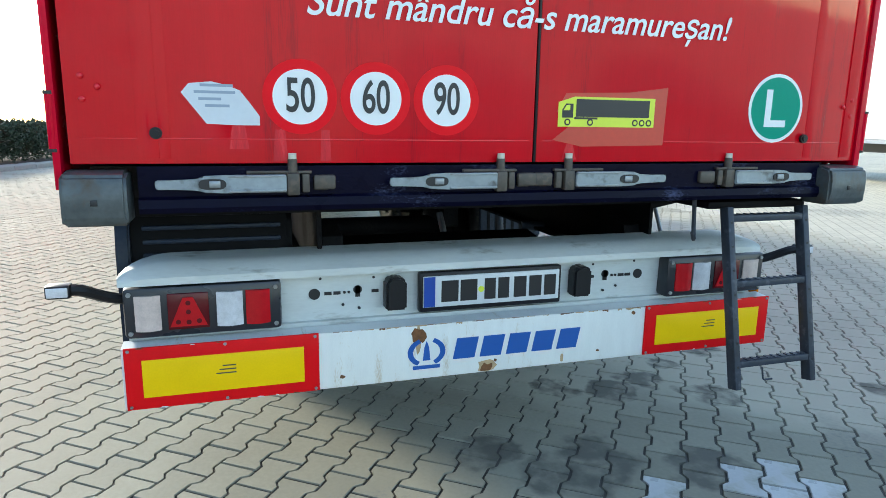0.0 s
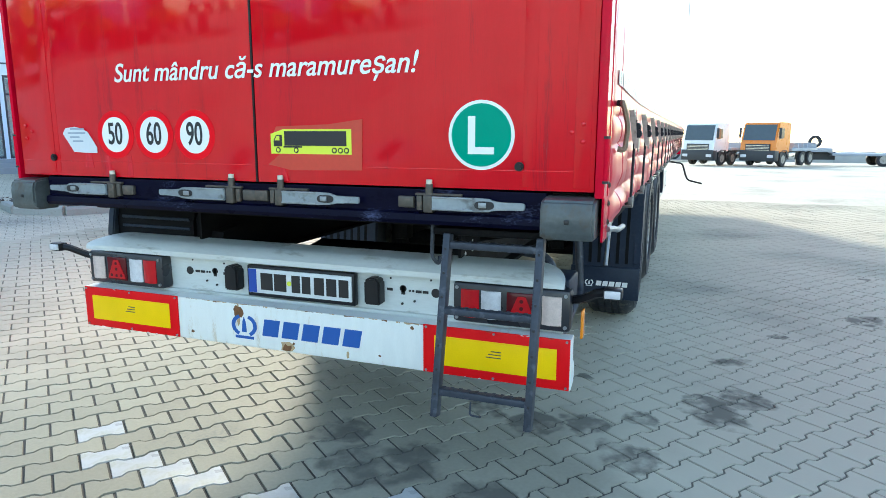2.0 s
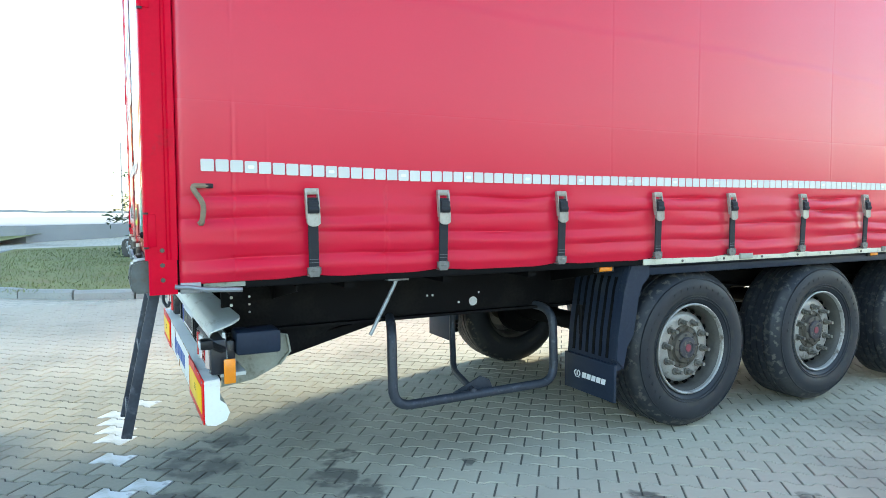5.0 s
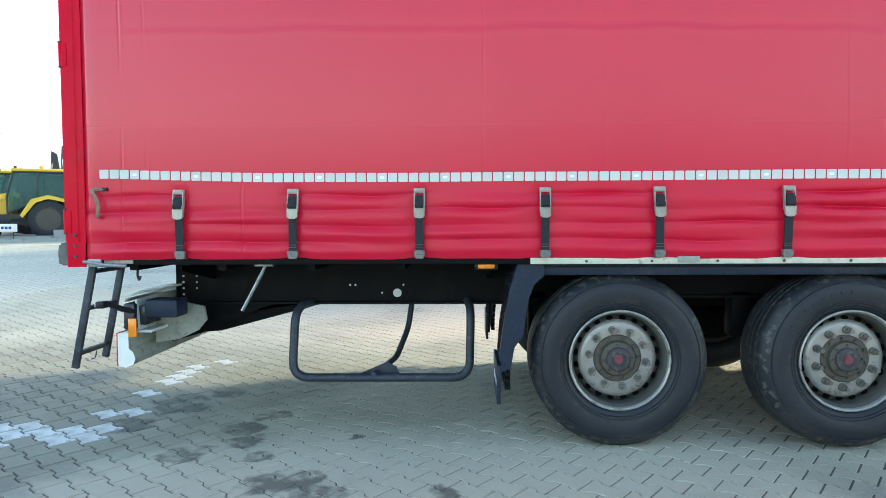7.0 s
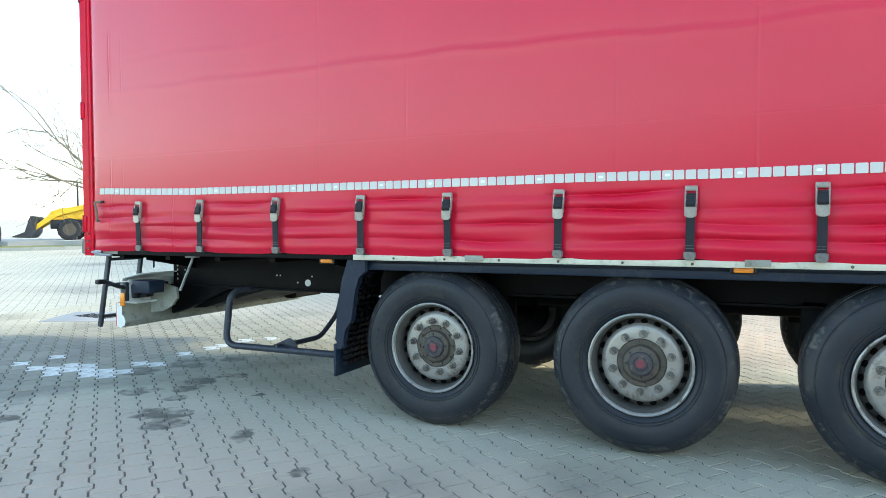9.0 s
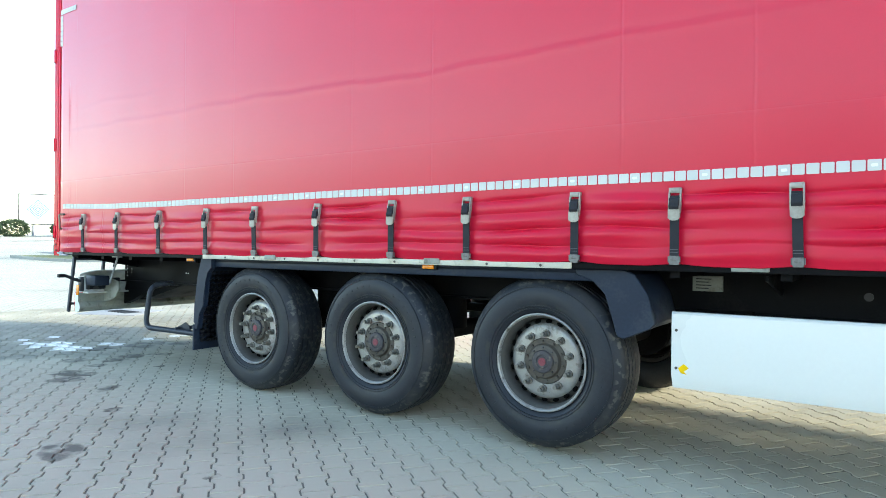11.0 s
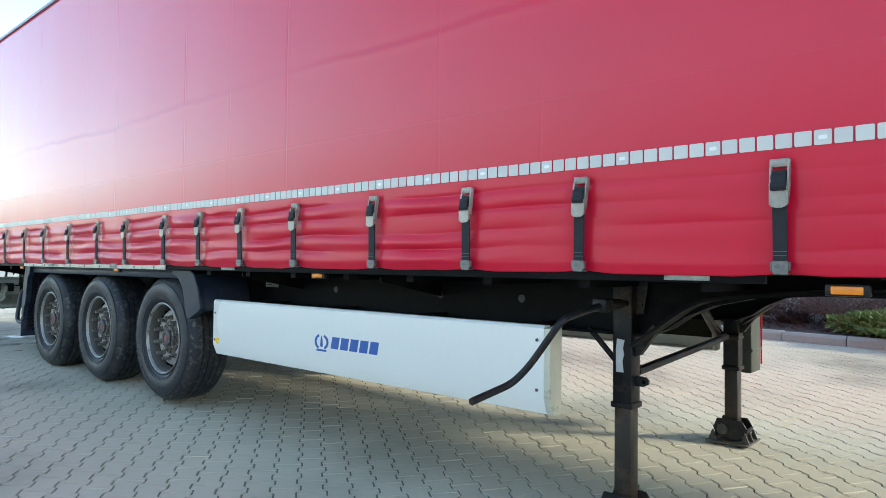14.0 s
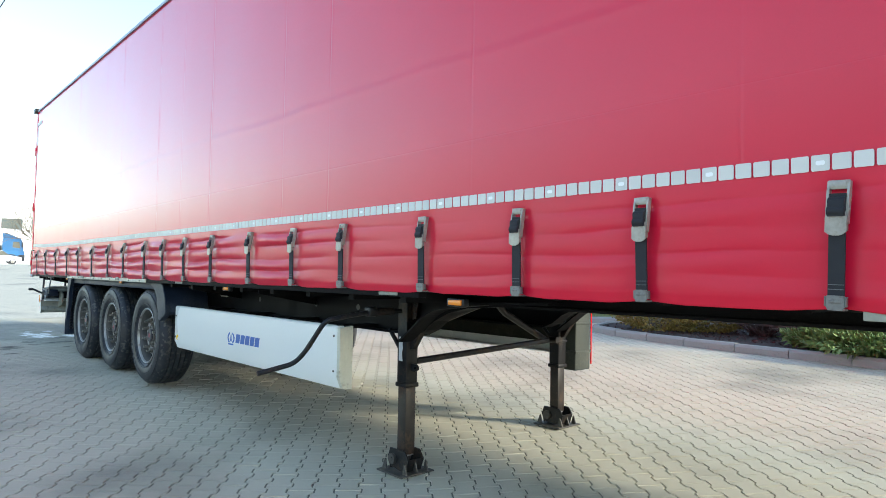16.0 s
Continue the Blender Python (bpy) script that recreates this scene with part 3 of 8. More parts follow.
# speed stickers
for y, num in ((1.995, "50"), (1.79, "60"), (1.585, "90")):
    st = part("speed_sticker", disc(0.098), SIGNRED, left_door, f"round red and white sticker reading {num}", on_rear(y, 1.438, 0.0035))
    part("white_disc", disc(0.072), WHITEVINYL, st, "", Matrix.Translation((0, 0, 0.0008)))
    me = lettering(num, 0.125, 0, 0.0008, 0.0016)
    for v in me.vertices:
        v.co.x *= 0.64
    me.materials.append(INK)
    part("number", me, None, st, "", Matrix.Translation((0, 0, 0.0020)))
# green sticker with a white letter
st = part("letter_sticker", disc(0.114), WHITEVINYL, right_door, "round green sticker with a white L", on_rear(0.408, 1.44, 0.0035))
part("green_disc", disc(0.103), GREENVINYL, st, "", Matrix.Translation((0, 0, 0.0008)))
bm = bnew()
box(bm, (-0.045, -0.062, 0.001), (-0.020, 0.062, 0.0022))
box(bm, (-0.020, -0.062, 0.001), (0.045, -0.039, 0.0022))
part("letter", bm, WHITEVINYL, st)
# long-vehicle sticker on its faded patch
bm = bnew()
prism(bm, [(-0.20, -0.085), (-0.10, -0.105), (0.195, -0.10), (0.20, 0.08), (0.06, 0.062), (-0.16, 0.055), (-0.19, 0.0), (-0.14, -0.04)], "z", 0, 0.0008)
st = part("vehicle_sticker", bm, FADED, right_door, "yellow-green truck sticker on a faded orange patch", on_rear(1.045, 1.415, 0.0035))
bm = bnew()
prism(bm, [(-0.185, -0.045), (0.155, -0.045), (0.155, 0.045), (-0.13, 0.045), (-0.185, 0.028)], "z", 0.0008, 0.0016)
part("yellow_field", bm, NEON, st)
bm = bnew()
box(bm, (-0.125, -0.015, 0.0016), (0.135, 0.038, 0.0024))
box(bm, (-0.13, -0.022, 0.0016), (-0.05, -0.016, 0.0024))
prism(bm, [(-0.172, -0.018), (-0.135, -0.018), (-0.135, 0.024), (-0.160, 0.024), (-0.172, 0.006)], "z", 0.0016, 0.0024)
for cx in (-0.153, -0.075, 0.085, 0.110, 0.135):
    bmesh.ops.create_cone(bm, cap_ends=True, segments=16, radius1=0.0105, radius2=0.0105, depth=0.001, matrix=Matrix.Translation((cx, -0.031, 0.0020)))
part("truck_outline", bm, INK, st)
for cx in (-0.153, -0.075, 0.085, 0.110, 0.135):
    bm = bnew()
    bmesh.ops.create_cone(bm, cap_ends=True, segments=12, radius1=0.006, radius2=0.006, depth=0.001, matrix=Matrix.Translation((cx, -0.031, 0.0027)))
    part("printed_wheel", bm, NEON, st)
bm = bnew()
prism(bm, [(-0.168, 0.004), (-0.146, 0.004), (-0.146, 0.020), (-0.158, 0.020)], "z", 0.0024, 0.003)
part("printed_window", bm, NEON, st)
# dried drips and dirty runs on the doors
for k, (yc, wt, wb, z0, z1) in enumerate(((2.050, 0.026, 0.040, 1.268, 1.352), (1.930, 0.022, 0.030, 1.268, 1.352), (2.155, 0.03, 0.05, 1.30, 1.37), (1.185, 0.02, 0.05, 1.27, 1.32))):
    bm = bnew()
    prism(bm, [(yc - wb / 2, z0), (yc + wb / 2, z0), (yc + wt / 2, z1), (yc - wt / 2, z1)], "x", -0.0030, -0.0018)
    part("dried_drip", bm, DRIP, left_door if yc > 1.302 else right_door, "pale dried drip")
# torn paper sticker with unreadable print
bm = bnew()
prism(bm, [(-0.096, 0.026), (-0.077, 0.049), (-0.021, 0.055), (0.018, 0.046), (0.047, 0.034), (0.070, 0.004), (0.094, -0.03), (0.094, -0.054), (0.03, -0.054), (-0.038, -0.051), (-0.066, -0.014)], "z", 0, 0.0008)
st = part("torn_sticker", bm, PAPER, left_door, "torn white paper sticker with grey print", on_rear(2.195, 1.416, 0.0052))
bm = bnew()
for k, (a, b) in enumerate(((-0.05, 0.03), (-0.065, 0.035), (-0.055, 0.0), (-0.04, 0.02))):
    box(bm, (a, 0.042 - 0.017 * k, 0.0008), (b, 0.049 - 0.017 * k, 0.0014))
part("print_bars", bm, BARGREY, st)
# slogan across both doors
me = lettering("Sunt mândru că-s maramureșan!", 0.10, 0.26, 0.0008, 0.0010)
xsz = [v.co.x for v in me.vertices]
k = 1.345 / (max(xsz) - min(xsz))
xm = (max(xsz) + min(xsz)) / 2
for v in me.vertices:
    v.co.x = (v.co.x - xm) * k
    v.co.y = v.co.y * 1.02
bm = bnew()
bm.from_mesh(me)
bmesh.ops.remove_doubles(bm, verts=bm.verts, dist=0.00002)
parts_of("slogan_letter", bm, WHITEVINYL, left_door, "white slanted slogan letter", on_rear(1.30, 1.68, 0.0065))
me = lettering("E-mail:", 0.088, 0, 0.0008)
me.materials.append(WHITEVINYL)
part("lettering", me, None, left_door, "", on_rear(2.15, 2.095, 0.004))
bm = bnew()
for y0, y1, z, h in ((2.00, 1.33, 2.095, 0.055), (2.27, 2.06, 2.29, 0.085), (2.02, 1.31, 2.29, 0.085), (2.27, 2.06, 2.42, 0.085), (2.02, 1.31, 2.42, 0.085), (2.27, 2.06, 2.55, 0.085), (2.02, 1.31, 2.55, 0.085)):
    n = max(1, round((y0 - y1) / 0.06))
    for i in range(n):
        a = y0 - (y0 - y1) * i / n
        box(bm, (-0.0042, a - (y0 - y1) / n + 0.010, z - h / 2), (-0.003, a, z + h / 2))
parts_of("print_bar", bm, WHITEVINYL, left_door, "white bar of a contact line")

# lock bars ends and levers
for y, s in ((2.021, 1), (1.415, 1), (1.19, -1), (0.589, -1)):
    bm = bnew()
    cyl(bm, (-0.012, y, 1.20), (-0.012, y, 1.275), 0.013, 12)
    box(bm, (-0.030, y - 0.017, 1.178), (0.0, y + 0.017, 1.238), 0.004)
    box(bm, (-0.022, y - s * 0.034 - 0.010, 1.185), (0.0, y - s * 0.034 + 0.010, 1.235), 0.003)
    box(bm, (-0.016, y - s * 0.075 - 0.020, 1.190), (0.0, y - s * 0.075 + 0.020, 1.226), 0.004)
    base = part("lock_bracket", bm, LOCKDARK, trailer, "rust-tinged steel lock bracket")
    bm = bnew()
    pts = [(y + s * d, z) for d, z in ((0.018, 1.188), (0.175, 1.188), (0.225, 1.190), (0.245, 1.199), (0.338, 1.199), (0.342, 1.204), (0.342, 1.219), (0.338, 1.223), (0.245, 1.223), (0.225, 1.233), (0.175, 1.235), (0.018, 1.235))]
    prism(bm, pts if s > 0 else pts[::-1], "x", -0.036, -0.026)
    bmesh.ops.bevel(bm, geom=list(bm.edges), offset=0.0025, segments=2, affect="EDGES")
    lever = part("lever", bm, LEVERMAT, base, "dull zinc-grey steel lever")
    bm = bnew()
    for z in (1.190, 1.229):
        box(bm, (-0.041, min(y + s * 0.02, y + s * 0.165), z), (-0.034, max(y + s * 0.02, y + s * 0.165), z + 0.005), 0.001)
    part("lever_ridge", bm, STEEL, base)
    bm = bnew()
    c = y + s * 0.205
    pts = [(c + 0.034 * math.copysign(abs(math.cos(q)) ** 0.6, math.cos(q)), 1.2115 + 0.014 * math.copysign(abs(math.sin(q)) ** 0.8, math.sin(q))) for q in [2 * math.pi * k / 16 for k in range(16)]]
    prism(bm, pts, "x", -0.0385, -0.0355)
    part("lever_slot", bm, INK, base)
    bm = bnew()
    box(bm, (-0.043, c - s * 0.006 - 0.014, 1.203), (-0.037, c - s * 0.006 + 0.014, 1.221), 0.003)
    part("catch", bm, STEEL, base)
    bm = bnew()
    cyl(bm, (-0.012, y, 1.268), (-0.012, y, 1.290), 0.011, 12)
    part("bar_end", bm, CREAM, base, "worn pale bar end")
    bm = bnew()
    box(bm, (-0.020, min(y - s * 0.05, y + s * 0.12), 1.236), (-0.003, max(y - s * 0.05, y + s * 0.12), 1.244), 0.002)
    box(bm, (-0.022, min(y - s * 0.055, y - s * 0.115), 1.192), (-0.002, max(y - s * 0.055, y - s * 0.115), 1.232), 0.006)
    part("keeper", bm, LOCKDARK, base)

# sill beam and its buffers
bm = bnew()
prism(bm, [(-0.004, 1.256), (-0.004, 1.178), (-0.02, 1.172), (-0.024, 1.15), (-0.016, 1.136), (0.10, 1.136), (0.10, 1.256)], "y", 0.185, W - 0.185)
sill = part("sill_beam", bm, NAVY, trailer, "scraped navy blue sill beam")
bm = bnew()
for i in range(9):
    y = 0.22 + i * 0.26
    box(bm, (-0.0055, y, 1.150 + 0.06 * (i % 2)), (-0.004, y + 0.03, 1.158 + 0.06 * (i % 2)))
parts_of("slot", bm, INK, sill)
for y0, y1 in ((0.022, 0.192), (2.425, 2.572)):
    bm = bnew()
    prism(bm, [(-0.058, 1.125), (-0.066, 1.145), (-0.066, 1.205), (-0.056, 1.238), (-0.02, 1.247), (0.06, 1.247), (0.06, 1.112), (-0.05, 1.112)], "y", y0, y1)
    bmesh.ops.bevel(bm, geom=list(bm.edges), offset=0.008, segments=2, affect="EDGES")
    bf = part("buffer", bm, GREYMETAL, trailer, "scuffed grey corner buffer")
    bm = bnew()
    box(bm, (-0.069, (y0 + y1) / 2 - 0.008, 1.165), (-0.065, (y0 + y1) / 2 + 0.008, 1.18), 0.002)
    part("buffer_slot", bm, INK, bf)

# roof
bm = bnew()
prism(bm, [(-0.012, 3.932), (-0.012, 3.962), (0.06, 4.01), (1.26, 4.055), (W - 0.06, 4.01), (W + 0.012, 3.962), (W + 0.012, 3.932)], "x", -0.05, LEN + 0.02)
part("roof", bm, ROOFMAT, trailer, "grey-blue tarpaulin roof")
bm = bnew()
box(bm, (-0.06, -0.045, 3.93), (0.10, 0.05, 4.0), 0.01)
part("roof_corner", bm, BLACKPLASTIC, trailer)

# floor, side raves and cross members
bm = bnew()
box(bm, (0.1, 0.06, 1.165), (LEN, W - 0.06, 1.25))
part("load_floor", bm, WOOD, trailer)
for y0, y1 in ((0.018, 0.075), (W - 0.075, W - 0.018)):
    bm = bnew()
    box(bm, (0.12, y0, 1.115), (10.4, y1, 1.165), 0.004)
    box(bm, (10.4, y0, 1.146), (LEN, y1, 1.165), 0.004)
    part("side_rave", bm, BLACK, trailer, "black steel side rail")
for x in np.linspace(0.35, 13.3, 26):
    bm = bnew()
    box(bm, (x - 0.025, 0.08, 1.08 if x < 10.3 else 1.135), (x + 0.025, W - 0.08, 1.165))
    part("cross_member", bm, BLACK, trailer)
for x0, y in ((0.21, 0.05), (3.45, 0.05), (6.85, 0.05), (10.05, 0.05), (12.45, 0.05)):
    bm = bnew()
    box(bm, (x0, 0.012, 1.122), (x0 + 0.17, 0.03, 1.155), 0.003)
    part("rail_plate", bm, DIRTYSHEET, trailer)
bm = bnew()
tube(bm, [(0.10, 0.0, 1.135), (0.16, -0.015, 1.13), (0.22, -0.02, 1.118), (0.36, -0.025, 1.112)], 0.010, 8)
box(bm, (0.12, 0.0, 1.105), (0.20, 0.02, 1.15), 0.003)
part("curtain_tensioner", bm, STEEL, trailer, "steel tensioner handle")

# main beams
BEAM = [(0.36, 1.165), (0.36, 0.82), (2.5, 0.82), (2.9, 0.86), (6.5, 0.86), (9.35, 0.84), (9.74, 0.84), (9.84, 0.88), (9.93, 0.945), (10.05, 1.0), (10.22, 1.04), (10.48, 1.06), (13.3, 1.06), (13.3, 1.165)]
for y0 in (0.60, 1.90):
    bm = bnew()
    prism(bm, BEAM, "y", y0, y0 + 0.014)
    low = [p for p in BEAM if p[1] < 1.1]
    for a, b in zip(low, low[1:]):
        prism(bm, [(a[0], a[1]), (b[0], b[1]), (b[0], b[1] + 0.014), (a[0], a[1] + 0.014)], "y", y0 - 0.055, y0 + 0.07)
    beam = part("main_beam", bm, BLACK, trailer, "black steel chassis beam")
    if y0 < 1:
        # White discs: daylight showing through the holes is painted on
        for x, z, r in ((1.83, 0.887, 0.028), (1.73, 0.887, 0.007), (1.87, 0.94, 0.006), (1.52, 0.94, 0.007), (1.555, 0.94, 0.007), (0.41, 1.0, 0.008), (0.41, 0.96, 0.008), (0.41, 0.92, 0.008), (0.41, 0.88, 0.008), (0.50, 1.0, 0.006), (0.50, 0.96, 0.006), (0.50, 0.92, 0.006)):
            bm = bnew()
            cyl(bm, (x, y0 - 0.002, z), (x, y0 + 0.001, z), r, 16)
            part("hole", bm, PLATEWHITE if r < 0.02 or x == 1.83 else INK, beam)
        for x in (8.4, 9.0, 7.4):
            bm = bnew()
            cyl(bm, (x, y0 - 0.002, 0.99), (x, y0 + 0.001, 0.99), 0.022, 16)
            part("hole", bm, INK, beam)
# gussets from the beams to the rail
for x in (0.62, 2.42, 7.0, 8.4):
    bm = bnew()
    prism(bm, [(0.60, 1.10), (0.09, 1.10), (0.09, 1.075), (0.60, 0.98)], "x", x - 0.006, x + 0.006)
    part("gusset", bm, BLACK, trailer)
# curved neck flanges outside the beams
for y in (0.42, 2.05):
    bm = bnew()
    pts = rounded([(9.72, y, 0.80), (9.86, y, 0.90), (10.02, y, 1.02), (10.45, y, 1.075), (10.95, y, 1.09)], 0.2, 7)
    for p, q in zip(pts, pts[1:]):
        prism(bm, [(p.x, p.z), (q.x, q.z), (q.x, q.z + 0.014), (p.x, p.z + 0.014)], "y", y, y + 0.12)
    bmesh.ops.remove_doubles(bm, verts=bm.verts, dist=0.0005)
    part("neck_flange", bm, BLACK, trailer, "curved black steel flange")
bm = bnew()
prism(bm, [(9.9, 1.02), (10.3, 1.07), (10.9, 1.09), (10.9, 1.12), (9.9, 1.12)], "y", 1.0, 1.6)
part("kingpin_box", bm, BLACK, trailer)

# ---- rear bumper ----
bm = bnew()
prism(bm, [(0.215, 0.700), (0.215, 0.520), (0.222, 0.505), (0.26, 0.497), (0.305, 0.515), (0.320, 0.55), (0.305, 0.59), (0.28, 0.61), (0.28, 0.705)], "y", 0.125, 2.515)
bmesh.ops.recalc_face_normals(bm, faces=bm.faces)
for f in bm.faces:
    f.material_index = 1 if f.normal.x > 0.2 or (f.normal.z > 0.3 and f.calc_center_median().x > 0.285) else 0
bumper = part("underrun_bar", mesh_of("underrun_bar", bm, (WHITEPAINT, DIRTYSHEET)), None, trailer, "white painted under-run bar with rust spots")
hood_line = [(0.245, 0.882), (0.245, 0.905), (0.262, 0.924), (0.285, 0.940), (0.31, 0.946), (0.40, 0.952), (0.40, 0.940), (0.295, 0.932), (0.258, 0.892)]
bm = bnew()
rings = []
for y in list(0.16 + 0.15 * (1 - np.cos(np.linspace(0, math.pi / 2, 8)))) + list(2.515 - 0.15 * (1 - np.cos(np.linspace(math.pi / 2, 0, 8)))):
    u = max(0.0, 1 - min(y - 0.16, 2.515 - y) / 0.15)
    k = max(0.08, math.sqrt(max(0.0, 1 - u * u)))
    rings.append([bm.verts.new((0.245 + (hx - 0.245) * k, y, 0.882 + (hz - 0.882) * (0.35 + 0.65 * k))) for hx, hz in hood_line])
for a, b in zip(rings, rings[1:]):
    for q in range(len(hood_line)):
        r = (q + 1) % len(hood_line)
        bm.faces.new((a[q], a[r], b[r], b[q]))
bm.faces.new(rings[0])
bm.faces.new(rings[-1][::-1])
part("bumper_hood", bm, GALV, trailer, "pale zinc-grey bent sheet hood")
bm = bnew()
prism(bm, [(0.312, 0.705), (0.302, 0.90), (0.314, 0.90), (0.326, 0.705)], "y", 0.17, 2.50)
prism(bm, [(0.29, 0.700), (0.29, 0.716), (0.40, 0.716), (0.40, 0.700)], "y", 0.17, 2.50)
carrier = part("lamp_carrier", bm, GALV, trailer, "pale punched steel lamp panel")
bm = bnew()
for yc, s in ((1.935, -1), (0.689, 1)):
    cyl(bm, (0.303, yc, 0.808), (0.312, yc, 0.808), 0.019, 18)
    y = yc + s * 0.145
    cyl(bm, (0.303, y, 0.815), (0.312, y, 0.815), 0.015, 14)
    box(bm, (0.303, y - 0.008, 0.79), (0.311, y + 0.008, 0.828))
    for d in (0.045, 0.075, 0.205):
        box(bm, (0.303, yc + s * d - 0.012, 0.802), (0.310, yc + s * d + 0.012, 0.813))
    for dy, dz in ((0.10, 0.808), (0.115, 0.808), (0.095, 0.765), (0.15, 0.75), (0.02, 0.86), (0.2, 0.855)):
        cyl(bm, (0.303, yc + s * dy, dz), (0.313, yc + s * dy, dz), 0.005, 8)
parts_of("punched_hole", bm, INK, carrier)
# number plate, its writing as bars
bm = bnew()
box(bm, (0.268, 1.040, 0.727), (0.30, 1.582, 0.868), 0.006)
plate = part("number_plate", bm, BLACKPLASTIC, trailer, "white number plate in a black holder")
bm = bnew()
box(bm, (0.262, 1.052, 0.745), (0.27, 1.57, 0.855), 0.002)
part("plate_sheet", bm, PLATEWHITE, plate)
bm = bnew()
box(bm, (0.260, 1.528, 0.747), (0.2625, 1.568, 0.853))
part("blue_band", bm, EUBLUE, plate)
for y0, wdt in ((1.505, 0.062), (1.435, 0.062), (1.345, 0.042), (1.293, 0.042), (1.232, 0.048), (1.172, 0.048), (1.112, 0.046)):
    bm = bnew()
    box(bm, (0.260, y0 - wdt, 0.762), (0.2625, y0, 0.838))
    part("plate_bar", bm, INK, plate)
bm = bnew()
cyl(bm, (0.2605, 1.358, 0.80), (0.263, 1.358, 0.80), 0.011, 14)
part("plate_seal", bm, NEON, plate)
# plate lamps
for y in (1.665, 0.955):
    bm = bnew()
    prism(bm, [(y - 0.036, 0.745), (y + 0.036, 0.745), (y + 0.036, 0.845), (y + 0.015, 0.860), (y - 0.015, 0.860), (y - 0.036, 0.845)], "x", 0.255, 0.312)
    bmesh.ops.bevel(bm, geom=list(bm.edges), offset=0.007, segments=2, affect="EDGES")
    part("plate_lamp", bm, BLACKPLASTIC, trailer, "black plate lamp")
# rear lamps
for y0, y1, s in ((2.045, 2.505, 1), (0.135, 0.595, -1)):
    bm = bnew()
    box(bm, (0.245, y0, 0.718), (0.315, y1, 0.878), 0.014)
    box(bm, (0.315, y0 + 0.05, 0.74), (0.36, y1 - 0.05, 0.86), 0.01)
    lamp = part("tail_lamp", bm, LAMPCASE, trailer, "dark rectangular tail lamp with four lens fields")
    for a, b, mt in ((0.032, 0.105, LENSPINK), (0.123, 0.242, LENSDEEP), (0.264, 0.342, LENSCLEAR), (0.351, 0.424, LENSRED)):
        ya, yb = (y1 - b, y1 - a) if s > 0 else (y0 + a, y0 + b)
        bm = bnew()
        if mt == LENSDEEP:
            box(bm, (0.240, ya, 0.742), (0.25, yb, 0.855), 0.004)
        else:
            n = 12
            line = [(ya + (yb - ya) * q / n, 0.2405 - 0.010 * math.sin(math.pi * q / n)) for q in range(n + 1)]
            lo_ = [bm.verts.new((x_, y_, 0.744)) for y_, x_ in line] + [bm.verts.new((0.25, yb, 0.744)), bm.verts.new((0.25, ya, 0.744))]
            hi_ = [bm.verts.new((x_, y_, 0.853)) for y_, x_ in line] + [bm.verts.new((0.25, yb, 0.853)), bm.verts.new((0.25, ya, 0.853))]
            bm.faces.new(lo_)
            bm.faces.new(hi_[::-1])
            for q in range(len(lo_)):
                w_ = (q + 1) % len(lo_)
                bm.faces.new((lo_[q], lo_[w_], hi_[w_], hi_[q]))
        part("lens", bm, mt, lamp)
    ya, yb = (y1 - 0.236, y1 - 0.129) if s > 0 else (y0 + 0.129, y0 + 0.236)
    bm = bnew()
    prism(bm, [(ya, 0.752), (yb, 0.752), ((ya + yb) / 2 + 0.015, 0.842), ((ya + yb) / 2 - 0.015, 0.842)], "x", 0.236, 0.242)
    part("triangle_reflector", bm, LENSRED, lamp)
    for dy, dz in ((0.0, 0.825), (0.0, 0.797), (-0.030, 0.767), (0.0, 0.765), (0.030, 0.767)):
        bm = bnew()
        cyl(bm, (0.2345, (ya + yb) / 2 + dy, dz), (0.2365, (ya + yb) / 2 + dy, dz), 0.0075, 12)
        part("reflector_dot", bm, LENSDEEP, lamp)
    for dy in (0.018, 0.442):
        for z in (0.738, 0.858):
            bm = bnew()
            cyl(bm, (0.239, y0 + dy, z), (0.25, y0 + dy, z), 0.007, 10)
            part("screw", bm, STEEL, lamp)
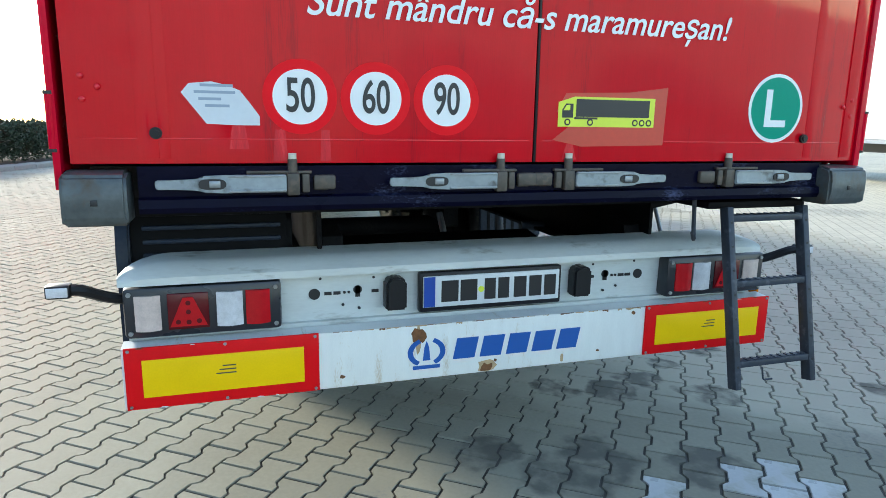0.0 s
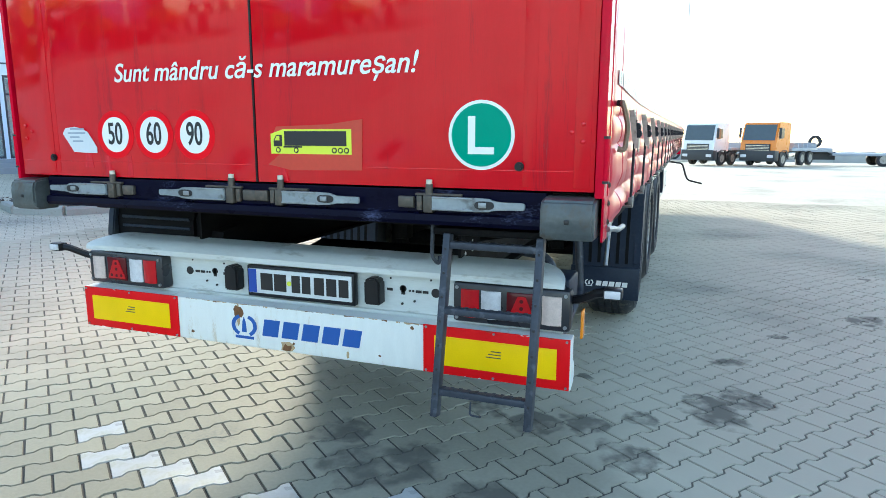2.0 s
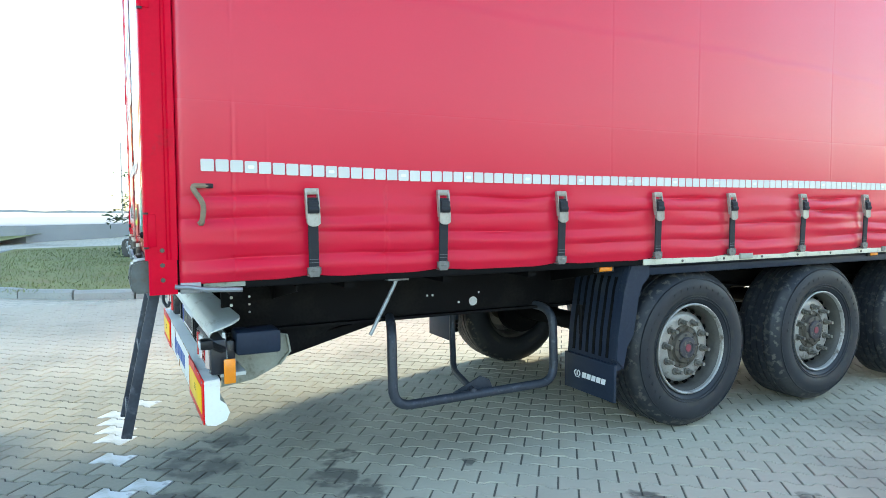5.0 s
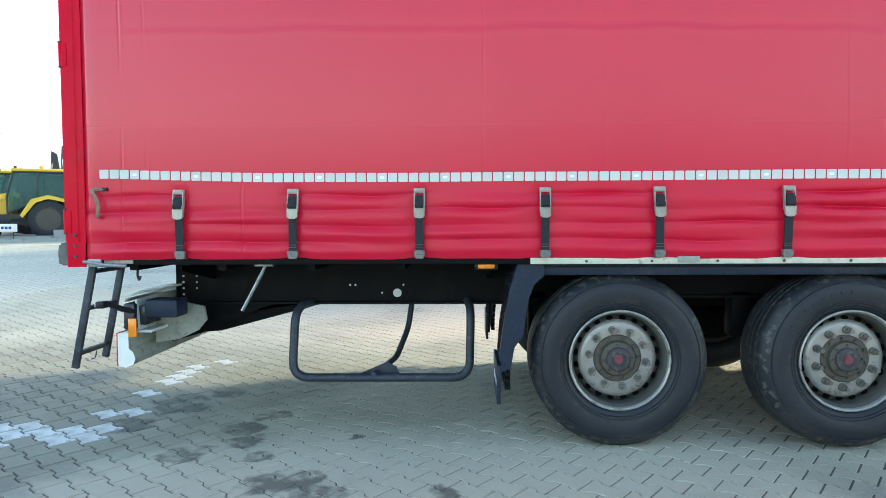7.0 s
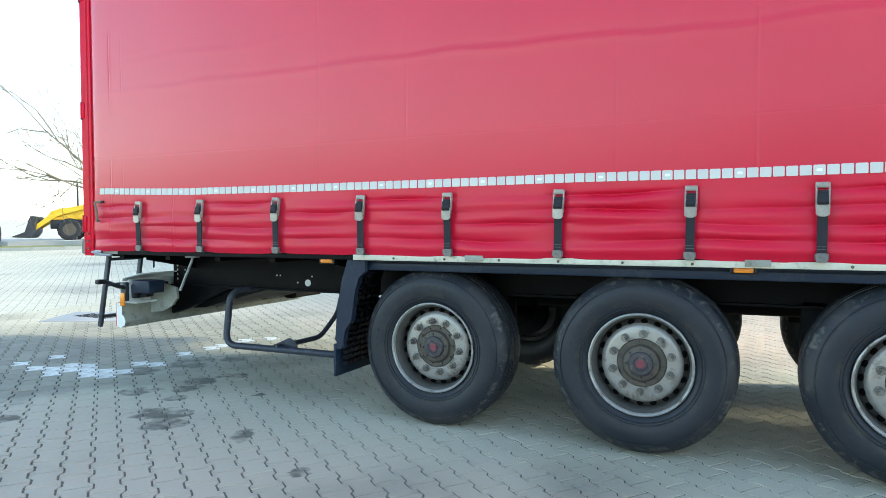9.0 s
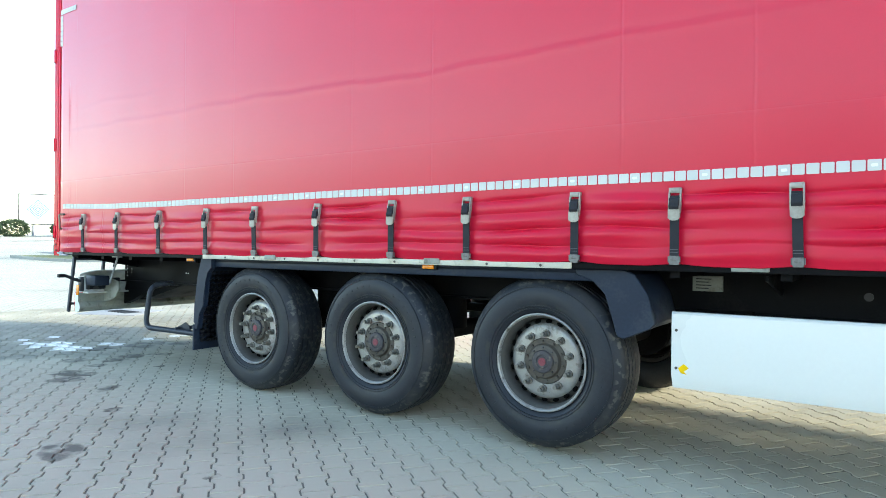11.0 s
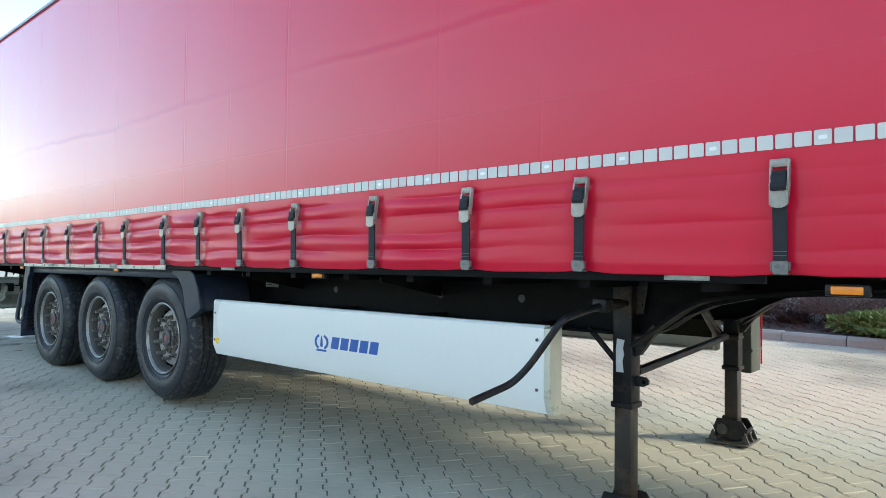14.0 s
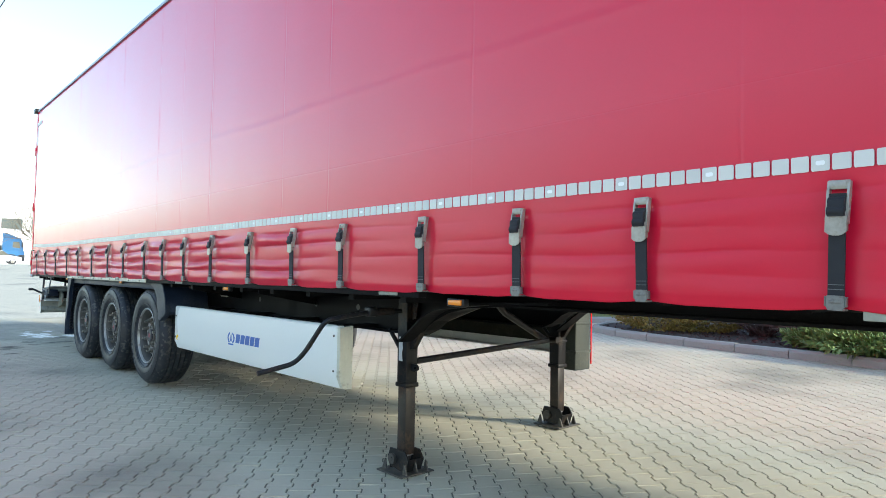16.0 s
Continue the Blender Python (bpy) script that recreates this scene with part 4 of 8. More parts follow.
# reflector panels
for y0, y1 in ((1.935, 2.508), (0.125, 0.705)):
    bm = bnew()
    box(bm, (0.208, y0, 0.509), (0.214, y1, 0.704), 0.001)
    pn = part("reflector_panel", bm, REFRED, trailer, "red and yellow rear marker plate")
    bm = bnew()
    box(bm, (0.2055, y0 + 0.048, 0.545), (0.2085, y1 - 0.048, 0.664), 0.001)
    part("yellow_field", bm, YELLOW, pn)
    bm = bnew()
    for k in range(3):
        box(bm, (0.2048, (y0 + y1) / 2 - 0.03, 0.60 + 0.012 * k), (0.2056, (y0 + y1) / 2 + 0.03 - 0.01 * k, 0.604 + 0.012 * k))
    part("print_bars", bm, HUB, pn)
    for yy, zz in ((y0 + 0.012, 0.518), (y1 - 0.012, 0.518), (y0 + 0.012, 0.695), (y1 - 0.012, 0.695), ((y0 + y1) / 2, 0.518), ((y0 + y1) / 2, 0.695)):
        bm = bnew()
        cyl(bm, (0.2050, yy, zz), (0.2085, yy, zz), 0.005, 10)
        part("rivet", bm, STEEL, pn)
    for k in range(7):
        a = y0 + (y1 - y0) * (k + hsh(k, y0)) / 7.5
        ln = 0.006 + 0.022 * hsh(k, y1, 2)
        zz = 0.509 if hsh(k, y0, 4) > 0.5 else 0.7005
        bm = bnew()
        prism(bm, [(a, zz), (a + ln, zz), (a + ln * 0.8, zz + 0.0035), (a + ln * 0.3, zz + 0.0028)], "x", 0.2068, 0.2082)
        part("paint_chip", bm, PAPER if k % 3 else RUST, pn)


def crown(bm, w, h, cx, cz, lo, hi):
    """A plain crown-like mark: a foot, two arcs and a spike."""
    box(bm, (cx - w * 0.36, lo, cz - h * 0.5), (cx + w * 0.36, hi, cz - h * 0.40))
    for s in (-1, 1):
        pts = []
        for r0, order in ((0.50, 1), (0.36, -1)):
            arc = [(cx + s * w * r0 * math.cos(a), cz - h * 0.02 + h * 0.42 * (r0 / 0.5) * math.sin(a)) for a in np.linspace(-1.05, 1.15, 9)]
            pts += arc[::order]
        prism(bm, pts, "y", lo, hi)
    prism(bm, [(cx - w * 0.10, cz - h * 0.26), (cx + w * 0.10, cz - h * 0.26), (cx + w * 0.06, cz + h * 0.12), (cx, cz + h * 0.30), (cx - w * 0.06, cz + h * 0.12)], "y", lo, hi)


def word_blocks(bm, x0, z0, w, h, lo, hi, n=5):
    """A line of slanted plain blocks of the size of the maker's letters."""
    for i in range(n):
        a = x0 + w * i / n
        b = a + w / n * 0.80
        k = h * 0.2
        prism(bm, [(a, z0), (b, z0), (b + k, z0 + h), (a + k, z0 + h)], "y", lo, hi)


def to_rear(bm, x):
    for v in bm.verts:
        v.co = (x + v.co.y, -v.co.x, v.co.z)


bm = bnew()
crown(bm, 0.135, 0.125, -1.57, 0.605, -0.0015, 0.001)
word_blocks(bm, -1.475, 0.567, 0.50, 0.075, -0.0015, 0.001)
to_rear(bm, 0.2145)
parts_of("mark_block", bm, BLUE, bumper, "blue maker's mark")
for yc, zc, r in ((1.603, 0.662, 0.030), (1.348, 0.520, 0.024), (1.315, 0.548, 0.006), (1.86, 0.545, 0.009), (0.90, 0.545, 0.006), (0.755, 0.68, 0.008), (1.10, 0.60, 0.004)):
    bm = bnew()
    pts = [(yc + r * (0.6 + 0.8 * hsh(k, yc)) * math.cos(k * 0.57), zc + r * (0.55 + 0.6 * hsh(k, zc)) * math.sin(k * 0.57)) for k in range(11)]
    pts = [(a, min(max(b, 0.512), 0.698)) for a, b in pts]
    prism(bm, pts, "x", 0.2138, 0.2152)
    part("rust_spot", bm, RUST, bumper, "brown rust spot")
for k in range(22):
    yc = 0.72 + k * 0.056 + 0.04 * (hsh(k, 3.1) - 0.5)
    wd, ht = 0.008 + 0.030 * hsh(k, 1.7) ** 2, 0.002 + 0.006 * hsh(k, 2.3) ** 2
    bm = bnew()
    pts = [(yc - wd, 0.7005)] + [(yc - wd + 2 * wd * q / 6, 0.7005 - ht * (0.3 + 0.9 * hsh(k, q, 1))) for q in range(7)] + [(yc + wd, 0.7005)]
    prism(bm, pts, "x", 0.2142, 0.2153)
    part("rust_edge", bm, RUST if k % 3 == 0 else RUSTRUN, bumper, "brown rust along the upper edge")
for yc, zc, wd, ln in ((1.345, 0.530, 0.035, 0.028), (1.60, 0.650, 0.012, 0.05), (1.05, 0.530, 0.006, 0.02)):
    bm = bnew()
    pts = [(yc + wd * (0.75 + 0.5 * hsh(q, yc)) * math.cos(q * 0.63), zc + ln * (0.7 + 0.6 * hsh(q, zc)) * math.sin(q * 0.63)) for q in range(10)]
    pts = [(a, min(max(b, 0.507), 0.698)) for a, b in pts]
    prism(bm, pts, "x", 0.2146, 0.2153)
    part("rust_stain", bm, RUSTRUN, bumper, "yellow-brown stain below rust")
# bumper arms to the chassis
for y in (0.62, 1.82):
    bm = bnew()
    prism(bm, [(0.31, 0.56), (0.31, 0.70), (0.42, 0.98), (0.55, 1.0), (0.62, 0.82), (1.05, 0.82), (0.92, 0.785), (0.52, 0.62)], "y", y, y + 0.07)
    part("bumper_arm", bm, BLACK, trailer, "black steel bumper arm")
    bm = bnew()
    yb = y - 0.24 if y < 1 else y + 0.24
    prism(bm, [(0.322, 0.60), (0.322, 0.86), (0.50, 0.86), (0.64, 0.83), (0.655, 0.745), (0.60, 0.68), (0.47, 0.62)], "y", yb, yb + 0.006)
    prism(bm, [(0.64, 0.83), (0.655, 0.745), (0.60, 0.68), (0.592, 0.684), (0.645, 0.747), (0.632, 0.826)], "y", yb - 0.018, yb)
    prism(bm, [(0.322, 0.86), (0.50, 0.86), (0.64, 0.83), (0.64, 0.824), (0.50, 0.853), (0.322, 0.853)], "y", yb - 0.018, yb)
    part("bumper_bracket", bm, DIRTYSHEET, trailer, "dirty pale bent sheet bracket")
bm = bnew()
prism(bm, [(0.31, 0.60), (0.31, 0.67), (0.62, 0.72), (1.3, 0.82), (1.3, 0.80), (0.62, 0.62)], "y", 0.7, 1.82)
part("bumper_stay", bm, BLACK, trailer)
for y0 in (0.16, 2.35):
    bm = bnew()
    box(bm, (0.36, y0, 0.79), (0.56, y0 + 0.16, 0.895), 0.012)
    part("junction_box", bm, BLUEPLASTIC, trailer, "dark plastic lamp housing")
# dark plastic box behind the far tail lamp
bm = bnew()
prism(bm, [(0.43, 0.60), (0.43, 1.04), (0.46, 1.09), (0.60, 1.09), (0.62, 1.05), (0.62, 0.62), (0.60, 0.57), (0.46, 0.57)], "y", 1.99, 2.52)
bmesh.ops.bevel(bm, geom=list(bm.edges), offset=0.02, segments=2, affect="EDGES")
sb = part("storage_box", bm, BLACK, trailer, "dark plastic storage box with moulded ribs")
for k in range(4):
    bm = bnew()
    box(bm, (0.422, 2.03, 0.93 + 0.045 * k), (0.433, 2.46, 0.945 + 0.045 * k), 0.004)
    part("rib", bm, BLUEPLASTIC, sb)
bm = bnew()
prism(bm, [(0.40, 0.585), (0.395, 0.95), (0.415, 1.06), (0.45, 1.10), (0.47, 1.10), (0.445, 1.05), (0.43, 0.95), (0.43, 0.585)], "y", 2.495, 2.537)
bmesh.ops.bevel(bm, geom=list(bm.edges), offset=0.006, segments=2, affect="EDGES")
part("edge_strip", bm, BLUEPLASTIC, sb)
# outline marker arms
for y, s in ((0.15, -1), (2.49, 1)):
    bm = bnew()
    tube(bm, rounded([(0.30, y, 0.83), (0.27, y + s * 0.06, 0.85), (0.22, y + s * 0.12, 0.89), (0.21, y + s * 0.17, 0.893)], 0.03), 0.017, 8)
    arm = part("marker_arm", bm, BLACKPLASTIC, trailer, "black rubber marker arm")
    bm = bnew()
    box(bm, (0.185, y + s * 0.135, 0.872), (0.235, y + s * 0.20, 0.912), 0.008)
    part("lamp_head", bm, BLACKPLASTIC, arm)
    bm = bnew()
    box(bm, (0.180, y + s * 0.14, 0.878), (0.187, y + s * 0.195, 0.906), 0.003)
    part("lens", bm, LENSCLEAR, arm)
bm = bnew()
box(bm, (0.295, 0.095, 0.685), (0.345, 0.105, 0.795), 0.004)
part("orange_reflector", bm, ORANGE, trailer, "orange side reflector")

# ---- ladder ----
bm = bnew()
box(bm, (0.05, 0.17, 1.092), (0.34, 0.60, 1.118), 0.006)
lad = part("ladder", bm, BLACK, trailer, "folding steel ladder hung under the sill")
LT, LB = Vector((0.035, 0, 1.10)), Vector((-0.095, 0, 0.475))
for y in (0.205, 0.535):
    bm = bnew()
    d = (LT - LB)
    rot = Matrix.Rotation(math.atan2(d.x, d.z), 3, "Y")
    c = (LT + LB) / 2
    box(bm, (c.x - 0.021, y - 0.013, c.z - d.length / 2), (c.x + 0.021, y + 0.013, c.z + d.length / 2), 0.004, rot)
    part("rail", bm, LADDER, lad)
    for k in range(7):
        p = LT.lerp(LB, (k + 0.6) / 7.6)
        bm = bnew()
        cyl(bm, (p.x - 0.0225, y, p.z), (p.x + 0.0225, y, p.z), 0.005, 8)
        part("rail_hole", bm, INK, lad)
for t in (0.06, 0.42, 0.86):
    p = LT.lerp(LB, t)
    bm = bnew()
    box(bm, (p.x - 0.017, 0.215, p.z - 0.012), (p.x + 0.017, 0.525, p.z + 0.012), 0.004)
    for k in range(10):
        box(bm, (p.x - 0.013, 0.235 + k * 0.03, p.z + 0.011), (p.x + 0.013, 0.247 + k * 0.03, p.z + 0.0145))
    part("rung", bm, LADDER, lad)
bm = bnew()
tube(bm, rounded([(-0.08, 0.41, 0.54), (-0.09, 0.41, 0.495), (-0.09, 0.37, 0.495)], 0.01), 0.0035, 6)
part("wire_loop", bm, LADDER, lad)
bm = bnew()
tube(bm, rounded([(0.10, 0.62, 1.12), (0.09, 0.62, 1.0), (0.11, 0.60, 0.97), (0.12, 0.60, 1.0)], 0.02), 0.008, 6)
part("hook_wire", bm, LADDER, trailer)

# ---- wheels, axles, mudguards ----
R = 0.513
AX = (3.165, 4.470, 5.778)
AZ = 0.548
tp = [(0.288, 0.075), (0.296, 0.040), (0.312, 0.026), (0.335, 0.014), (0.372, 0.005), (0.410, 0.003), (0.445, 0.012), (0.470, 0.026), (0.490, 0.044), (0.503, 0.060)]
tread = []
for k in range(5):
    a = 0.072 + k * 0.050
    rk = R - 0.004 * (abs(k - 2) / 2) ** 2
    tread += [(rk, a), (rk, a + 0.040), (rk - 0.011, a + 0.042), (rk - 0.011, a + 0.048)]
tread = tread[:-2]
tp2 = [(r, 0.385 - y) for r, y in tp[::-1]]
bm = bnew()
lathe(bm, tp + tread + tp2, 64, close=True)
tyre_me = mesh_of("tyre", bm, TYRE, 30)
bm = bnew()
for r, y in ((0.325, 0.016), (0.340, 0.011), (0.452, 0.013)):
    lathe(bm, [(r - 0.003, y + 0.004), (r - 0.001, y - 0.003), (r + 0.003, y - 0.003), (r + 0.005, y + 0.004)], 64, close=True)
for k in range(22):
    a = 2 * math.pi * k / 44 + 0.4
    if k in (9, 10):
        continue
    box(bm, (0.40 * math.cos(a) - 0.008, 0.0005, 0.40 * math.sin(a) - 0.008), (0.40 * math.cos(a) + 0.008, 0.006, 0.40 * math.sin(a) + 0.008), 0, Matrix.Rotation(-a, 3, "Y"))
ribs_me = mesh_of("sidewall_ribs", bm, TYRE, 30)
bm = bnew()
lathe(bm, [(0.289, 0.052), (0.294, 0.036), (0.2925, 0.027), (0.286, 0.024), (0.279, 0.030), (0.276, 0.046), (0.266, 0.060), (0.2625, 0.085), (0.258, 0.16), (0.258, 0.30), (0.285, 0.32), (0.289, 0.30)], 64, close=True)
# faces behind the lip get the steel with shade painted in
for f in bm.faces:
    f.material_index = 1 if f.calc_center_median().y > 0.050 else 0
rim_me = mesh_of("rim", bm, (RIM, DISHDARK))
bm = bnew()
lathe(bm, [(0.260, 0.158), (0.246, 0.145), (0.228, 0.116), (0.214, 0.104), (0.196, 0.100), (0.140, 0.100), (0.138, 0.115), (0.20, 0.118), (0.24, 0.155), (0.258, 0.168)], 64, close=True)
# outer ring of the disc likewise
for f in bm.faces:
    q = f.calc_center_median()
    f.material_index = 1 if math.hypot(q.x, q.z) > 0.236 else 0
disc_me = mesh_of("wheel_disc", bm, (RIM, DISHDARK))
bm = bnew()
bmesh.ops.create_uvsphere(bm, u_segments=8, v_segments=5, radius=1.0, matrix=Matrix.Diagonal((0.015, 0.013, 0.020, 1)))
vent_me = mesh_of("vent_hole", bm, HOLE)
bm = bnew()
lathe(bm, [(0.139, 0.118), (0.139, 0.104), (0.134, 0.098), (0.108, 0.096), (0.102, 0.088), (0.098, 0.076), (0.090, 0.072), (0.03, 0.071), (0.001, 0.071), (0.001, 0.118)], 40)
for k in range(10):
    a = 2 * math.pi * (k + 0.3) / 10
    cyl(bm, (0.119 * math.cos(a), 0.086, 0.119 * math.sin(a)), (0.119 * math.cos(a), 0.100, 0.119 * math.sin(a)), 0.009, 6)
hub_me = mesh_of("hub", bm, HUB)
bm = bnew()
lathe(bm, [(0.070, 0.076), (0.070, 0.062), (0.064, 0.056), (0.040, 0.054), (0.036, 0.058), (0.001, 0.058), (0.001, 0.076)], 32)
for k in range(8):
    a = 2 * math.pi * (k + 0.5) / 8
    cyl(bm, (0.083 * math.cos(a), 0.064, 0.083 * math.sin(a)), (0.083 * math.cos(a), 0.076, 0.083 * math.sin(a)), 0.006, 6)
cap_me = mesh_of("hub_cap", bm, HUBCAP)
bm = bnew()
cyl(bm, (0, 0.0555, 0), (0, 0.0585, 0), 0.024, 20)
box(bm, (-0.016, 0.054, -0.004), (0.016, 0.056, 0.004))
dot_me = mesh_of("paint_dot", bm, HUBRED)
bm = bnew()
cyl(bm, (0, 0.058, 0), (0, 0.098, 0), 0.017, 6)
cyl(bm, (0, 0.088, 0), (0, 0.102, 0), 0.024, 14)
cyl(bm, (0, 0.036, 0), (0, 0.062, 0), 0.012, 10)
nut_me = mesh_of("wheel_nut", bm, NUTMAT)
for side in (0, 1):
    for i, x in enumerate(AX):
        spin = hsh(i + 1, side) * 360
        base = Matrix.Translation((x, 0.085, AZ)) if side == 0 else Matrix.Translation((x, W - 0.085, AZ)) @ pose(0, 0, 0, 0, 0, 180)
        wheel = part("wheel", tyre_me, None, trailer, "worn black truck tyre on a dusty steel rim", base @ pose(0, 0, 0, 0, spin, 0))
        part("sidewall_ribs", ribs_me, None, wheel)
        part("rim", rim_me, None, wheel)
        part("wheel_disc", disc_me, None, wheel)
        for k in range(20):
            part("vent_hole", vent_me, None, wheel, "", pose(0, 0, 0, 0, 18 * k, 0) @ Matrix.Translation((0.237, 0.124, 0)))
        part("hub", hub_me, None, wheel, "rusty hub")
        part("hub_cap", cap_me, None, wheel)
        part("paint_dot", dot_me, None, wheel)
        for k in range(10):
            a = 2 * math.pi * k / 10
            part("wheel_nut", nut_me, None, wheel, "", Matrix.Translation((0.1675 * math.cos(a), 0, 0.1675 * math.sin(a))))
for x in AX:
    bm = bnew()
    cyl(bm, (x, 0.4, AZ), (x, W - 0.4, AZ), 0.073, 16)
    for y in (0.45, W - 0.45):
        cyl(bm, (x, y, AZ), (x, y + (0.10 if y < 1 else -0.10), AZ), 0.21, 24)
    part("axle", bm, BLACK, trailer)
    for y in (0.66, W - 0.66):
        bm = bnew()
        box(bm, (x - 0.42, y - 0.05, 0.62), (x + 0.12, y + 0.05, 0.70), 0.02)
        cyl(bm, (x + 0.25, y + 0.1, 0.62), (x + 0.25, y + 0.1, 0.86), 0.11, 18)
        box(bm, (x - 0.48, y - 0.06, 0.60), (x - 0.36, y + 0.06, 0.90), 0.01)
        part("air_spring", bm, BLACK, trailer)
for x in (3.9, 5.2):
    bm = bnew()
    cyl(bm, (x - 0.35, 1.26, 0.86), (x + 0.35, 1.26, 0.86), 0.14, 20)
    part("air_tank", bm, BLACK, trailer)
for y0, y1 in ((0.075, 0.50), (W - 0.50, W - 0.075)):
    bm = bnew()
    box(bm, (2.62, y0 if y0 < 1 else y1 - 0.03, 1.045), (6.14, y0 + 0.03 if y0 < 1 else y1, 1.118), 0.008)
    box(bm, (2.62, y0, 1.09), (6.14, y1, 1.10))
    part("mudguard_beam", bm, BLUEPLASTIC, trailer, "dark grey-blue plastic mudguard rail")
    bm = bnew()
    box(bm, (2.64, 0.006, 1.114), (6.02, 0.016, 1.150), 0.003) if y0 < 1 else box(bm, (2.72, y1 - 0.02, 1.121), (5.98, y1 + 0.012, 1.160), 0.003)
    rail = part("cream_rail", bm, CREAM, trailer, "dirty cream side rail with screws")
    if y0 < 1:
        for k in range(9):
            bm = bnew()
            cyl(bm, (2.95 + k * 0.36, 0.002, 1.130), (2.95 + k * 0.36, 0.008, 1.130), 0.008, 8)
            part("screw", bm, HUB, rail)
    # rear flap, ribbed above and plain below
    bm = bnew()
    prism(bm, [(2.72, 1.115), (2.575, 1.115), (2.53, 0.98), (2.49, 0.72), (2.475, 0.50), (2.51, 0.50), (2.53, 0.72), (2.57, 0.96), (2.615, 1.06), (2.72, 1.09)], "y", y0 - 0.03, y1)
    flap = part("mud_flap", bm, BLUEPLASTIC, trailer, "dark ribbed mud flap")
    bm = bnew()
    side = [(2.722, 1.117), (2.572, 1.117), (2.524, 0.96), (2.484, 0.72), (2.466, 0.56), (2.53, 0.50), (2.548, 0.64), (2.605, 0.70), (2.63, 0.92), (2.66, 1.0), (2.722, 1.04)]
    ya = y0 - 0.036 if y0 < 1 else y1 - 0.012
    prism(bm, side, "y", ya, ya + 0.05)
    bmesh.ops.bevel(bm, geom=list(bm.edges), offset=0.006, segments=2, affect="EDGES")
    part("side_return", bm, BLUEPLASTIC, flap)
    for k in range(16):
        zc = 0.40 + k * 0.04
        xc = 2.497 + max(0.0, zc - 0.5) * 0.11
        bm = bnew()
        for j in range(9):
            yb = y0 + 0.01 + j * (y1 - y0 - 0.02) / 9
            box(bm, (xc + 0.004, yb, zc - 0.012), (xc + 0.036, yb + (y1 - y0) / 9 * 0.72, zc + 0.012), 0, Matrix.Rotation(radians(22), 3, "X"))
        part("spray_fringe", bm, BLACKPLASTIC, flap)
    for k in range(6):
        bm = bnew()
        ya = y0 + 0.045 + k * 0.062
        prism(bm, [(2.545, 1.04), (2.525, 0.96), (2.487, 0.72), (2.475, 0.56), (2.487, 0.56), (2.499, 0.72), (2.537, 0.96), (2.557, 1.04)], "y", ya, ya + 0.022)
        part("rib", bm, BLACK, flap)
    bm = bnew()
    box(bm, (2.455, y0 - 0.035, 0.31), (2.475, y1 + 0.005, 0.535), 0.004)
    part("flap_sheet", bm, BLUEPLASTIC, flap)
    if y0 < 1:
        bm = bnew()
        crown(bm, 0.06, 0.055, -0.375, 0.42, -0.0012, 0.001)
        word_blocks(bm, -0.33, 0.40, 0.22, 0.034, -0.0012, 0.001)
        to_rear(bm, 2.4540)
        parts_of("mark_block", bm, WHITEVINYL, flap, "white maker's mark")
    # front cover
    bm = bnew()
    prism(bm, [(6.02, 1.115), (6.30, 1.115), (6.36, 1.09), (6.43, 0.98), (6.47, 0.83), (6.44, 0.80), (6.30, 0.735), (6.26, 0.75), (6.20, 0.98), (6.12, 1.06), (6.02, 1.08)], "y", y0 - 0.01, y0 + 0.05 if y0 < 1 else y1)
    prism(bm, [(6.30, 1.115), (6.36, 1.09), (6.43, 0.98), (6.47, 0.83), (6.44, 0.80), (6.41, 0.83), (6.38, 0.97), (6.33, 1.07)], "y", y0, y1)
    bmesh.ops.bevel(bm, geom=list(bm.edges), offset=0.006, segments=1, affect="EDGES")
    part("mudguard_front", bm, BLUEPLASTIC, trailer, "dark plastic mudguard end")
# slots and small plates under the curtain
for x in (3.45, 5.0):
    bm = bnew()
    box(bm, (x, -0.006, 1.122), (x + 0.12, 0.006, 1.157), 0.003)
    part("rail_plate", bm, DIRTYSHEET, trailer)
# side marker lamps
for x in (2.33, 4.93, 7.82, 10.58, 12.9):
    bm = bnew()
    box(bm, (x, 0.055, 1.08), (x + 0.13, 0.09, 1.120), 0.006)
    mk = part("side_marker", bm, BLACKPLASTIC, trailer, "orange side marker lamp")
    bm = bnew()
    box(bm, (x + 0.018, 0.048, 1.086), (x + 0.112, 0.06, 1.114), 0.005)
    part("lens", bm, ORANGE, mk)
bm = bnew()
box(bm, (6.53, 0.592, 0.985), (6.70, 0.599, 1.075), 0.002)
tag = part("type_plate", bm, DIRTYSHEET, trailer, "small weathered type plate")
bm = bnew()
for k in range(4):
    box(bm, (6.55, 0.589, 1.0 + 0.018 * k), (6.62 + 0.015 * (k % 2), 0.5925, 1.006 + 0.018 * k))
part("print_bars", bm, INK, tag)
# rods near the rear
bm = bnew()
tube(bm, [(1.12, 0.10, 1.115), (1.10, 0.10, 1.07), (0.975, 0.10, 0.84)], 0.010, 8)
box(bm, (1.06, 0.07, 1.10), (1.17, 0.12, 1.118), 0.004)
part("stay_rod", bm, STEEL, trailer)
bm = bnew()
cyl(bm, (2.415, 0.30, 0.68), (2.415, 0.30, 0.86), 0.010, 8)
cyl(bm, (2.415, 0.30, 0.80), (2.415, 0.30, 0.86), 0.016, 8)
part("hanging_rod", bm, BLACK, trailer)
# hoop guard
bm = bnew()
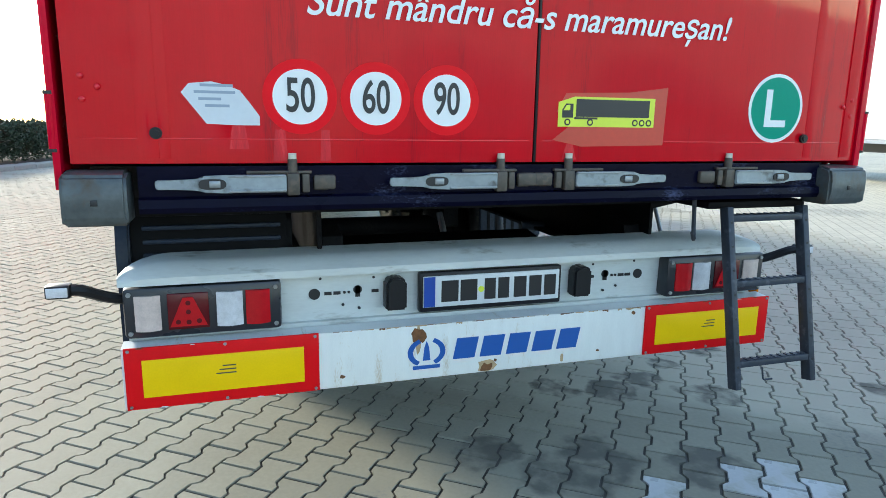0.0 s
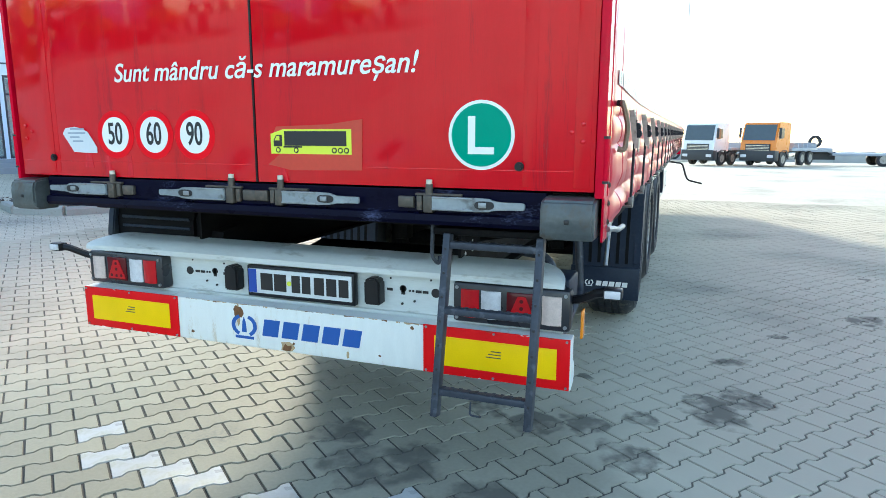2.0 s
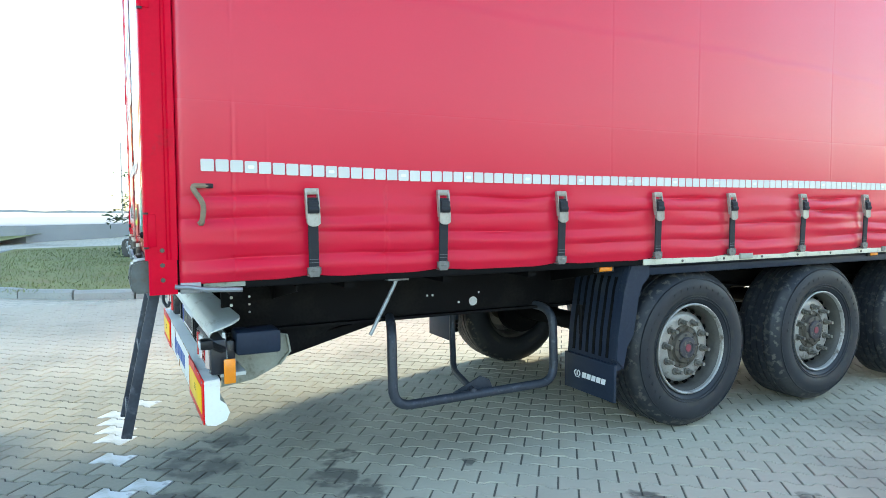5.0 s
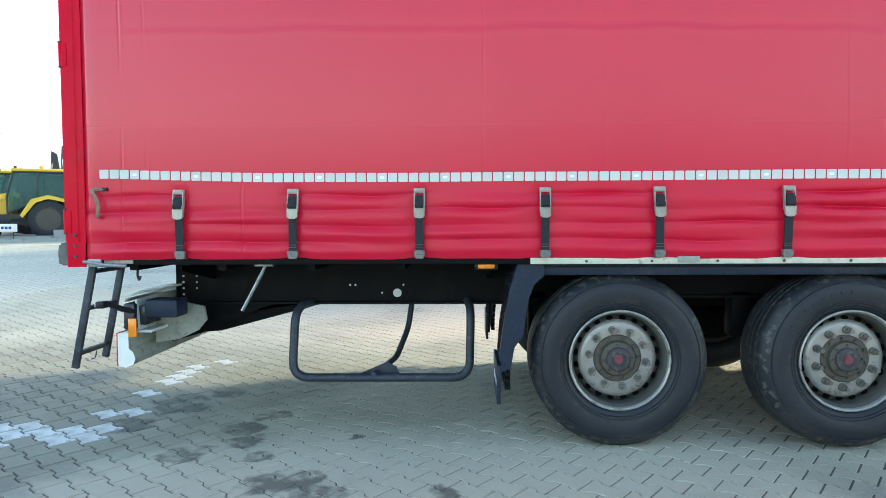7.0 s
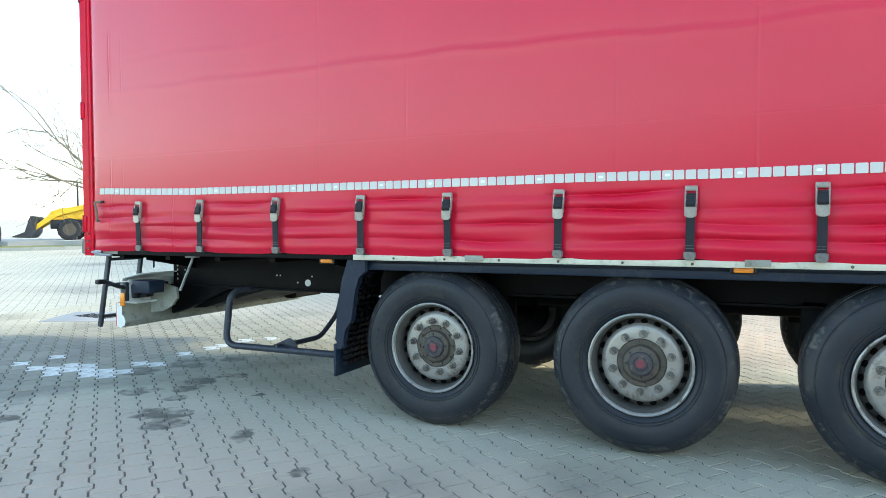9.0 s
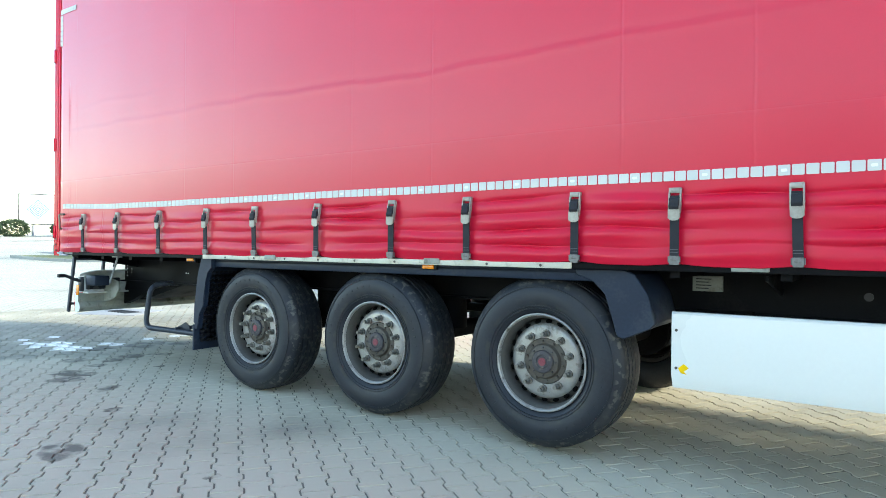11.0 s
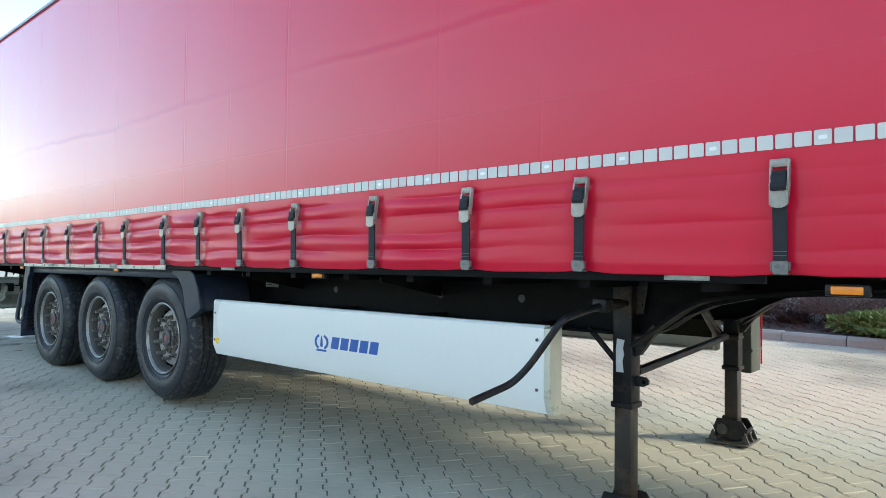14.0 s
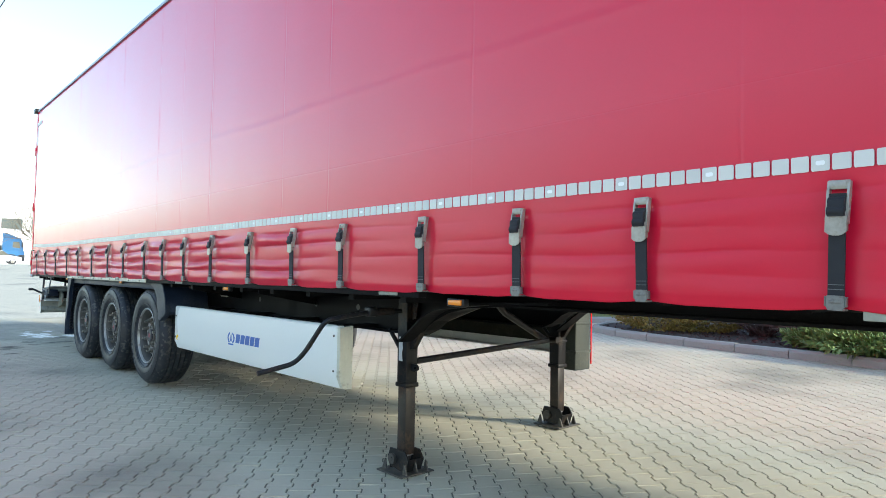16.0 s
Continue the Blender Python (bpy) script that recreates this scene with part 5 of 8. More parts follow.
tube(bm, rounded([(1.32, 0.72, 0.835), (1.21, 0.40, 0.82), (1.195, 0.35, 0.385), (2.30, 0.41, 0.375), (2.31, 0.44, 0.82), (2.27, 0.72, 0.84)], 0.11, 7), 0.027, 12)
hoop = part("hoop_guard", bm, LADDER, trailer, "bent grey tube hoop guard")
bm = bnew()
tube(bm, rounded([(1.90, 1.0, 0.83), (1.87, 0.95, 0.60), (1.80, 0.80, 0.42), (1.70, 0.36, 0.40)], 0.06), 0.020, 10)
prism(bm, [(1.60, 0.392), (1.86, 0.392), (1.84, 0.44), (1.78, 0.47)], "y", 0.42, 0.43)
part("hoop_stay", bm, LADDER, hoop)
# ---- side skirt ----
for y0, s in ((0.14, 1), (W - 0.14, -1)):
    bm = bnew()
    pr = [(y0 + s * 0.05, 0.897), (y0 + s * 0.012, 0.897), (y0, 0.885), (y0, 0.565), (y0 + s * 0.03, 0.49), (y0 + s * 0.09, 0.482), (y0 + s * 0.09, 0.490), (y0 + s * 0.036, 0.498), (y0 + s * 0.008, 0.567), (y0 + s * 0.008, 0.882), (y0 + s * 0.05, 0.889)]
    low = 0.0 if s > 0 else 0.10   # the far panel ends higher
    pr = [(a, b + low if b < 0.6 else b) for a, b in pr]
    prism(bm, pr if s > 0 else pr[::-1], "x", 6.535, 9.437)
    # inner face takes the colour with the shadow painted in
    for f in bm.faces:
        f.normal_update()
        c = f.calc_center_median()
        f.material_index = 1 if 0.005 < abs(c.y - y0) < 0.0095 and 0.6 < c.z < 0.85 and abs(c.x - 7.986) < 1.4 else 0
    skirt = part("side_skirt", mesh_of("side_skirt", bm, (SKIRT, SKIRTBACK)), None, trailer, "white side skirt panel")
    bm = bnew()
    prism(bm, [(y0, 0.885), (y0, 0.565 + low), (y0 + s * 0.03, 0.49 + low), (y0 + s * 0.10, 0.485 + low), (y0 + s * 0.10, 0.895)], "x", 9.439, 9.470)
    part("end_cap", bm, CREAM, skirt, "yellowed plastic end cap")
    for k in range(4):
        bm = bnew()
        box(bm, (6.8 + k * 0.8, min(y0 + s * 0.01, y0 + s * 0.3), 0.86), (6.86 + k * 0.8, max(y0 + s * 0.01, y0 + s * 0.45), 0.885))
        part("bracket", bm, BLACK, skirt)
    if s > 0:
        bm = bnew()
        crown(bm, 0.135, 0.12, 7.825, 0.69, y0 - 0.0016, y0 + 0.001)
        word_blocks(bm, 7.915, 0.655, 0.43, 0.072, y0 - 0.0016, y0 + 0.001)
        parts_of("mark_block", bm, BLUE, skirt, "blue maker's mark")
        for x, z in ((9.40, 0.60), (9.40, 0.83), (6.56, 0.60), (6.56, 0.80)):
            bm = bnew()
            cyl(bm, (x, y0 - 0.004, z), (x, y0 + 0.002, z), 0.008, 8)
            part("screw", bm, HUB, skirt)
        bm = bnew()
        prism(bm, [(6.57, 0.60), (6.60, 0.625), (6.625, 0.605), (6.60, 0.585), (6.615, 0.57), (6.585, 0.575)], "y", y0 - 0.0015, y0 + 0.001)
        part("sticker_rest", bm, YELLOW, skirt)

# ---- landing legs ----
LX = 9.635
for y, nm in ((0.57, 0), (2.18, 1)):
    g = gz(LX, y)
    bm = bnew()
    box(bm, (LX - 0.050, y - 0.050, 0.505), (LX + 0.050, y + 0.050, 1.15), 0.010)
    leg = part("landing_leg", bm, LEGMAT, trailer, "black landing leg on a swivel foot")
    bm = bnew()
    box(bm, (LX - 0.057, y - 0.057, 0.492), (LX + 0.057, y + 0.057, 0.522), 0.007)
    part("collar", bm, LEGMAT, leg)
    bm = bnew()
    box(bm, (LX - 0.057, y - 0.057, 0.700), (LX + 0.057, y + 0.057, 0.720), 0.006)
    if nm:
        part("collar", bm, LEGMAT, leg)
    else:
        bm.free()
    bm = bnew()
    box(bm, (LX - 0.043, y - 0.043, g + 0.115), (LX + 0.043, y + 0.043, 0.505), 0.008)
    part("inner_leg", bm, LEGINNER, leg, "worn brown-black inner tube")
    bm = bnew()
    box(bm, (LX - 0.038, y - 0.038, g + 0.105), (LX + 0.038, y + 0.038, g + 0.145), 0.004)
    part("bare_end", bm, STEEL, leg)
    bm = bnew()
    box(bm, (LX - 0.135, y - 0.14, g + 0.001), (LX + 0.135, y + 0.14, g + 0.013), 0.004)
    part("foot_plate", bm, FOOTMAT, leg, "dusty steel foot plate")
    for s in (-1, 1):
        bm = bnew()
        pts = [(LX - 0.105, g + 0.095), (LX - 0.085, g + 0.150), (LX + 0.075, g + 0.150), (LX + 0.105, g + 0.105), (LX + 0.070, g + 0.030), (LX + 0.020, g + 0.014), (LX - 0.070, g + 0.030)]
        prism(bm, pts, "y", y + s * 0.062 - 0.005, y + s * 0.062 + 0.005)
        bmesh.ops.bevel(bm, geom=list(bm.edges), offset=0.003, segments=1, affect="EDGES")
        part("foot_cheek", bm, LEGMAT, leg)
        bm = bnew()
        cyl(bm, (LX - 0.045, y + s * 0.055, g + 0.085), (LX - 0.045, y + s * 0.088, g + 0.085), 0.034, 16)
        cyl(bm, (LX - 0.045, y + s * 0.085, g + 0.085), (LX - 0.045, y + s * 0.093, g + 0.085), 0.016, 10)
        part("swivel_pin", bm, FOOTMAT, leg)
    for s in (-1, 1):
        bm = bnew()
        prism(bm, [(LX + s * 0.112, g + 0.100), (LX + s * 0.10, g + 0.100), (LX + s * 0.070, g + 0.020), (LX + s * 0.082, g + 0.020)], "y", y - 0.066, y + 0.066)
        part("foot_cradle", bm, LEGMAT, leg)
    for s in (-1, 1):
        for k in range(3):
            yr = y - 0.09 + 0.09 * k
            bm = bnew()
            prism(bm, [(LX + s * 0.084, g + 0.012), (LX + s * 0.130, g + 0.012), (LX + s * 0.106, g + 0.075), (LX + s * 0.098, g + 0.080)], "y", yr - 0.005, yr + 0.005)
            part("foot_rib", bm, FOOTMAT, leg)
    bm = bnew()
    tube(bm, [(LX - 0.045, y, 0.70), (LX - 0.20, y, 0.86)], 0.015, 8)
    part("brace", bm, LEGMAT, leg)
    bm = bnew()
    prism(bm, [(LX + 0.048, 0.74), (LX + 0.075, 0.75), (LX + 0.17, 0.88), (LX + 0.14, 0.90), (LX + 0.048, 0.79)], "y", y - 0.02, y + 0.02)
    part("brace", bm, LEGMAT, leg)
    bm = bnew()
    prism(bm, [(LX + 0.048, 0.94), (LX + 0.09, 0.95), (LX + 0.12, 1.15), (LX + 0.048, 1.15)], "y", y - 0.006, y + 0.006)
    for z in (0.99, 1.05, 1.11):
        cyl(bm, (LX + 0.075, y - 0.014, z), (LX + 0.075, y + 0.014, z), 0.012, 6)
    part("mounting_plate", bm, LEGMAT, leg)
    if nm == 0:
        bm = bnew()
        prism(bm, [(LX - 0.028, 0.665), (LX + 0.010, 0.665), (LX + 0.004, 0.72), (LX + 0.012, 0.75), (LX + 0.006, 0.78), (LX + 0.014, 0.82), (LX - 0.024, 0.825), (LX - 0.030, 0.77)], "y", y - 0.0525, y - 0.0495)
        part("worn_label", bm, PLATEWHITE, leg, "half-torn white label")
        bm = bnew()
        prism(bm, [(LX + 0.048, 0.600), (LX + 0.090, 0.600), (LX + 0.112, 0.612), (LX + 0.115, 0.630), (LX + 0.10, 0.645), (LX + 0.048, 0.650)], "y", y - 0.008, y + 0.008)
        lug = part("lug", bm, LEGMAT, leg)
        bm = bnew()
        cyl(bm, (LX + 0.092, y - 0.010, 0.623), (LX + 0.092, y + 0.010, 0.623), 0.009, 12)
        part("lug_hole", bm, HOLE, lug)
bm = bnew()
tube(bm, [(LX + 0.03, 0.62, 0.66), (LX - 0.01, 2.13, 0.722)], 0.022, 10)
part("cross_tube", bm, LEGMAT, trailer, "black cross tube between the legs")
bm = bnew()
cyl(bm, (LX - 0.02, 2.09, 0.725), (LX + 0.07, 2.09, 0.725), 0.026, 12)
part("gear_stub", bm, LEGMAT, trailer)
bm = bnew()
cyl(bm, (LX - 0.02, 2.14, 0.90), (LX + 0.09, 2.14, 0.90), 0.03, 12)
part("gear_stub", bm, LEGMAT, trailer)
bm = bnew()
tube(bm, [(9.74, 1.25, 1.10), (9.66, 1.5, 0.96), (9.56, 2.12, 0.71)], 0.026, 10)
tube(bm, [(9.78, 1.35, 1.10), (9.70, 0.64, 0.88)], 0.024, 10)
part("diagonal_brace", bm, LEGMAT, trailer)
bm = bnew()
tube(bm, rounded([(9.68, 0.47, 1.0), (9.68, 0.235, 1.0), (9.675, -0.10, 0.955), (9.56, -0.165, 0.76), (9.505, -0.205, 0.688), (9.465, -0.425, 0.640)], 0.05, 5), 0.015, 10)
cyl(bm, (9.68, 0.40, 1.0), (9.68, 0.22, 1.0), 0.024, 12)
box(bm, (9.645, 0.20, 0.97), (9.715, 0.26, 1.03), 0.01)
part("crank_handle", bm, LEGMAT, trailer, "black crank handle")
bm = bnew()
box(bm, (9.55, 2.32, 0.455), (9.715, 2.53, 1.10), 0.015)
for z in (0.60, 0.84):
    box(bm, (9.544, 2.315, z), (9.721, 2.536, z + 0.022), 0.004)
tb = part("tool_box", bm, BOXGREY, trailer, "grey-green plastic box with straps")
bm = bnew()
box(bm, (9.712, 2.531, 0.50), (9.722, 2.541, 1.10), 0.002)
part("box_edge", bm, REFRED, tb)
bm = bnew()
tube(bm, rounded([(9.66, 2.26, 1.05), (9.74, 2.24, 0.92), (9.69, 2.20, 0.76)], 0.06), 0.007, 6)
part("hose", bm, BLACKPLASTIC, trailer)

# ---- ground ----


def paving(name, near):
    """Grey interlocking paving. near: the bed between the built stones; otherwise stones drawn by the material."""
    m = mat(name, (0.062, 0.058, 0.048) if near else (0.57, 0.532, 0.416), 0.75, spec=0.3, var=0.16, scale=0.7, fine=30, bump=0.05, dirt=((0.24, 0.235, 0.215), 0.25, 0.35) if not near else None)
    if near:
        return m
    nt = m.node_tree
    n, l = nt.nodes, nt.links
    tc = n.new("ShaderNodeTexCoord")
    mp = n.new("ShaderNodeMapping")
    mp.inputs["Rotation"].default_value = (0, 0, radians(37.5))
    l.new(tc.outputs["Object"], mp.inputs[0])
    br = n.new("ShaderNodeTexBrick")
    br.inputs["Scale"].default_value = 1.0
    br.inputs["Mortar Size"].default_value = 0.006
    br.inputs["Mortar Smooth"].default_value = 0.3
    br.inputs["Brick Width"].default_value = 0.205
    br.inputs["Row Height"].default_value = 0.142
    br.inputs["Color1"].default_value = (1, 1, 1, 1)
    br.inputs["Color2"].default_value = (0.90, 0.90, 0.90, 1)
    br.inputs["Mortar"].default_value = (0.45, 0.45, 0.43, 1)
    l.new(mp.outputs[0], br.inputs[0])
    b = n["Principled BSDF"]
    src = b.inputs["Base Color"].links[0].from_socket
    mx = n.new("ShaderNodeMix")
    mx.data_type, mx.blend_type = "RGBA", "MULTIPLY"
    mx.inputs[0].default_value = 1.0
    l.new(src, mx.inputs[6])
    l.new(br.outputs[0], mx.inputs[7])
    l.new(mx.outputs[2], b.inputs["Base Color"])
    return m


FARPAVE = paving("grey_paving_far", False)
BED = paving("paving_joint_sand", True)
STAINS = [(0.94, 0.14, 0.13), (0.85, 0.41, 0.13), (0.69, -0.04, 0.13), (0.93, 0.65, 0.12), (1.10, -0.10, 0.10), (1.30, -0.48, 0.16), (1.44, -0.42, 0.12), (1.55, -0.60, 0.12),
          (1.60, 0.27, 0.06), (2.18, -0.55, 0.11), (0.48, -0.97, 0.12), (3.55, -1.59, 0.13), (2.90, -0.90, 0.07), (0.25, 0.90, 0.22), (0.10, 0.45, 0.18), (0.45, 1.25, 0.15), (4.6, -1.3, 0.05), (5.3, -1.9, 0.06)]


def weathered(m, dusty, stains=()):
    """Lays a film of dried dust over part of the yard, and oil stains with ragged edges, by place in the yard."""
    nt = m.node_tree
    n, l = nt.nodes, nt.links
    b = n["Principled BSDF"]
    pos = n.new("ShaderNodeNewGeometry").outputs["Position"]
    tcs = [q for q in n if q.type == "TEX_COORD"]
    for q in tcs:
        for k in list(q.outputs["Object"].links):
            l.new(pos, k.to_socket)

    def node(kind, op, *ins):
        t = n.new(kind)
        if op:
            t.operation = op
        for i, v in enumerate(ins):
            if isinstance(v, (int, float, tuple)):
                t.inputs[i].default_value = v
            elif v is not None:
                l.new(v, t.inputs[i])
        return t

    def ramp(v, lo, hi):
        t = n.new("ShaderNodeMapRange")
        t.interpolation_type = "SMOOTHSTEP"
        l.new(v, t.inputs[0])
        t.inputs[1].default_value, t.inputs[2].default_value = lo, hi
        return t.outputs[0]

    def noise_at(scale, detail=5.0):
        t = n.new("ShaderNodeTexNoise")
        t.inputs["Scale"].default_value, t.inputs["Detail"].default_value = scale, detail
        l.new(pos, t.inputs["Vector"])
        return t

    def mix(fac, a, c):
        t = n.new("ShaderNodeMix")
        t.data_type = "RGBA"
        l.new(fac, t.inputs[0])
        l.new(a, t.inputs[6])
        t.inputs[7].default_value = (*c, 1)
        return t.outputs[2]

    off = node("ShaderNodeVectorMath", "SUBTRACT", noise_at(5.0).outputs["Color"], (0.5, 0.5, 0.5)).outputs[0]
    far = node("ShaderNodeVectorMath", "SUBTRACT", noise_at(1.3).outputs["Color"], (0.5, 0.5, 0.5)).outputs[0]
    warped = node("ShaderNodeVectorMath", "ADD", pos, node("ShaderNodeVectorMath", "MULTIPLY", off, (0.34, 0.34, 0.0)).outputs[0]).outputs[0]
    wide = node("ShaderNodeSeparateXYZ", None, node("ShaderNodeVectorMath", "ADD", warped, node("ShaderNodeVectorMath", "MULTIPLY", far, (0.7, 0.7, 0.0)).outputs[0]).outputs[0])
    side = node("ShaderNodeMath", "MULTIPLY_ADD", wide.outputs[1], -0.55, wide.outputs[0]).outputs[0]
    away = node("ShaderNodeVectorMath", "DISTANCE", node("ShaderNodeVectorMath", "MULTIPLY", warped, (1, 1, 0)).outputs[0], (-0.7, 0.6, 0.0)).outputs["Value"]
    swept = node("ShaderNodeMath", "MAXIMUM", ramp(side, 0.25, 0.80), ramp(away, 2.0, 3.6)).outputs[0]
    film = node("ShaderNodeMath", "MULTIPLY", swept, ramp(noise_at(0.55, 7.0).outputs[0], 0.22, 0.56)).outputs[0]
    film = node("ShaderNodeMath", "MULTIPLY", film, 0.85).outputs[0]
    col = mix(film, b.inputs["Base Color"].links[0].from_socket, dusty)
    rough = node("ShaderNodeMath", "ADD", b.inputs["Roughness"].links[0].from_socket, node("ShaderNodeMath", "MULTIPLY", film, 0.25).outputs[0]).outputs[0]
    if stains:
        flat = node("ShaderNodeVectorMath", "MULTIPLY", warped, (1, 1, 0)).outputs[0]
        total = None
        for x, y, r in stains:
            d = node("ShaderNodeVectorMath", "DISTANCE", flat, (x, y, 0.0)).outputs["Value"]
            k = n.new("ShaderNodeMapRange")
            l.new(d, k.inputs[0])
            k.inputs[1].default_value, k.inputs[2].default_value, k.inputs[3].default_value, k.inputs[4].default_value = r * 0.85, r * 1.1, 1.0, 0.0
            total = k.outputs[0] if total is None else node("ShaderNodeMath", "MAXIMUM", total, k.outputs[0]).outputs[0]
        total = node("ShaderNodeMath", "MULTIPLY", total, ramp(noise_at(9.0).outputs[0], 0.25, 0.60)).outputs[0]
        total = node("ShaderNodeMath", "MULTIPLY", total, 0.80).outputs[0]
        col = mix(total, col, (0.105, 0.100, 0.085))
    l.new(col, b.inputs["Base Color"])
    l.new(rough, b.inputs["Roughness"])
    return m


# Bare tone also set darker to hold down the sunlit ground at the rear
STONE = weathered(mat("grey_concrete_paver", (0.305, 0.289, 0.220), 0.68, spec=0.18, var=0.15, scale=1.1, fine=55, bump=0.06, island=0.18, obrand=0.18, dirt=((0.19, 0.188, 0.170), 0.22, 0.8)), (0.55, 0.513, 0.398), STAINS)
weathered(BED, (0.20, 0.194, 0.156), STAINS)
# Bright glints on the paving, painted as a paler, smoother stone
GLINTSTONE = mat("pale_glint_paver", (0.47, 0.47, 0.45), 0.30, var=0.16, scale=5, fine=55, bump=0.03, obrand=0.3, spec=0.6, dirt=((0.36, 0.355, 0.29), 0.50, 9))
KERBMAT = mat("concrete_kerb", (0.34, 0.355, 0.325), 0.85, var=0.15, scale=3, fine=50, bump=0.07, obrand=0.12, dirt=((0.22, 0.21, 0.19), 0.25, 3))
LAWN = mat("short_winter_grass", (0.20, 0.21, 0.075), 0.9, var=0.35, scale=1.5, fine=60, bump=0.2, dirt=((0.24, 0.20, 0.09), 0.35, 2))
BLADES = mat("grass_blades", (0.17, 0.20, 0.06), 0.8, var=0.25, scale=2, fine=20, bump=0, island=0.6)
MULCH = mat("brown_bark_mulch", (0.055, 0.042, 0.034), 0.95, var=0.6, scale=9, fine=70, bump=0.25, dirt=((0.16, 0.13, 0.11), 0.3, 30))
CONCRETE = mat("concrete_slab", (0.36, 0.36, 0.35), 0.8, var=0.15, scale=1, bump=0.05)

NX0, NX1, NY0, NY1 = -5.0, 14.6, -5.0, 7.6
gx = [-900, -300, -120, -70, -65, -45, -25, NX0 + 0.3, 0, 5, 5.6, 6.2, 6.8, 7.4, 8.0, 8.4, 10, 12, NX1 - 0.3, 15, 17, 20, 30, 45, 60, 66, 120, 300, 900]
gy = [-900, -300, -100, -40, -20, NY0 + 0.3, -2, 0, 0.4, 1.5, 2.2, 3, 3.7, 5, 7, NY1 - 0.3, 10, 15, 20, 28, 37, 80, 300, 900]
bm = bnew()
vg = [[bm.verts.new((x, y, gz(x, y) - 0.006)) for y in gy] for x in gx]
for i in range(len(gx) - 1):
    for j in range(len(gy) - 1):
        f = bm.faces.new((vg[i][j], vg[i + 1][j], vg[i + 1][j + 1], vg[i][j + 1]))
        f.material_index = 1 if NX0 <= gx[i] and gx[i + 1] <= NX1 and NY0 <= gy[j] and gy[j + 1] <= NY1 else 0
ground = tagged(new("ground", mesh_of("ground", bm, (FARPAVE, BED), 180)), "wide yard of grey interlocking concrete paving", "ground", kind="structure")

# stones: waisted blocks in rows at an angle to the trailer
ANG = radians(-37.5)
UX, UY = math.cos(ANG), math.sin(ANG)
LU, PV = 0.205, 0.142
HW, HN = PV / 2 + 0.0115, PV / 2 - 0.0115
outline = [(-0.5, -HW), (-0.31, -HW), (-0.19, -HN), (0.19, -HN), (0.31, -HW), (0.5, -HW), (0.5, HW), (0.31, HW), (0.19, HN), (-0.19, HN), (-0.31, HW), (-0.5, HW)]


def ring(inset):
    out = []
    for a, b in outline:
        a, b = a * LU, b
        out.append((a - math.copysign(inset, a) if abs(a) > 0.49 * LU else a, b - math.copysign(inset, b)))
    return out


LOWER, UPPER = np.array(ring(0.0028)), np.array(ring(0.0068))
# places of the painted glints
glints = [(-1.16, 0.24), (-1.16, 0.45), (-0.76, 0.15), (-0.52, 0.14), (-0.54, 0.32), (-0.41, 0.30), (-0.07, 0.17), (-0.12, 0.41), (-0.10, 0.72), (-0.05, 0.93), (-0.12, 1.18), (-0.10, 1.52), (-0.09, 1.84), (-0.11, 2.03), (-0.07, 2.25)]
centres = {0: [], 1: []}
n = 160
for r in range(-n, n):
    for c in range(-n, n):
        u, v = (c + 0.5 * (r % 2)) * LU, r * PV
        x, y = 4.5 + UX * u - UY * v, 1.2 + UY * u + UX * v
        if NX0 + 0.1 < x < NX1 - 0.1 and NY0 + 0.1 < y < NY1 - 0.1:
            k = 0
            j = 0.05 * (hsh(r, c, 5) - 0.5)
            if any((x - a) ** 2 + (y - b) ** 2 < (0.12 + j) ** 2 for a, b in glints) and hsh(r, c, 2) > 0.15:
                k = 1
            centres[k].append((x, y, r, c))
near_mesh = {}
loose = {0: [], 1: []}
budget = 300
for k in (1, 0):
    for x, y, r, c in centres[k]:
        if budget > 0 and (k or (0.2 < x < 3.4 and -1.6 < y < -0.75)):
            budget -= 1
            near_mesh.setdefault(k, []).append((x, y, r, c))
        else:
            loose[k].append((x, y, r, c))
bm = bnew()
lo = [bm.verts.new((a, b, -0.014)) for a, b in LOWER]
hi = [bm.verts.new((a, b, 0.0)) for a, b in UPPER]
bm.faces.new(hi)
for i in range(12):
    bm.faces.new((lo[i], lo[(i + 1) % 12], hi[(i + 1) % 12], hi[i]))
stone_mesh = {0: mesh_of("paving_stone", bm.copy(), STONE, 60), 1: mesh_of("paving_stone", bm.copy(), GLINTSTONE, 60)}
bm.free()
for k, places in near_mesh.items():
    for x, y, r, c in places:
        tilt = pose(0, 0, 0, (hsh(r, c, 3) - 0.5) * 0.8, (hsh(r, c, 4) - 0.5) * 0.8, 0)
        part("paving_stone", stone_mesh[k], None, ground, "", Matrix.Translation((x, y, gz(x, y) + 0.002 * (hsh(r, c, 6) - 0.5))) @ pose(0, 0, 0, 0, 0, -37.5) @ tilt)
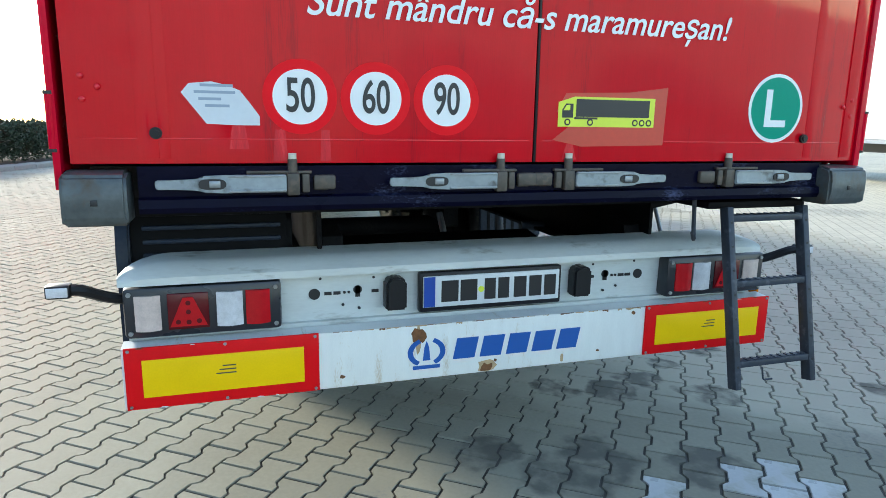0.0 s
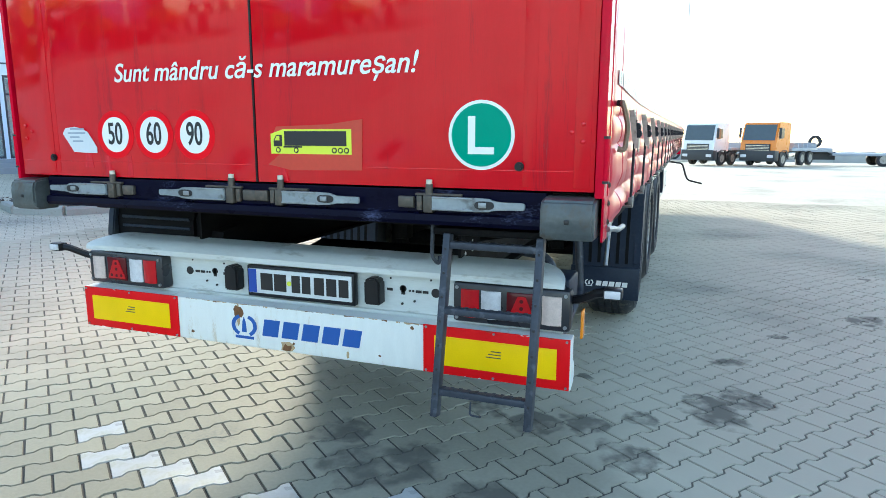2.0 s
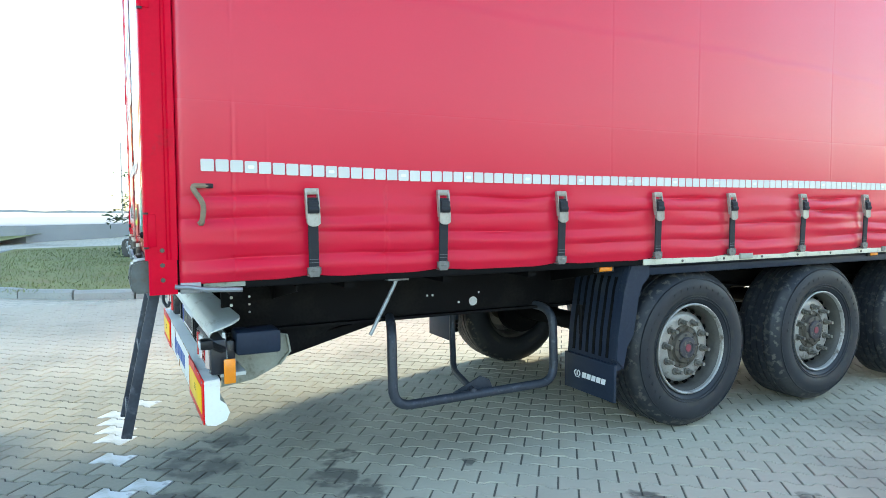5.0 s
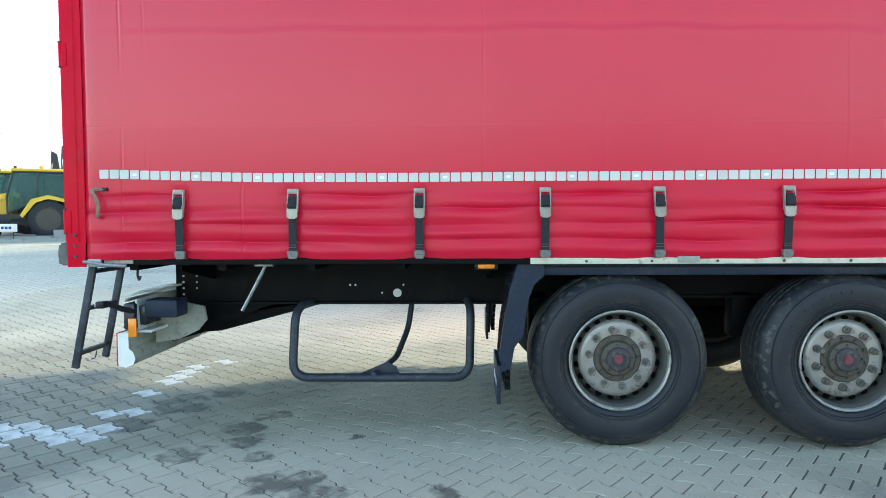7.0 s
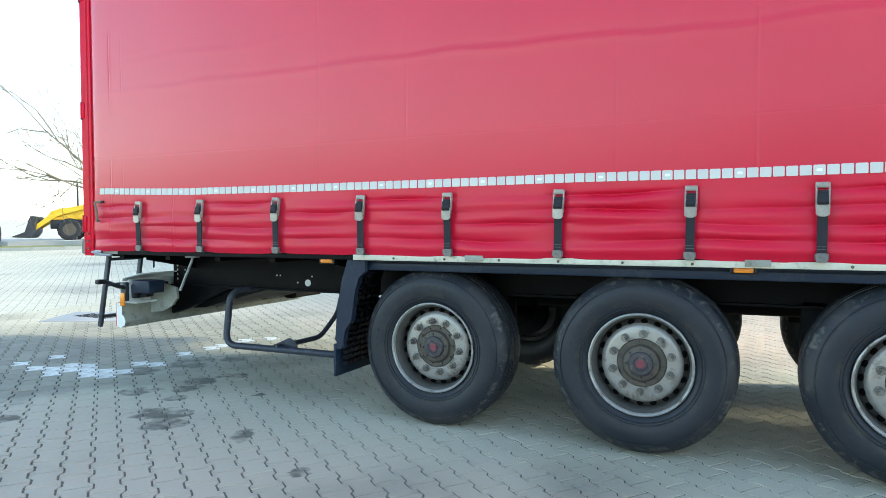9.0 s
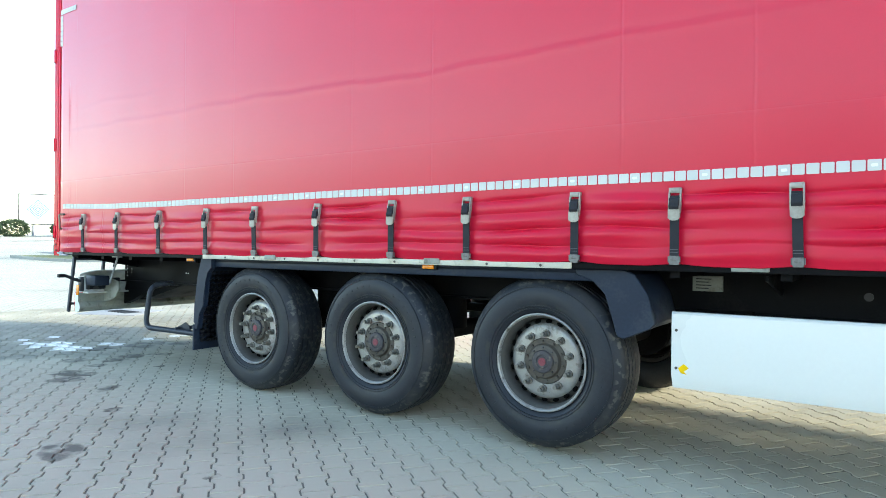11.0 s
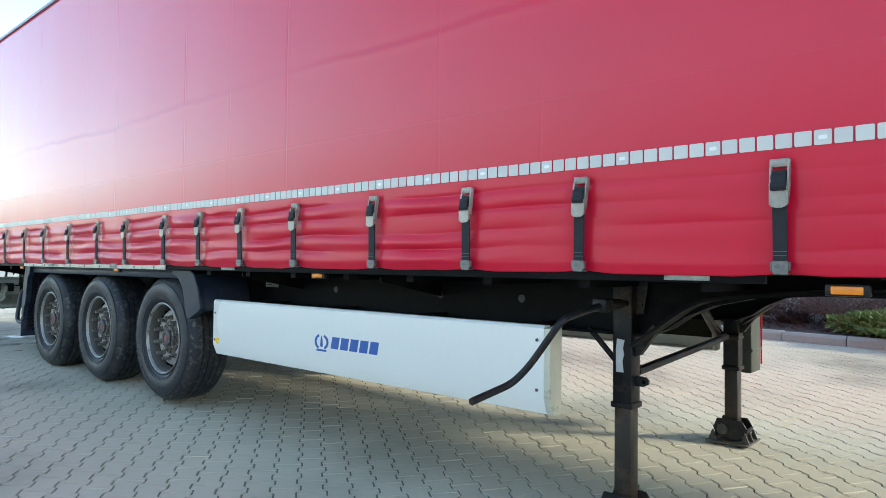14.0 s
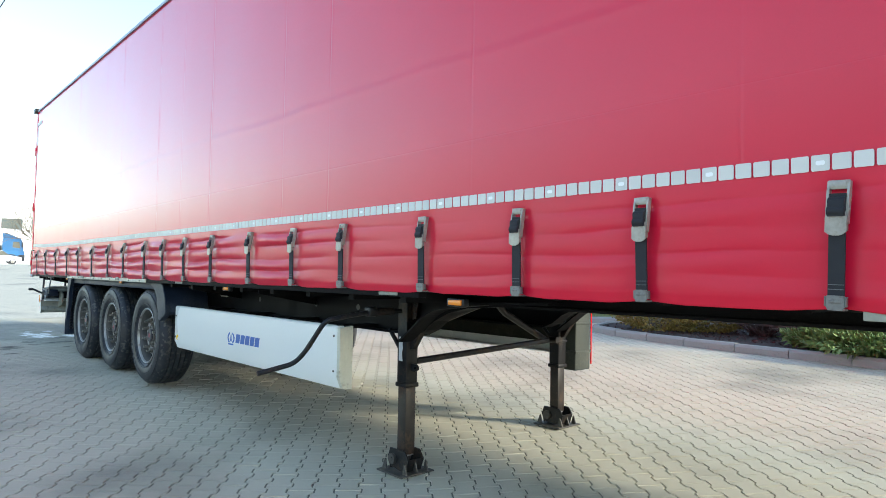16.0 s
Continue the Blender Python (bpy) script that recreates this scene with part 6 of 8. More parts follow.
for k, mt in ((0, STONE), (1, GLINTSTONE)):
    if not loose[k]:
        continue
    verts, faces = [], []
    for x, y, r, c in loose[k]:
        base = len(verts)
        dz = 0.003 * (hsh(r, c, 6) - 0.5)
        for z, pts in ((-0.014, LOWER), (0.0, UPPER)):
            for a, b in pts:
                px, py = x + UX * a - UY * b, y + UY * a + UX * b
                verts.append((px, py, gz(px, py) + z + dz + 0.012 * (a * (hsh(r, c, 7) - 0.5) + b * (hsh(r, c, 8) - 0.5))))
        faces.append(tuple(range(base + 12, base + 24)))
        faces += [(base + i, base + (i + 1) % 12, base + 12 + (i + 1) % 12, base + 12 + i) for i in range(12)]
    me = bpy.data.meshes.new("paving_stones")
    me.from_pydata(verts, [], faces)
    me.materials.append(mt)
    tagged(part("paving_stones", me, None, ground), kind="stuff")


def smooth_line(pts, step):
    """Points at even steps along a smooth line through pts."""
    P = [Vector((*p, 0)) for p in pts]
    P = [2 * P[0] - P[1]] + P + [2 * P[-1] - P[-2]]
    dense = []
    for a, b, c, d in zip(P, P[1:], P[2:], P[3:]):
        for i in range(20):
            t = i / 20
            dense.append(0.5 * (2 * b + (c - a) * t + (2 * a - 5 * b + 4 * c - d) * t * t + (3 * b - a - 3 * c + d) * t ** 3))
    dense.append(P[-2])
    out, run = [dense[0]], 0.0
    for a, b in zip(dense, dense[1:]):
        run += (b - a).length
        if run >= step:
            out.append(b)
            run = 0.0
    return out


def kerb(pts, label, step=0.8, h=0.13, w=0.13):
    """A row of kerb stones along a line."""
    line = smooth_line(pts, step)
    k = tagged(new("kerb"), label, "kerb", kind="structure")
    for a, b in zip(line, line[1:]):
        d = b - a
        c = (a + b) / 2
        bm = bnew()
        hl = d.length / 2 - 0.006
        prism(bm, [(-w / 2, -0.1), (w / 2, -0.1), (w / 2, h), (-w / 2 + 0.03, h), (-w / 2, h - 0.04)], "x", -hl, hl)
        part("kerb_stone", bm, KERBMAT, k, "", Matrix.Translation((c.x, c.y, gz(c.x, c.y) + 0.006 * (hsh(c.x, c.y) - 0.5))) @ pose(0, 0, 0, 0, 0, math.degrees(math.atan2(d.y, d.x))))
    return line


def bed(name, pts, mt, lift, label, category, rise=0.0):
    """A planted surface within a closed line, meeting the kerb at its edge."""
    bm = bnew()
    line = [Vector((*p, 0)) for p in pts]
    c = sum(line, Vector()) / len(line)
    rings = []
    for k, t in enumerate((1.0, 0.93, 0.75, 0.5, 0.25)):
        rings.append([bm.verts.new((*(c + (p - c) * t).xy, gz(*(c + (p - c) * t).xy) + lift + rise * (1 - t) + 0.03 * (k > 0) * noise.noise((p.x * 0.7, p.y * 0.7, k)))) for p in line])
    for a, b in zip(rings, rings[1:]):
        for i in range(len(line)):
            j = (i + 1) % len(line)
            bm.faces.new((a[i], a[j], b[j], b[i]))
    m = bm.verts.new((c.x, c.y, gz(c.x, c.y) + lift + rise))
    for i in range(len(line)):
        bm.faces.new((rings[-1][i], rings[-1][(i + 1) % len(line)], m))
    return tagged(new(name, mesh_of(name, bm, mt, 180)), label, category, kind="structure")


# lawn by the office
lawn_edge = [(-2.4, 16.5), (-2.8, 12.5), (-2.2, 9.4), (-0.8, 8.0), (0.9, 7.65), (2.2, 8.3), (3.5, 9.75), (4.45, 11.0), (5.5, 12.3), (6.6, 13.6)]
la = kerb(lawn_edge, "curved pale concrete kerb round a lawn")
bed("lawn", [tuple(p.xy) for p in la] + [(5.6, 15.6), (2.0, 17.5)], LAWN, 0.115, "patch of short yellowish winter grass", "lawn")
# planted island
isl = [(5.4, 10.4), (5.05, 9.7), (5.25, 9.0), (5.9, 8.62), (7.46, 8.22), (9.35, 8.0), (10.55, 7.92), (13.0, 7.6), (16.0, 6.7), (20.0, 6.1), (26.0, 5.6)]
lb = kerb(isl, "grey concrete kerb round a planted island")
bed("planting_bed", [tuple(p.xy) for p in lb] + [(27, 8.5), (18, 10.2), (11, 11.6), (7, 11.8)], MULCH, 0.10, "planting bed covered with brown bark mulch", "planting bed")
# lawn verge before the machinery
vg_edge = [(-3.6, 18.2), (-8.2, 20.6), (-13.0, 21.3), (-17.0, 19.3), (-19.3, 16.2), (-22.0, 13.4), (-25.5, 11.6), (-30.0, 11.2)]
lc = kerb(vg_edge, "long pale kerb along a grass verge", 1.0)
bm = bnew()
rows = []
for i, p in enumerate(lc):
    d = (lc[min(i + 1, len(lc) - 1)] - lc[max(i - 1, 0)]).normalized()
    nrm = Vector((d.y, -d.x, 0))
    nrm = -nrm if nrm.dot(Vector((-8, 40, 0)) - p) < 0 else nrm
    row = [bm.verts.new((*p.xy, gz(*p.xy) + 0.11))]
    for k, dz in ((1.2, 0.18), (3.0, 0.34), (4.5, 0.45)):
        q = p + nrm * k
        row.append(bm.verts.new((q.x, q.y, max(gz(*p.xy) + 0.11, 0.42 + dz * (1.0 if q.x > -11 else 0.6) + 0.05 * noise.noise((q.x, q.y, 0))))))
    rows.append(row)
for a, b in zip(rows, rows[1:]):
    for j in range(3):
        bm.faces.new((a[j], b[j], b[j + 1], a[j + 1]))
tagged(new("grass_verge", mesh_of("grass_verge", bm, LAWN, 180)), "sloping strip of yellow-green grass beside the kerb", "lawn", kind="structure")
bm = bnew()
prism(bm, [(-60, 17), (-30, 14.0), (-24.5, 14.2), (-20, 18.2), (-16, 21.2), (-14.2, 21.6), (-14.2, 60), (-60, 60)], "z", 0.1, 0.78)
prism(bm, [(-14.2, 21.8), (-11, 22.2), (-8.2, 21.9), (-2.5, 20.6), (12, 33), (0, 60), (-14.2, 60)], "z", 0.1, 1.02)
tagged(new("machinery_stand", mesh_of("machinery_stand", bm, CONCRETE)), "raised concrete stand for machinery", "platform", kind="structure")
# drain cover in the yard
bm = bnew()
box(bm, (-3.95, 2.15, gz(-3.4, 2.8) - 0.02), (-2.85, 3.15, gz(-3.4, 2.8) + 0.006), 0.003, Matrix.Rotation(radians(28), 3, "Z"))
drain = tagged(new("drain_surround", mesh_of("drain_surround", bm, CONCRETE)), "pale concrete surround of a drain in the paving", "drain", kind="structure")
for k in range(7):
    bm = bnew()
    box(bm, (-3.4 - 0.32 + k * 0.1, 2.52, gz(-3.4, 2.8) + 0.004), (-3.4 - 0.26 + k * 0.1, 2.82, gz(-3.4, 2.8) + 0.010), 0, None)
    part("grate_bar", bm, BLACK, drain)

# ---- plants ----
SPRUCE = mat("spruce_needles", (0.045, 0.075, 0.035), 0.7, var=0.3, scale=3, fine=20, bump=0, island=0.7)
THUJA = mat("thuja_leaves", (0.21, 0.27, 0.04), 0.7, var=0.3, scale=3, fine=20, bump=0, island=0.7)
JUNIPER = mat("juniper_green", (0.16, 0.24, 0.07), 0.7, var=0.3, scale=3, fine=20, bump=0, island=0.7)
GREYGREEN = mat("grey_green_leaves", (0.14, 0.15, 0.09), 0.75, var=0.3, scale=3, fine=20, bump=0, island=0.7)
GOLDEN = mat("golden_shrub", (0.24, 0.19, 0.04), 0.75, var=0.3, scale=3, fine=20, bump=0, island=0.8)
TWIGS = mat("brown_twigs", (0.10, 0.065, 0.055), 0.85, var=0.3, scale=6, fine=40, bump=0.0, island=0.6)
BARK = mat("grey_brown_bark", (0.15, 0.13, 0.10), 0.9, var=0.35, scale=8, fine=60, bump=0.2)
DARKHEDGE = mat("dark_hedge_leaves", (0.035, 0.06, 0.03), 0.7, var=0.3, scale=3, fine=20, bump=0, island=0.7)
# Distance haze is put into this pale grey
WOODS = mat("far_woods", (0.30, 0.32, 0.31), 0.95, var=0.4, scale=0.05, fine=0.6, bump=0)


def leaf_mesh(name, places, ways, size, aspect, material, rng):
    """Many small folded leaves or sprays at the places, each pointing roughly its way."""
    n = len(places)
    ways = ways / np.linalg.norm(ways, axis=1, keepdims=True)
    side = np.cross(ways, rng.normal(size=(n, 3)))
    side /= np.linalg.norm(side, axis=1, keepdims=True) + 1e-9
    up = np.cross(side, ways)
    s = size * rng.uniform(0.6, 1.4, (n, 1))
    w = s * aspect
    a = places
    b = places + ways * s * 0.5 + side * w * 0.5 + up * s * 0.1
    c = places + ways * s
    d = places + ways * s * 0.5 - side * w * 0.5 + up * s * 0.1
    verts = np.stack([a, b, c, d], 1).reshape(-1, 3)
    me = bpy.data.meshes.new(name)
    me.from_pydata(verts.tolist(), [], [(4 * i, 4 * i + 1, 4 * i + 2, 4 * i + 3) for i in range(n)])
    me.materials.append(material)
    return me


def bush(name, label, x, y, r, h, material, count, seed, size=0.09, loose=0.25, category="shrub", z=None):
    """A shrub: stems and an uneven crown of small leaves."""
    rng = np.random.default_rng(seed)
    z = gz(x, y) + 0.1 if z is None else z
    t = thing(name, label, category, m=Matrix.Translation((x, y, z)))
    bm = bnew()
    for k in range(7):
        a = k * 0.9 + seed
        tube(bm, [(0.05 * math.cos(a), 0.05 * math.sin(a), -0.05), (0.3 * r * math.cos(a), 0.3 * r * math.sin(a), h * 0.4), (0.55 * r * math.cos(a), 0.55 * r * math.sin(a), h * 0.75)], 0.02, 5, 0.006)
    part("stems", bm, BARK, t)
    d = rng.normal(size=(count, 3))
    d /= np.linalg.norm(d, axis=1, keepdims=True)
    lump = np.array([1 + loose * noise.noise((v[0] * 2.2 + seed, v[1] * 2.2, v[2] * 2.2)) for v in d])[:, None]
    rad = rng.uniform(0.55, 1.0, (count, 1)) ** 0.5 * lump
    p = d * rad * np.array((r, r, h / 2)) + np.array((0, 0, h / 2))
    p[:, 2] = np.maximum(p[:, 2], 0.02)
    way = d + rng.normal(size=(count, 3)) * 0.5 + np.array((0, 0, 0.4))
    part("crown", leaf_mesh("crown", p, way, size, 0.5, material, rng), None, t)
    return t


def spruce(name, label, x, y, h, r, material, seed, tiers=22, dense=60, size=0.12):
    """A conifer: a tapering trunk, tiers of drooping branches, sprays of needles."""
    rng = np.random.default_rng(seed)
    z = gz(x, y) + 0.08
    t = thing(name, label, "tree", m=Matrix.Translation((x, y, z)))
    bm = bnew()
    tube(bm, [(0, 0, -0.1), (0.02, 0, h * 0.5), (0, 0.01, h)], 0.05 + 0.012 * h, 8, 0.012)
    part("trunk", bm, BARK, t)
    bm = bnew()
    places, ways = [], []
    for k in range(tiers):
        f = k / (tiers - 1)
        zz = h * (0.06 + 0.92 * f)
        n = max(3, int(9 * (1 - f) + 3))
        for i in range(n):
            a = 2 * math.pi * (i + hsh(k, i, seed)) / n
            ln = r * (1 - f) ** 0.8 * (0.65 + 0.6 * hsh(i, k, seed + 1)) + 0.08
            dirv = np.array((math.cos(a), math.sin(a), 0.10 - 0.25 * (1 - f)))
            end = np.array((0, 0, zz)) + dirv * ln
            tube(bm, [(0, 0, zz), tuple((np.array((0, 0, zz)) + end) / 2 + np.array((0, 0, 0.03))), tuple(end)], 0.016 * (1 - f) + 0.005, 4, 0.003)
            m = max(6, int(dense * ln / r))
            tt = rng.uniform(0.15, 1.03, m)[:, None]
            q = np.array((0, 0, zz)) * (1 - tt) + end * tt + rng.normal(size=(m, 3)) * np.array((0.07, 0.07, 0.045)) * (0.4 + r * 0.6)
            places.append(q)
            ways.append(dirv + rng.normal(size=(m, 3)) * 0.6)
    part("crown", bm, BARK, t, "leafless crown of thin boughs")
    part("needles", leaf_mesh("needles", np.concatenate(places), np.concatenate(ways), size, 0.28, material, rng), None, t)
    return t


def twig_shrub(name, label, x, y, r, h, count, seed, material, category="shrub"):
    rng = np.random.default_rng(seed)
    t = thing(name, label, category, m=Matrix.Translation((x, y, gz(x, y) + 0.1)))
    bm = bnew()
    for i in range(count):
        a, s = rng.uniform(0, 6.28), rng.uniform(0.2, 1.0) ** 0.6
        p0 = Vector((rng.normal() * r * 0.12, rng.normal() * r * 0.12, 0))
        p2 = Vector((r * s * math.cos(a), r * s * math.sin(a), h * rng.uniform(0.5, 1.0) * (1.1 - 0.4 * s)))
        p1 = (p0 + p2) / 2 + Vector((rng.normal() * 0.05, rng.normal() * 0.05, h * 0.15))
        tube(bm, [p0, p1, p2], 0.006, 3, 0.002)
        for k in range(3):
            f = rng.uniform(0.4, 0.95)
            q = p1.lerp(p2, f)
            tube(bm, [q, q + Vector(rng.normal(size=3) * 0.10) + Vector((0, 0, 0.05))], 0.003, 3, 0.0015)
    part("twig_crown", bm, material, t)
    return t


def bare_tree(name, label, x, y, z, trunk, spread, top, seed):
    """A pollarded bare tree: a plain trunk and a round head of forking branches."""
    rng = np.random.default_rng(seed)
    t = thing(name, label, "tree", m=Matrix.Translation((x, y, z)))
    bm = bnew()
    tube(bm, [(0, 0, -0.2), (0.03, 0.02, trunk * 0.5), (0, 0, trunk), (0, 0, trunk + 0.15)], 0.16, 10, 0.14)
    part("trunk", bm, BARK, t)
    bm = bnew()

    def fork(p, d, ln, r, depth):
        q = p + d * ln
        mid = (p + q) / 2 + Vector(rng.normal(size=3)) * ln * 0.06
        tube(bm, [p, mid, q], r, 5 if depth < 2 else 3, r * 0.6)
        if depth < 4:
            for _ in range(3 if depth < 3 else 2):
                nd = (d + Vector(rng.normal(size=3)) * 0.42 + Vector((0, 0, 0.06))).normalized()
                fork(mid.lerp(q, rng.uniform(0.2, 1.0)), nd, ln * rng.uniform(0.55, 0.85), r * 0.58, depth + 1)

    for k in range(16):
        a = 2 * math.pi * k / 16 + rng.uniform(-0.2, 0.2)
        el = rng.uniform(0.15, 1.4)
        d = Vector((math.cos(a) * math.cos(el), math.sin(a) * math.cos(el), math.sin(el)))
        fork(Vector((0, 0, trunk + rng.uniform(-0.05, 0.15))), d, (spread * 0.42) if el < 0.6 else (top - trunk) * 0.42, 0.055, 0)
    part("crown", bm, BARK, t, "leafless crown of thin boughs")
    return t


# lawn plants by the office
spruce("spruce_tree", "tall dark green spruce on the lawn", 2.2, 14.6, 7.0, 2.0, SPRUCE, 3, 28, 190, 0.13)
spruce("juniper_tree", "grey-green upright juniper in front of the spruce", 2.0, 12.3, 2.4, 0.75, GREYGREEN, 5, 16, 70, 0.10)
bush("thuja_bush", "round bright green thuja bush on the lawn", 1.7, 10.6, 0.62, 0.95, THUJA, 5200, 7, 0.075)
bush("thuja_bush", "low green bush near the office steps", 4.3, 13.6, 0.85, 0.85, THUJA, 5200, 8, 0.085)
bush("leafy_bush", "loose dark green bush by the lawn edge", 5.0, 15.4, 0.7, 0.8, SPRUCE, 2600, 9, 0.09, 0.5)
spruce("young_pine", "small sparse pine on the lawn", 3.6, 12.9, 1.9, 0.6, GREYGREEN, 15, 12, 30, 0.11)
rng = np.random.default_rng(21)
pts = []
while len(pts) < 16000:
    x, y = rng.uniform(-2.6, 6.2), rng.uniform(7.7, 16)
    inside = y > 7.75 + 0.12 * x * x * (x < 0) + (0.0 if x < 0.9 else 0.95 * (x - 0.9)) + 0.12 and (x > -2.3)
    if inside:
        pts.append((x, y, gz(x, y) + 0.10))
pts = np.array(pts)
me = leaf_mesh("grass", pts, np.array((0, 0, 1.0)) + rng.normal(size=(len(pts), 3)) * 0.55, 0.055, 0.16, BLADES, rng)
tagged(new("grass", me), "short uneven blades of winter grass", "grass", kind="stuff")

# planted island
bush("golden_shrub", "low golden-brown shrub in bark mulch", 6.5, 9.3, 0.75, 0.50, GOLDEN, 5200, 11, 0.06, 0.4)
bush("golden_shrub", "low golden-brown shrub in bark mulch", 7.3, 9.7, 0.6, 0.42, GOLDEN, 3600, 12, 0.06, 0.4)
for k, (x, y, r, h) in enumerate(((8.3, 9.7, 0.9, 0.55), (9.2, 9.4, 0.9, 0.6), (10.1, 9.9, 0.9, 0.6), (8.9, 10.4, 0.9, 0.6))):
    twig_shrub("twiggy_shrub", "leafless brown twiggy shrub in bark mulch", x, y, r, h, 260, 30 + k, TWIGS)
for k, (x, y, r, h) in enumerate(((10.3, 8.65, 0.85, 0.34), (11.4, 8.7, 0.95, 0.42), (12.6, 8.6, 0.95, 0.5), (9.6, 8.8, 0.5, 0.25))):
    bush("creeping_juniper", "spreading bright green creeping juniper", x, y, r, h, JUNIPER, 5200, 40 + k, 0.10, 0.5)
rng = np.random.default_rng(5)
mp = []
while len(mp) < 5000:
    x = rng.uniform(5.3, 14)
    y = rng.uniform(8.0, 11)
    if y > 8.72 - 0.09 * min(x - 5.9, 8) and (x > 5.6 or y > 9):
        mp.append((x, y, gz(x, y) + 0.10))
mp = np.array(mp)
me = leaf_mesh("bark_chips", mp, rng.normal(size=(len(mp), 3)) * np.array((1, 1, 0.35)), 0.05, 0.5, TWIGS, rng)
tagged(new("bark_chips", me), "loose brown bark chips on the bed", "mulch", kind="stuff")
# dark hedge along the yard
rng = np.random.default_rng(77)
hedge = thing("hedge", "long dark green clipped hedge along the kerb", "hedge")
for k in range(8):
    x0 = 14.6 + k * 1.5
    c = np.array((x0 + 0.75, 7.75 - 0.11 * k * 1.5, 0))
    p = c + rng.uniform(-1, 1, (2600, 3)) * np.array((0.82, 0.55, 0))
    edge = np.array([noise.noise((a * 1.3, b * 1.3, 0)) for a, b, _ in p])
    p[:, 2] = gz(c[0], c[1]) + 0.1 + rng.uniform(0, 1, 2600) ** 0.6 * (0.95 + 0.18 * edge)
    part("hedge_bush", leaf_mesh("hedge_bush", p, rng.normal(size=(2600, 3)) + np.array((0, -0.3, 0.5)), 0.10, 0.5, DARKHEDGE, rng), None, hedge)

# verge plants
bush("thuja_ball", "round clipped yellow-green thuja on the verge", -6.7, 19.7, 0.85, 1.5, THUJA, 9000, 51, 0.09, 0.12, z=gz(-6.7, 19.7) + 0.05)
for k, (x, y, r, h) in enumerate(((-17.2, 19.9, 1.0, 0.95), (-18.3, 19.0, 1.0, 0.9), (-19.0, 18.0, 0.9, 0.8))):
    bush("ragged_bush", "ragged olive bush at the edge of the verge", x, y, r, h, GREYGREEN, 3600, 60 + k, 0.12, 0.5)
twig_shrub("low_shrub", "low brown shrub under the bare tree", -20.0, 15.9, 0.7, 0.45, 160, 70, TWIGS)
bare_tree("bare_tree", "leafless round-headed tree with a pale trunk", -21.2, 16.5, gz(-21.2, 16.5) + 0.1, 2.4, 5.6, 11.5, 81)
bare_tree("bare_tree", "leafless tree beside the far car park", -75.0, 12.9, gz(-75, 12.9), 2.6, 4.0, 7.5, 82)
for k, (x, y) in enumerate(((-61.5, 24.2), (-59.0, 27.8), (-56.3, 31.0), (-63.5, 20.5))):
    bush("clipped_shrub", "round clipped dark shrub below the billboard", x, y, 1.25, 1.5, SPRUCE, 1600, 90 + k, 0.25, 0.15, z=gz(x, y))

# ---- office building ----
WALLBLUE = mat("pale_blue_render", (0.70, 0.80, 0.93), 0.75, var=0.06, scale=0.6, fine=30, bump=0.03)
WALLWHITE = mat("white_render", (0.74, 0.76, 0.77), 0.8, var=0.05, scale=0.6, fine=30, bump=0.03)
FRAMEDARK = mat("dark_window_frame", (0.03, 0.04, 0.055), 0.4, var=0.1, bump=0)
STEPS = mat("grey_stone_steps", (0.30, 0.32, 0.34), 0.7, var=0.15, scale=2, bump=0.04)
BLIND = mat("white_blind", (0.72, 0.75, 0.74), 0.7, var=0.05, bump=0)
GLASS = bpy.data.materials.new("window_glass")
GLASS.use_nodes = True
gb = GLASS.node_tree.nodes["Principled BSDF"]
gb.inputs["Base Color"].default_value = (0.75, 0.88, 0.88, 1)
gb.inputs["Roughness"].default_value = 0.03
gb.inputs["Transmission Weight"].default_value = 0.75
gb.inputs["IOR"].default_value = 1.45

office = thing("office_building", "pale blue two-storey office with a glazed entrance", "building", m=Matrix.Translation((8.75, 19.0, gz(8.7, 19.0))) @ pose(0, 0, 0, 0, 0, -28.0))
FL = 0.32


def wall_with(bm, x0, x1, z0, z1, holes, y0=0.0, y1=0.3):
    """A wall from boxes that leave real openings (x0, x1, z0, z1)."""
    xs_ = sorted({x0, x1, *[h[0] for h in holes], *[h[1] for h in holes]})
    zs_ = sorted({z0, z1, *[h[2] for h in holes], *[h[3] for h in holes]})
    for a, b in zip(xs_, xs_[1:]):
        for c, d in zip(zs_, zs_[1:]):
            if not any(h[0] <= a and b <= h[1] and h[2] <= c and d <= h[3] for h in holes):
                box(bm, (a, y0, c), (b, y1, d))
    bmesh.ops.remove_doubles(bm, verts=bm.verts, dist=0.001)


bays = [(-2.2, -0.05), (0.05, 2.4), (2.5, 4.8), (4.9, 7.2), (7.3, 9.6)]
wins = [(-0.55 + 1.9 * k, 0.15 + 1.9 * k, 3.15, 4.70) for k in range(6)]
wins2 = [(-0.55 + 1.9 * k, 0.15 + 1.9 * k, 6.0, 7.4) for k in range(6)]
bm = bnew()
wall_with(bm, -4.35, 11.5, -0.6, 8.6, [(a, b, FL, 2.62) for a, b in bays] + wins + wins2)
part("wall", bm, WALLBLUE, office)
bm = bnew()
box(bm, (-4.35, 0.3, -0.6), (-4.05, 9.0, 8.6))
box(bm, (11.2, 0.3, -0.6), (11.5, 9.0, 8.6))
box(bm, (-4.05, 8.7, -0.6), (11.2, 9.0, 8.6))
box(bm, (-4.05, 3.2, 0.0), (11.2, 3.3, 8.3))
part("wall", bm, WALLWHITE, office)
bm = bnew()
box(bm, (-4.4, -0.05, 8.6), (11.55, 9.05, 8.85))
part("roof", bm, STEPS, office)
bm = bnew()
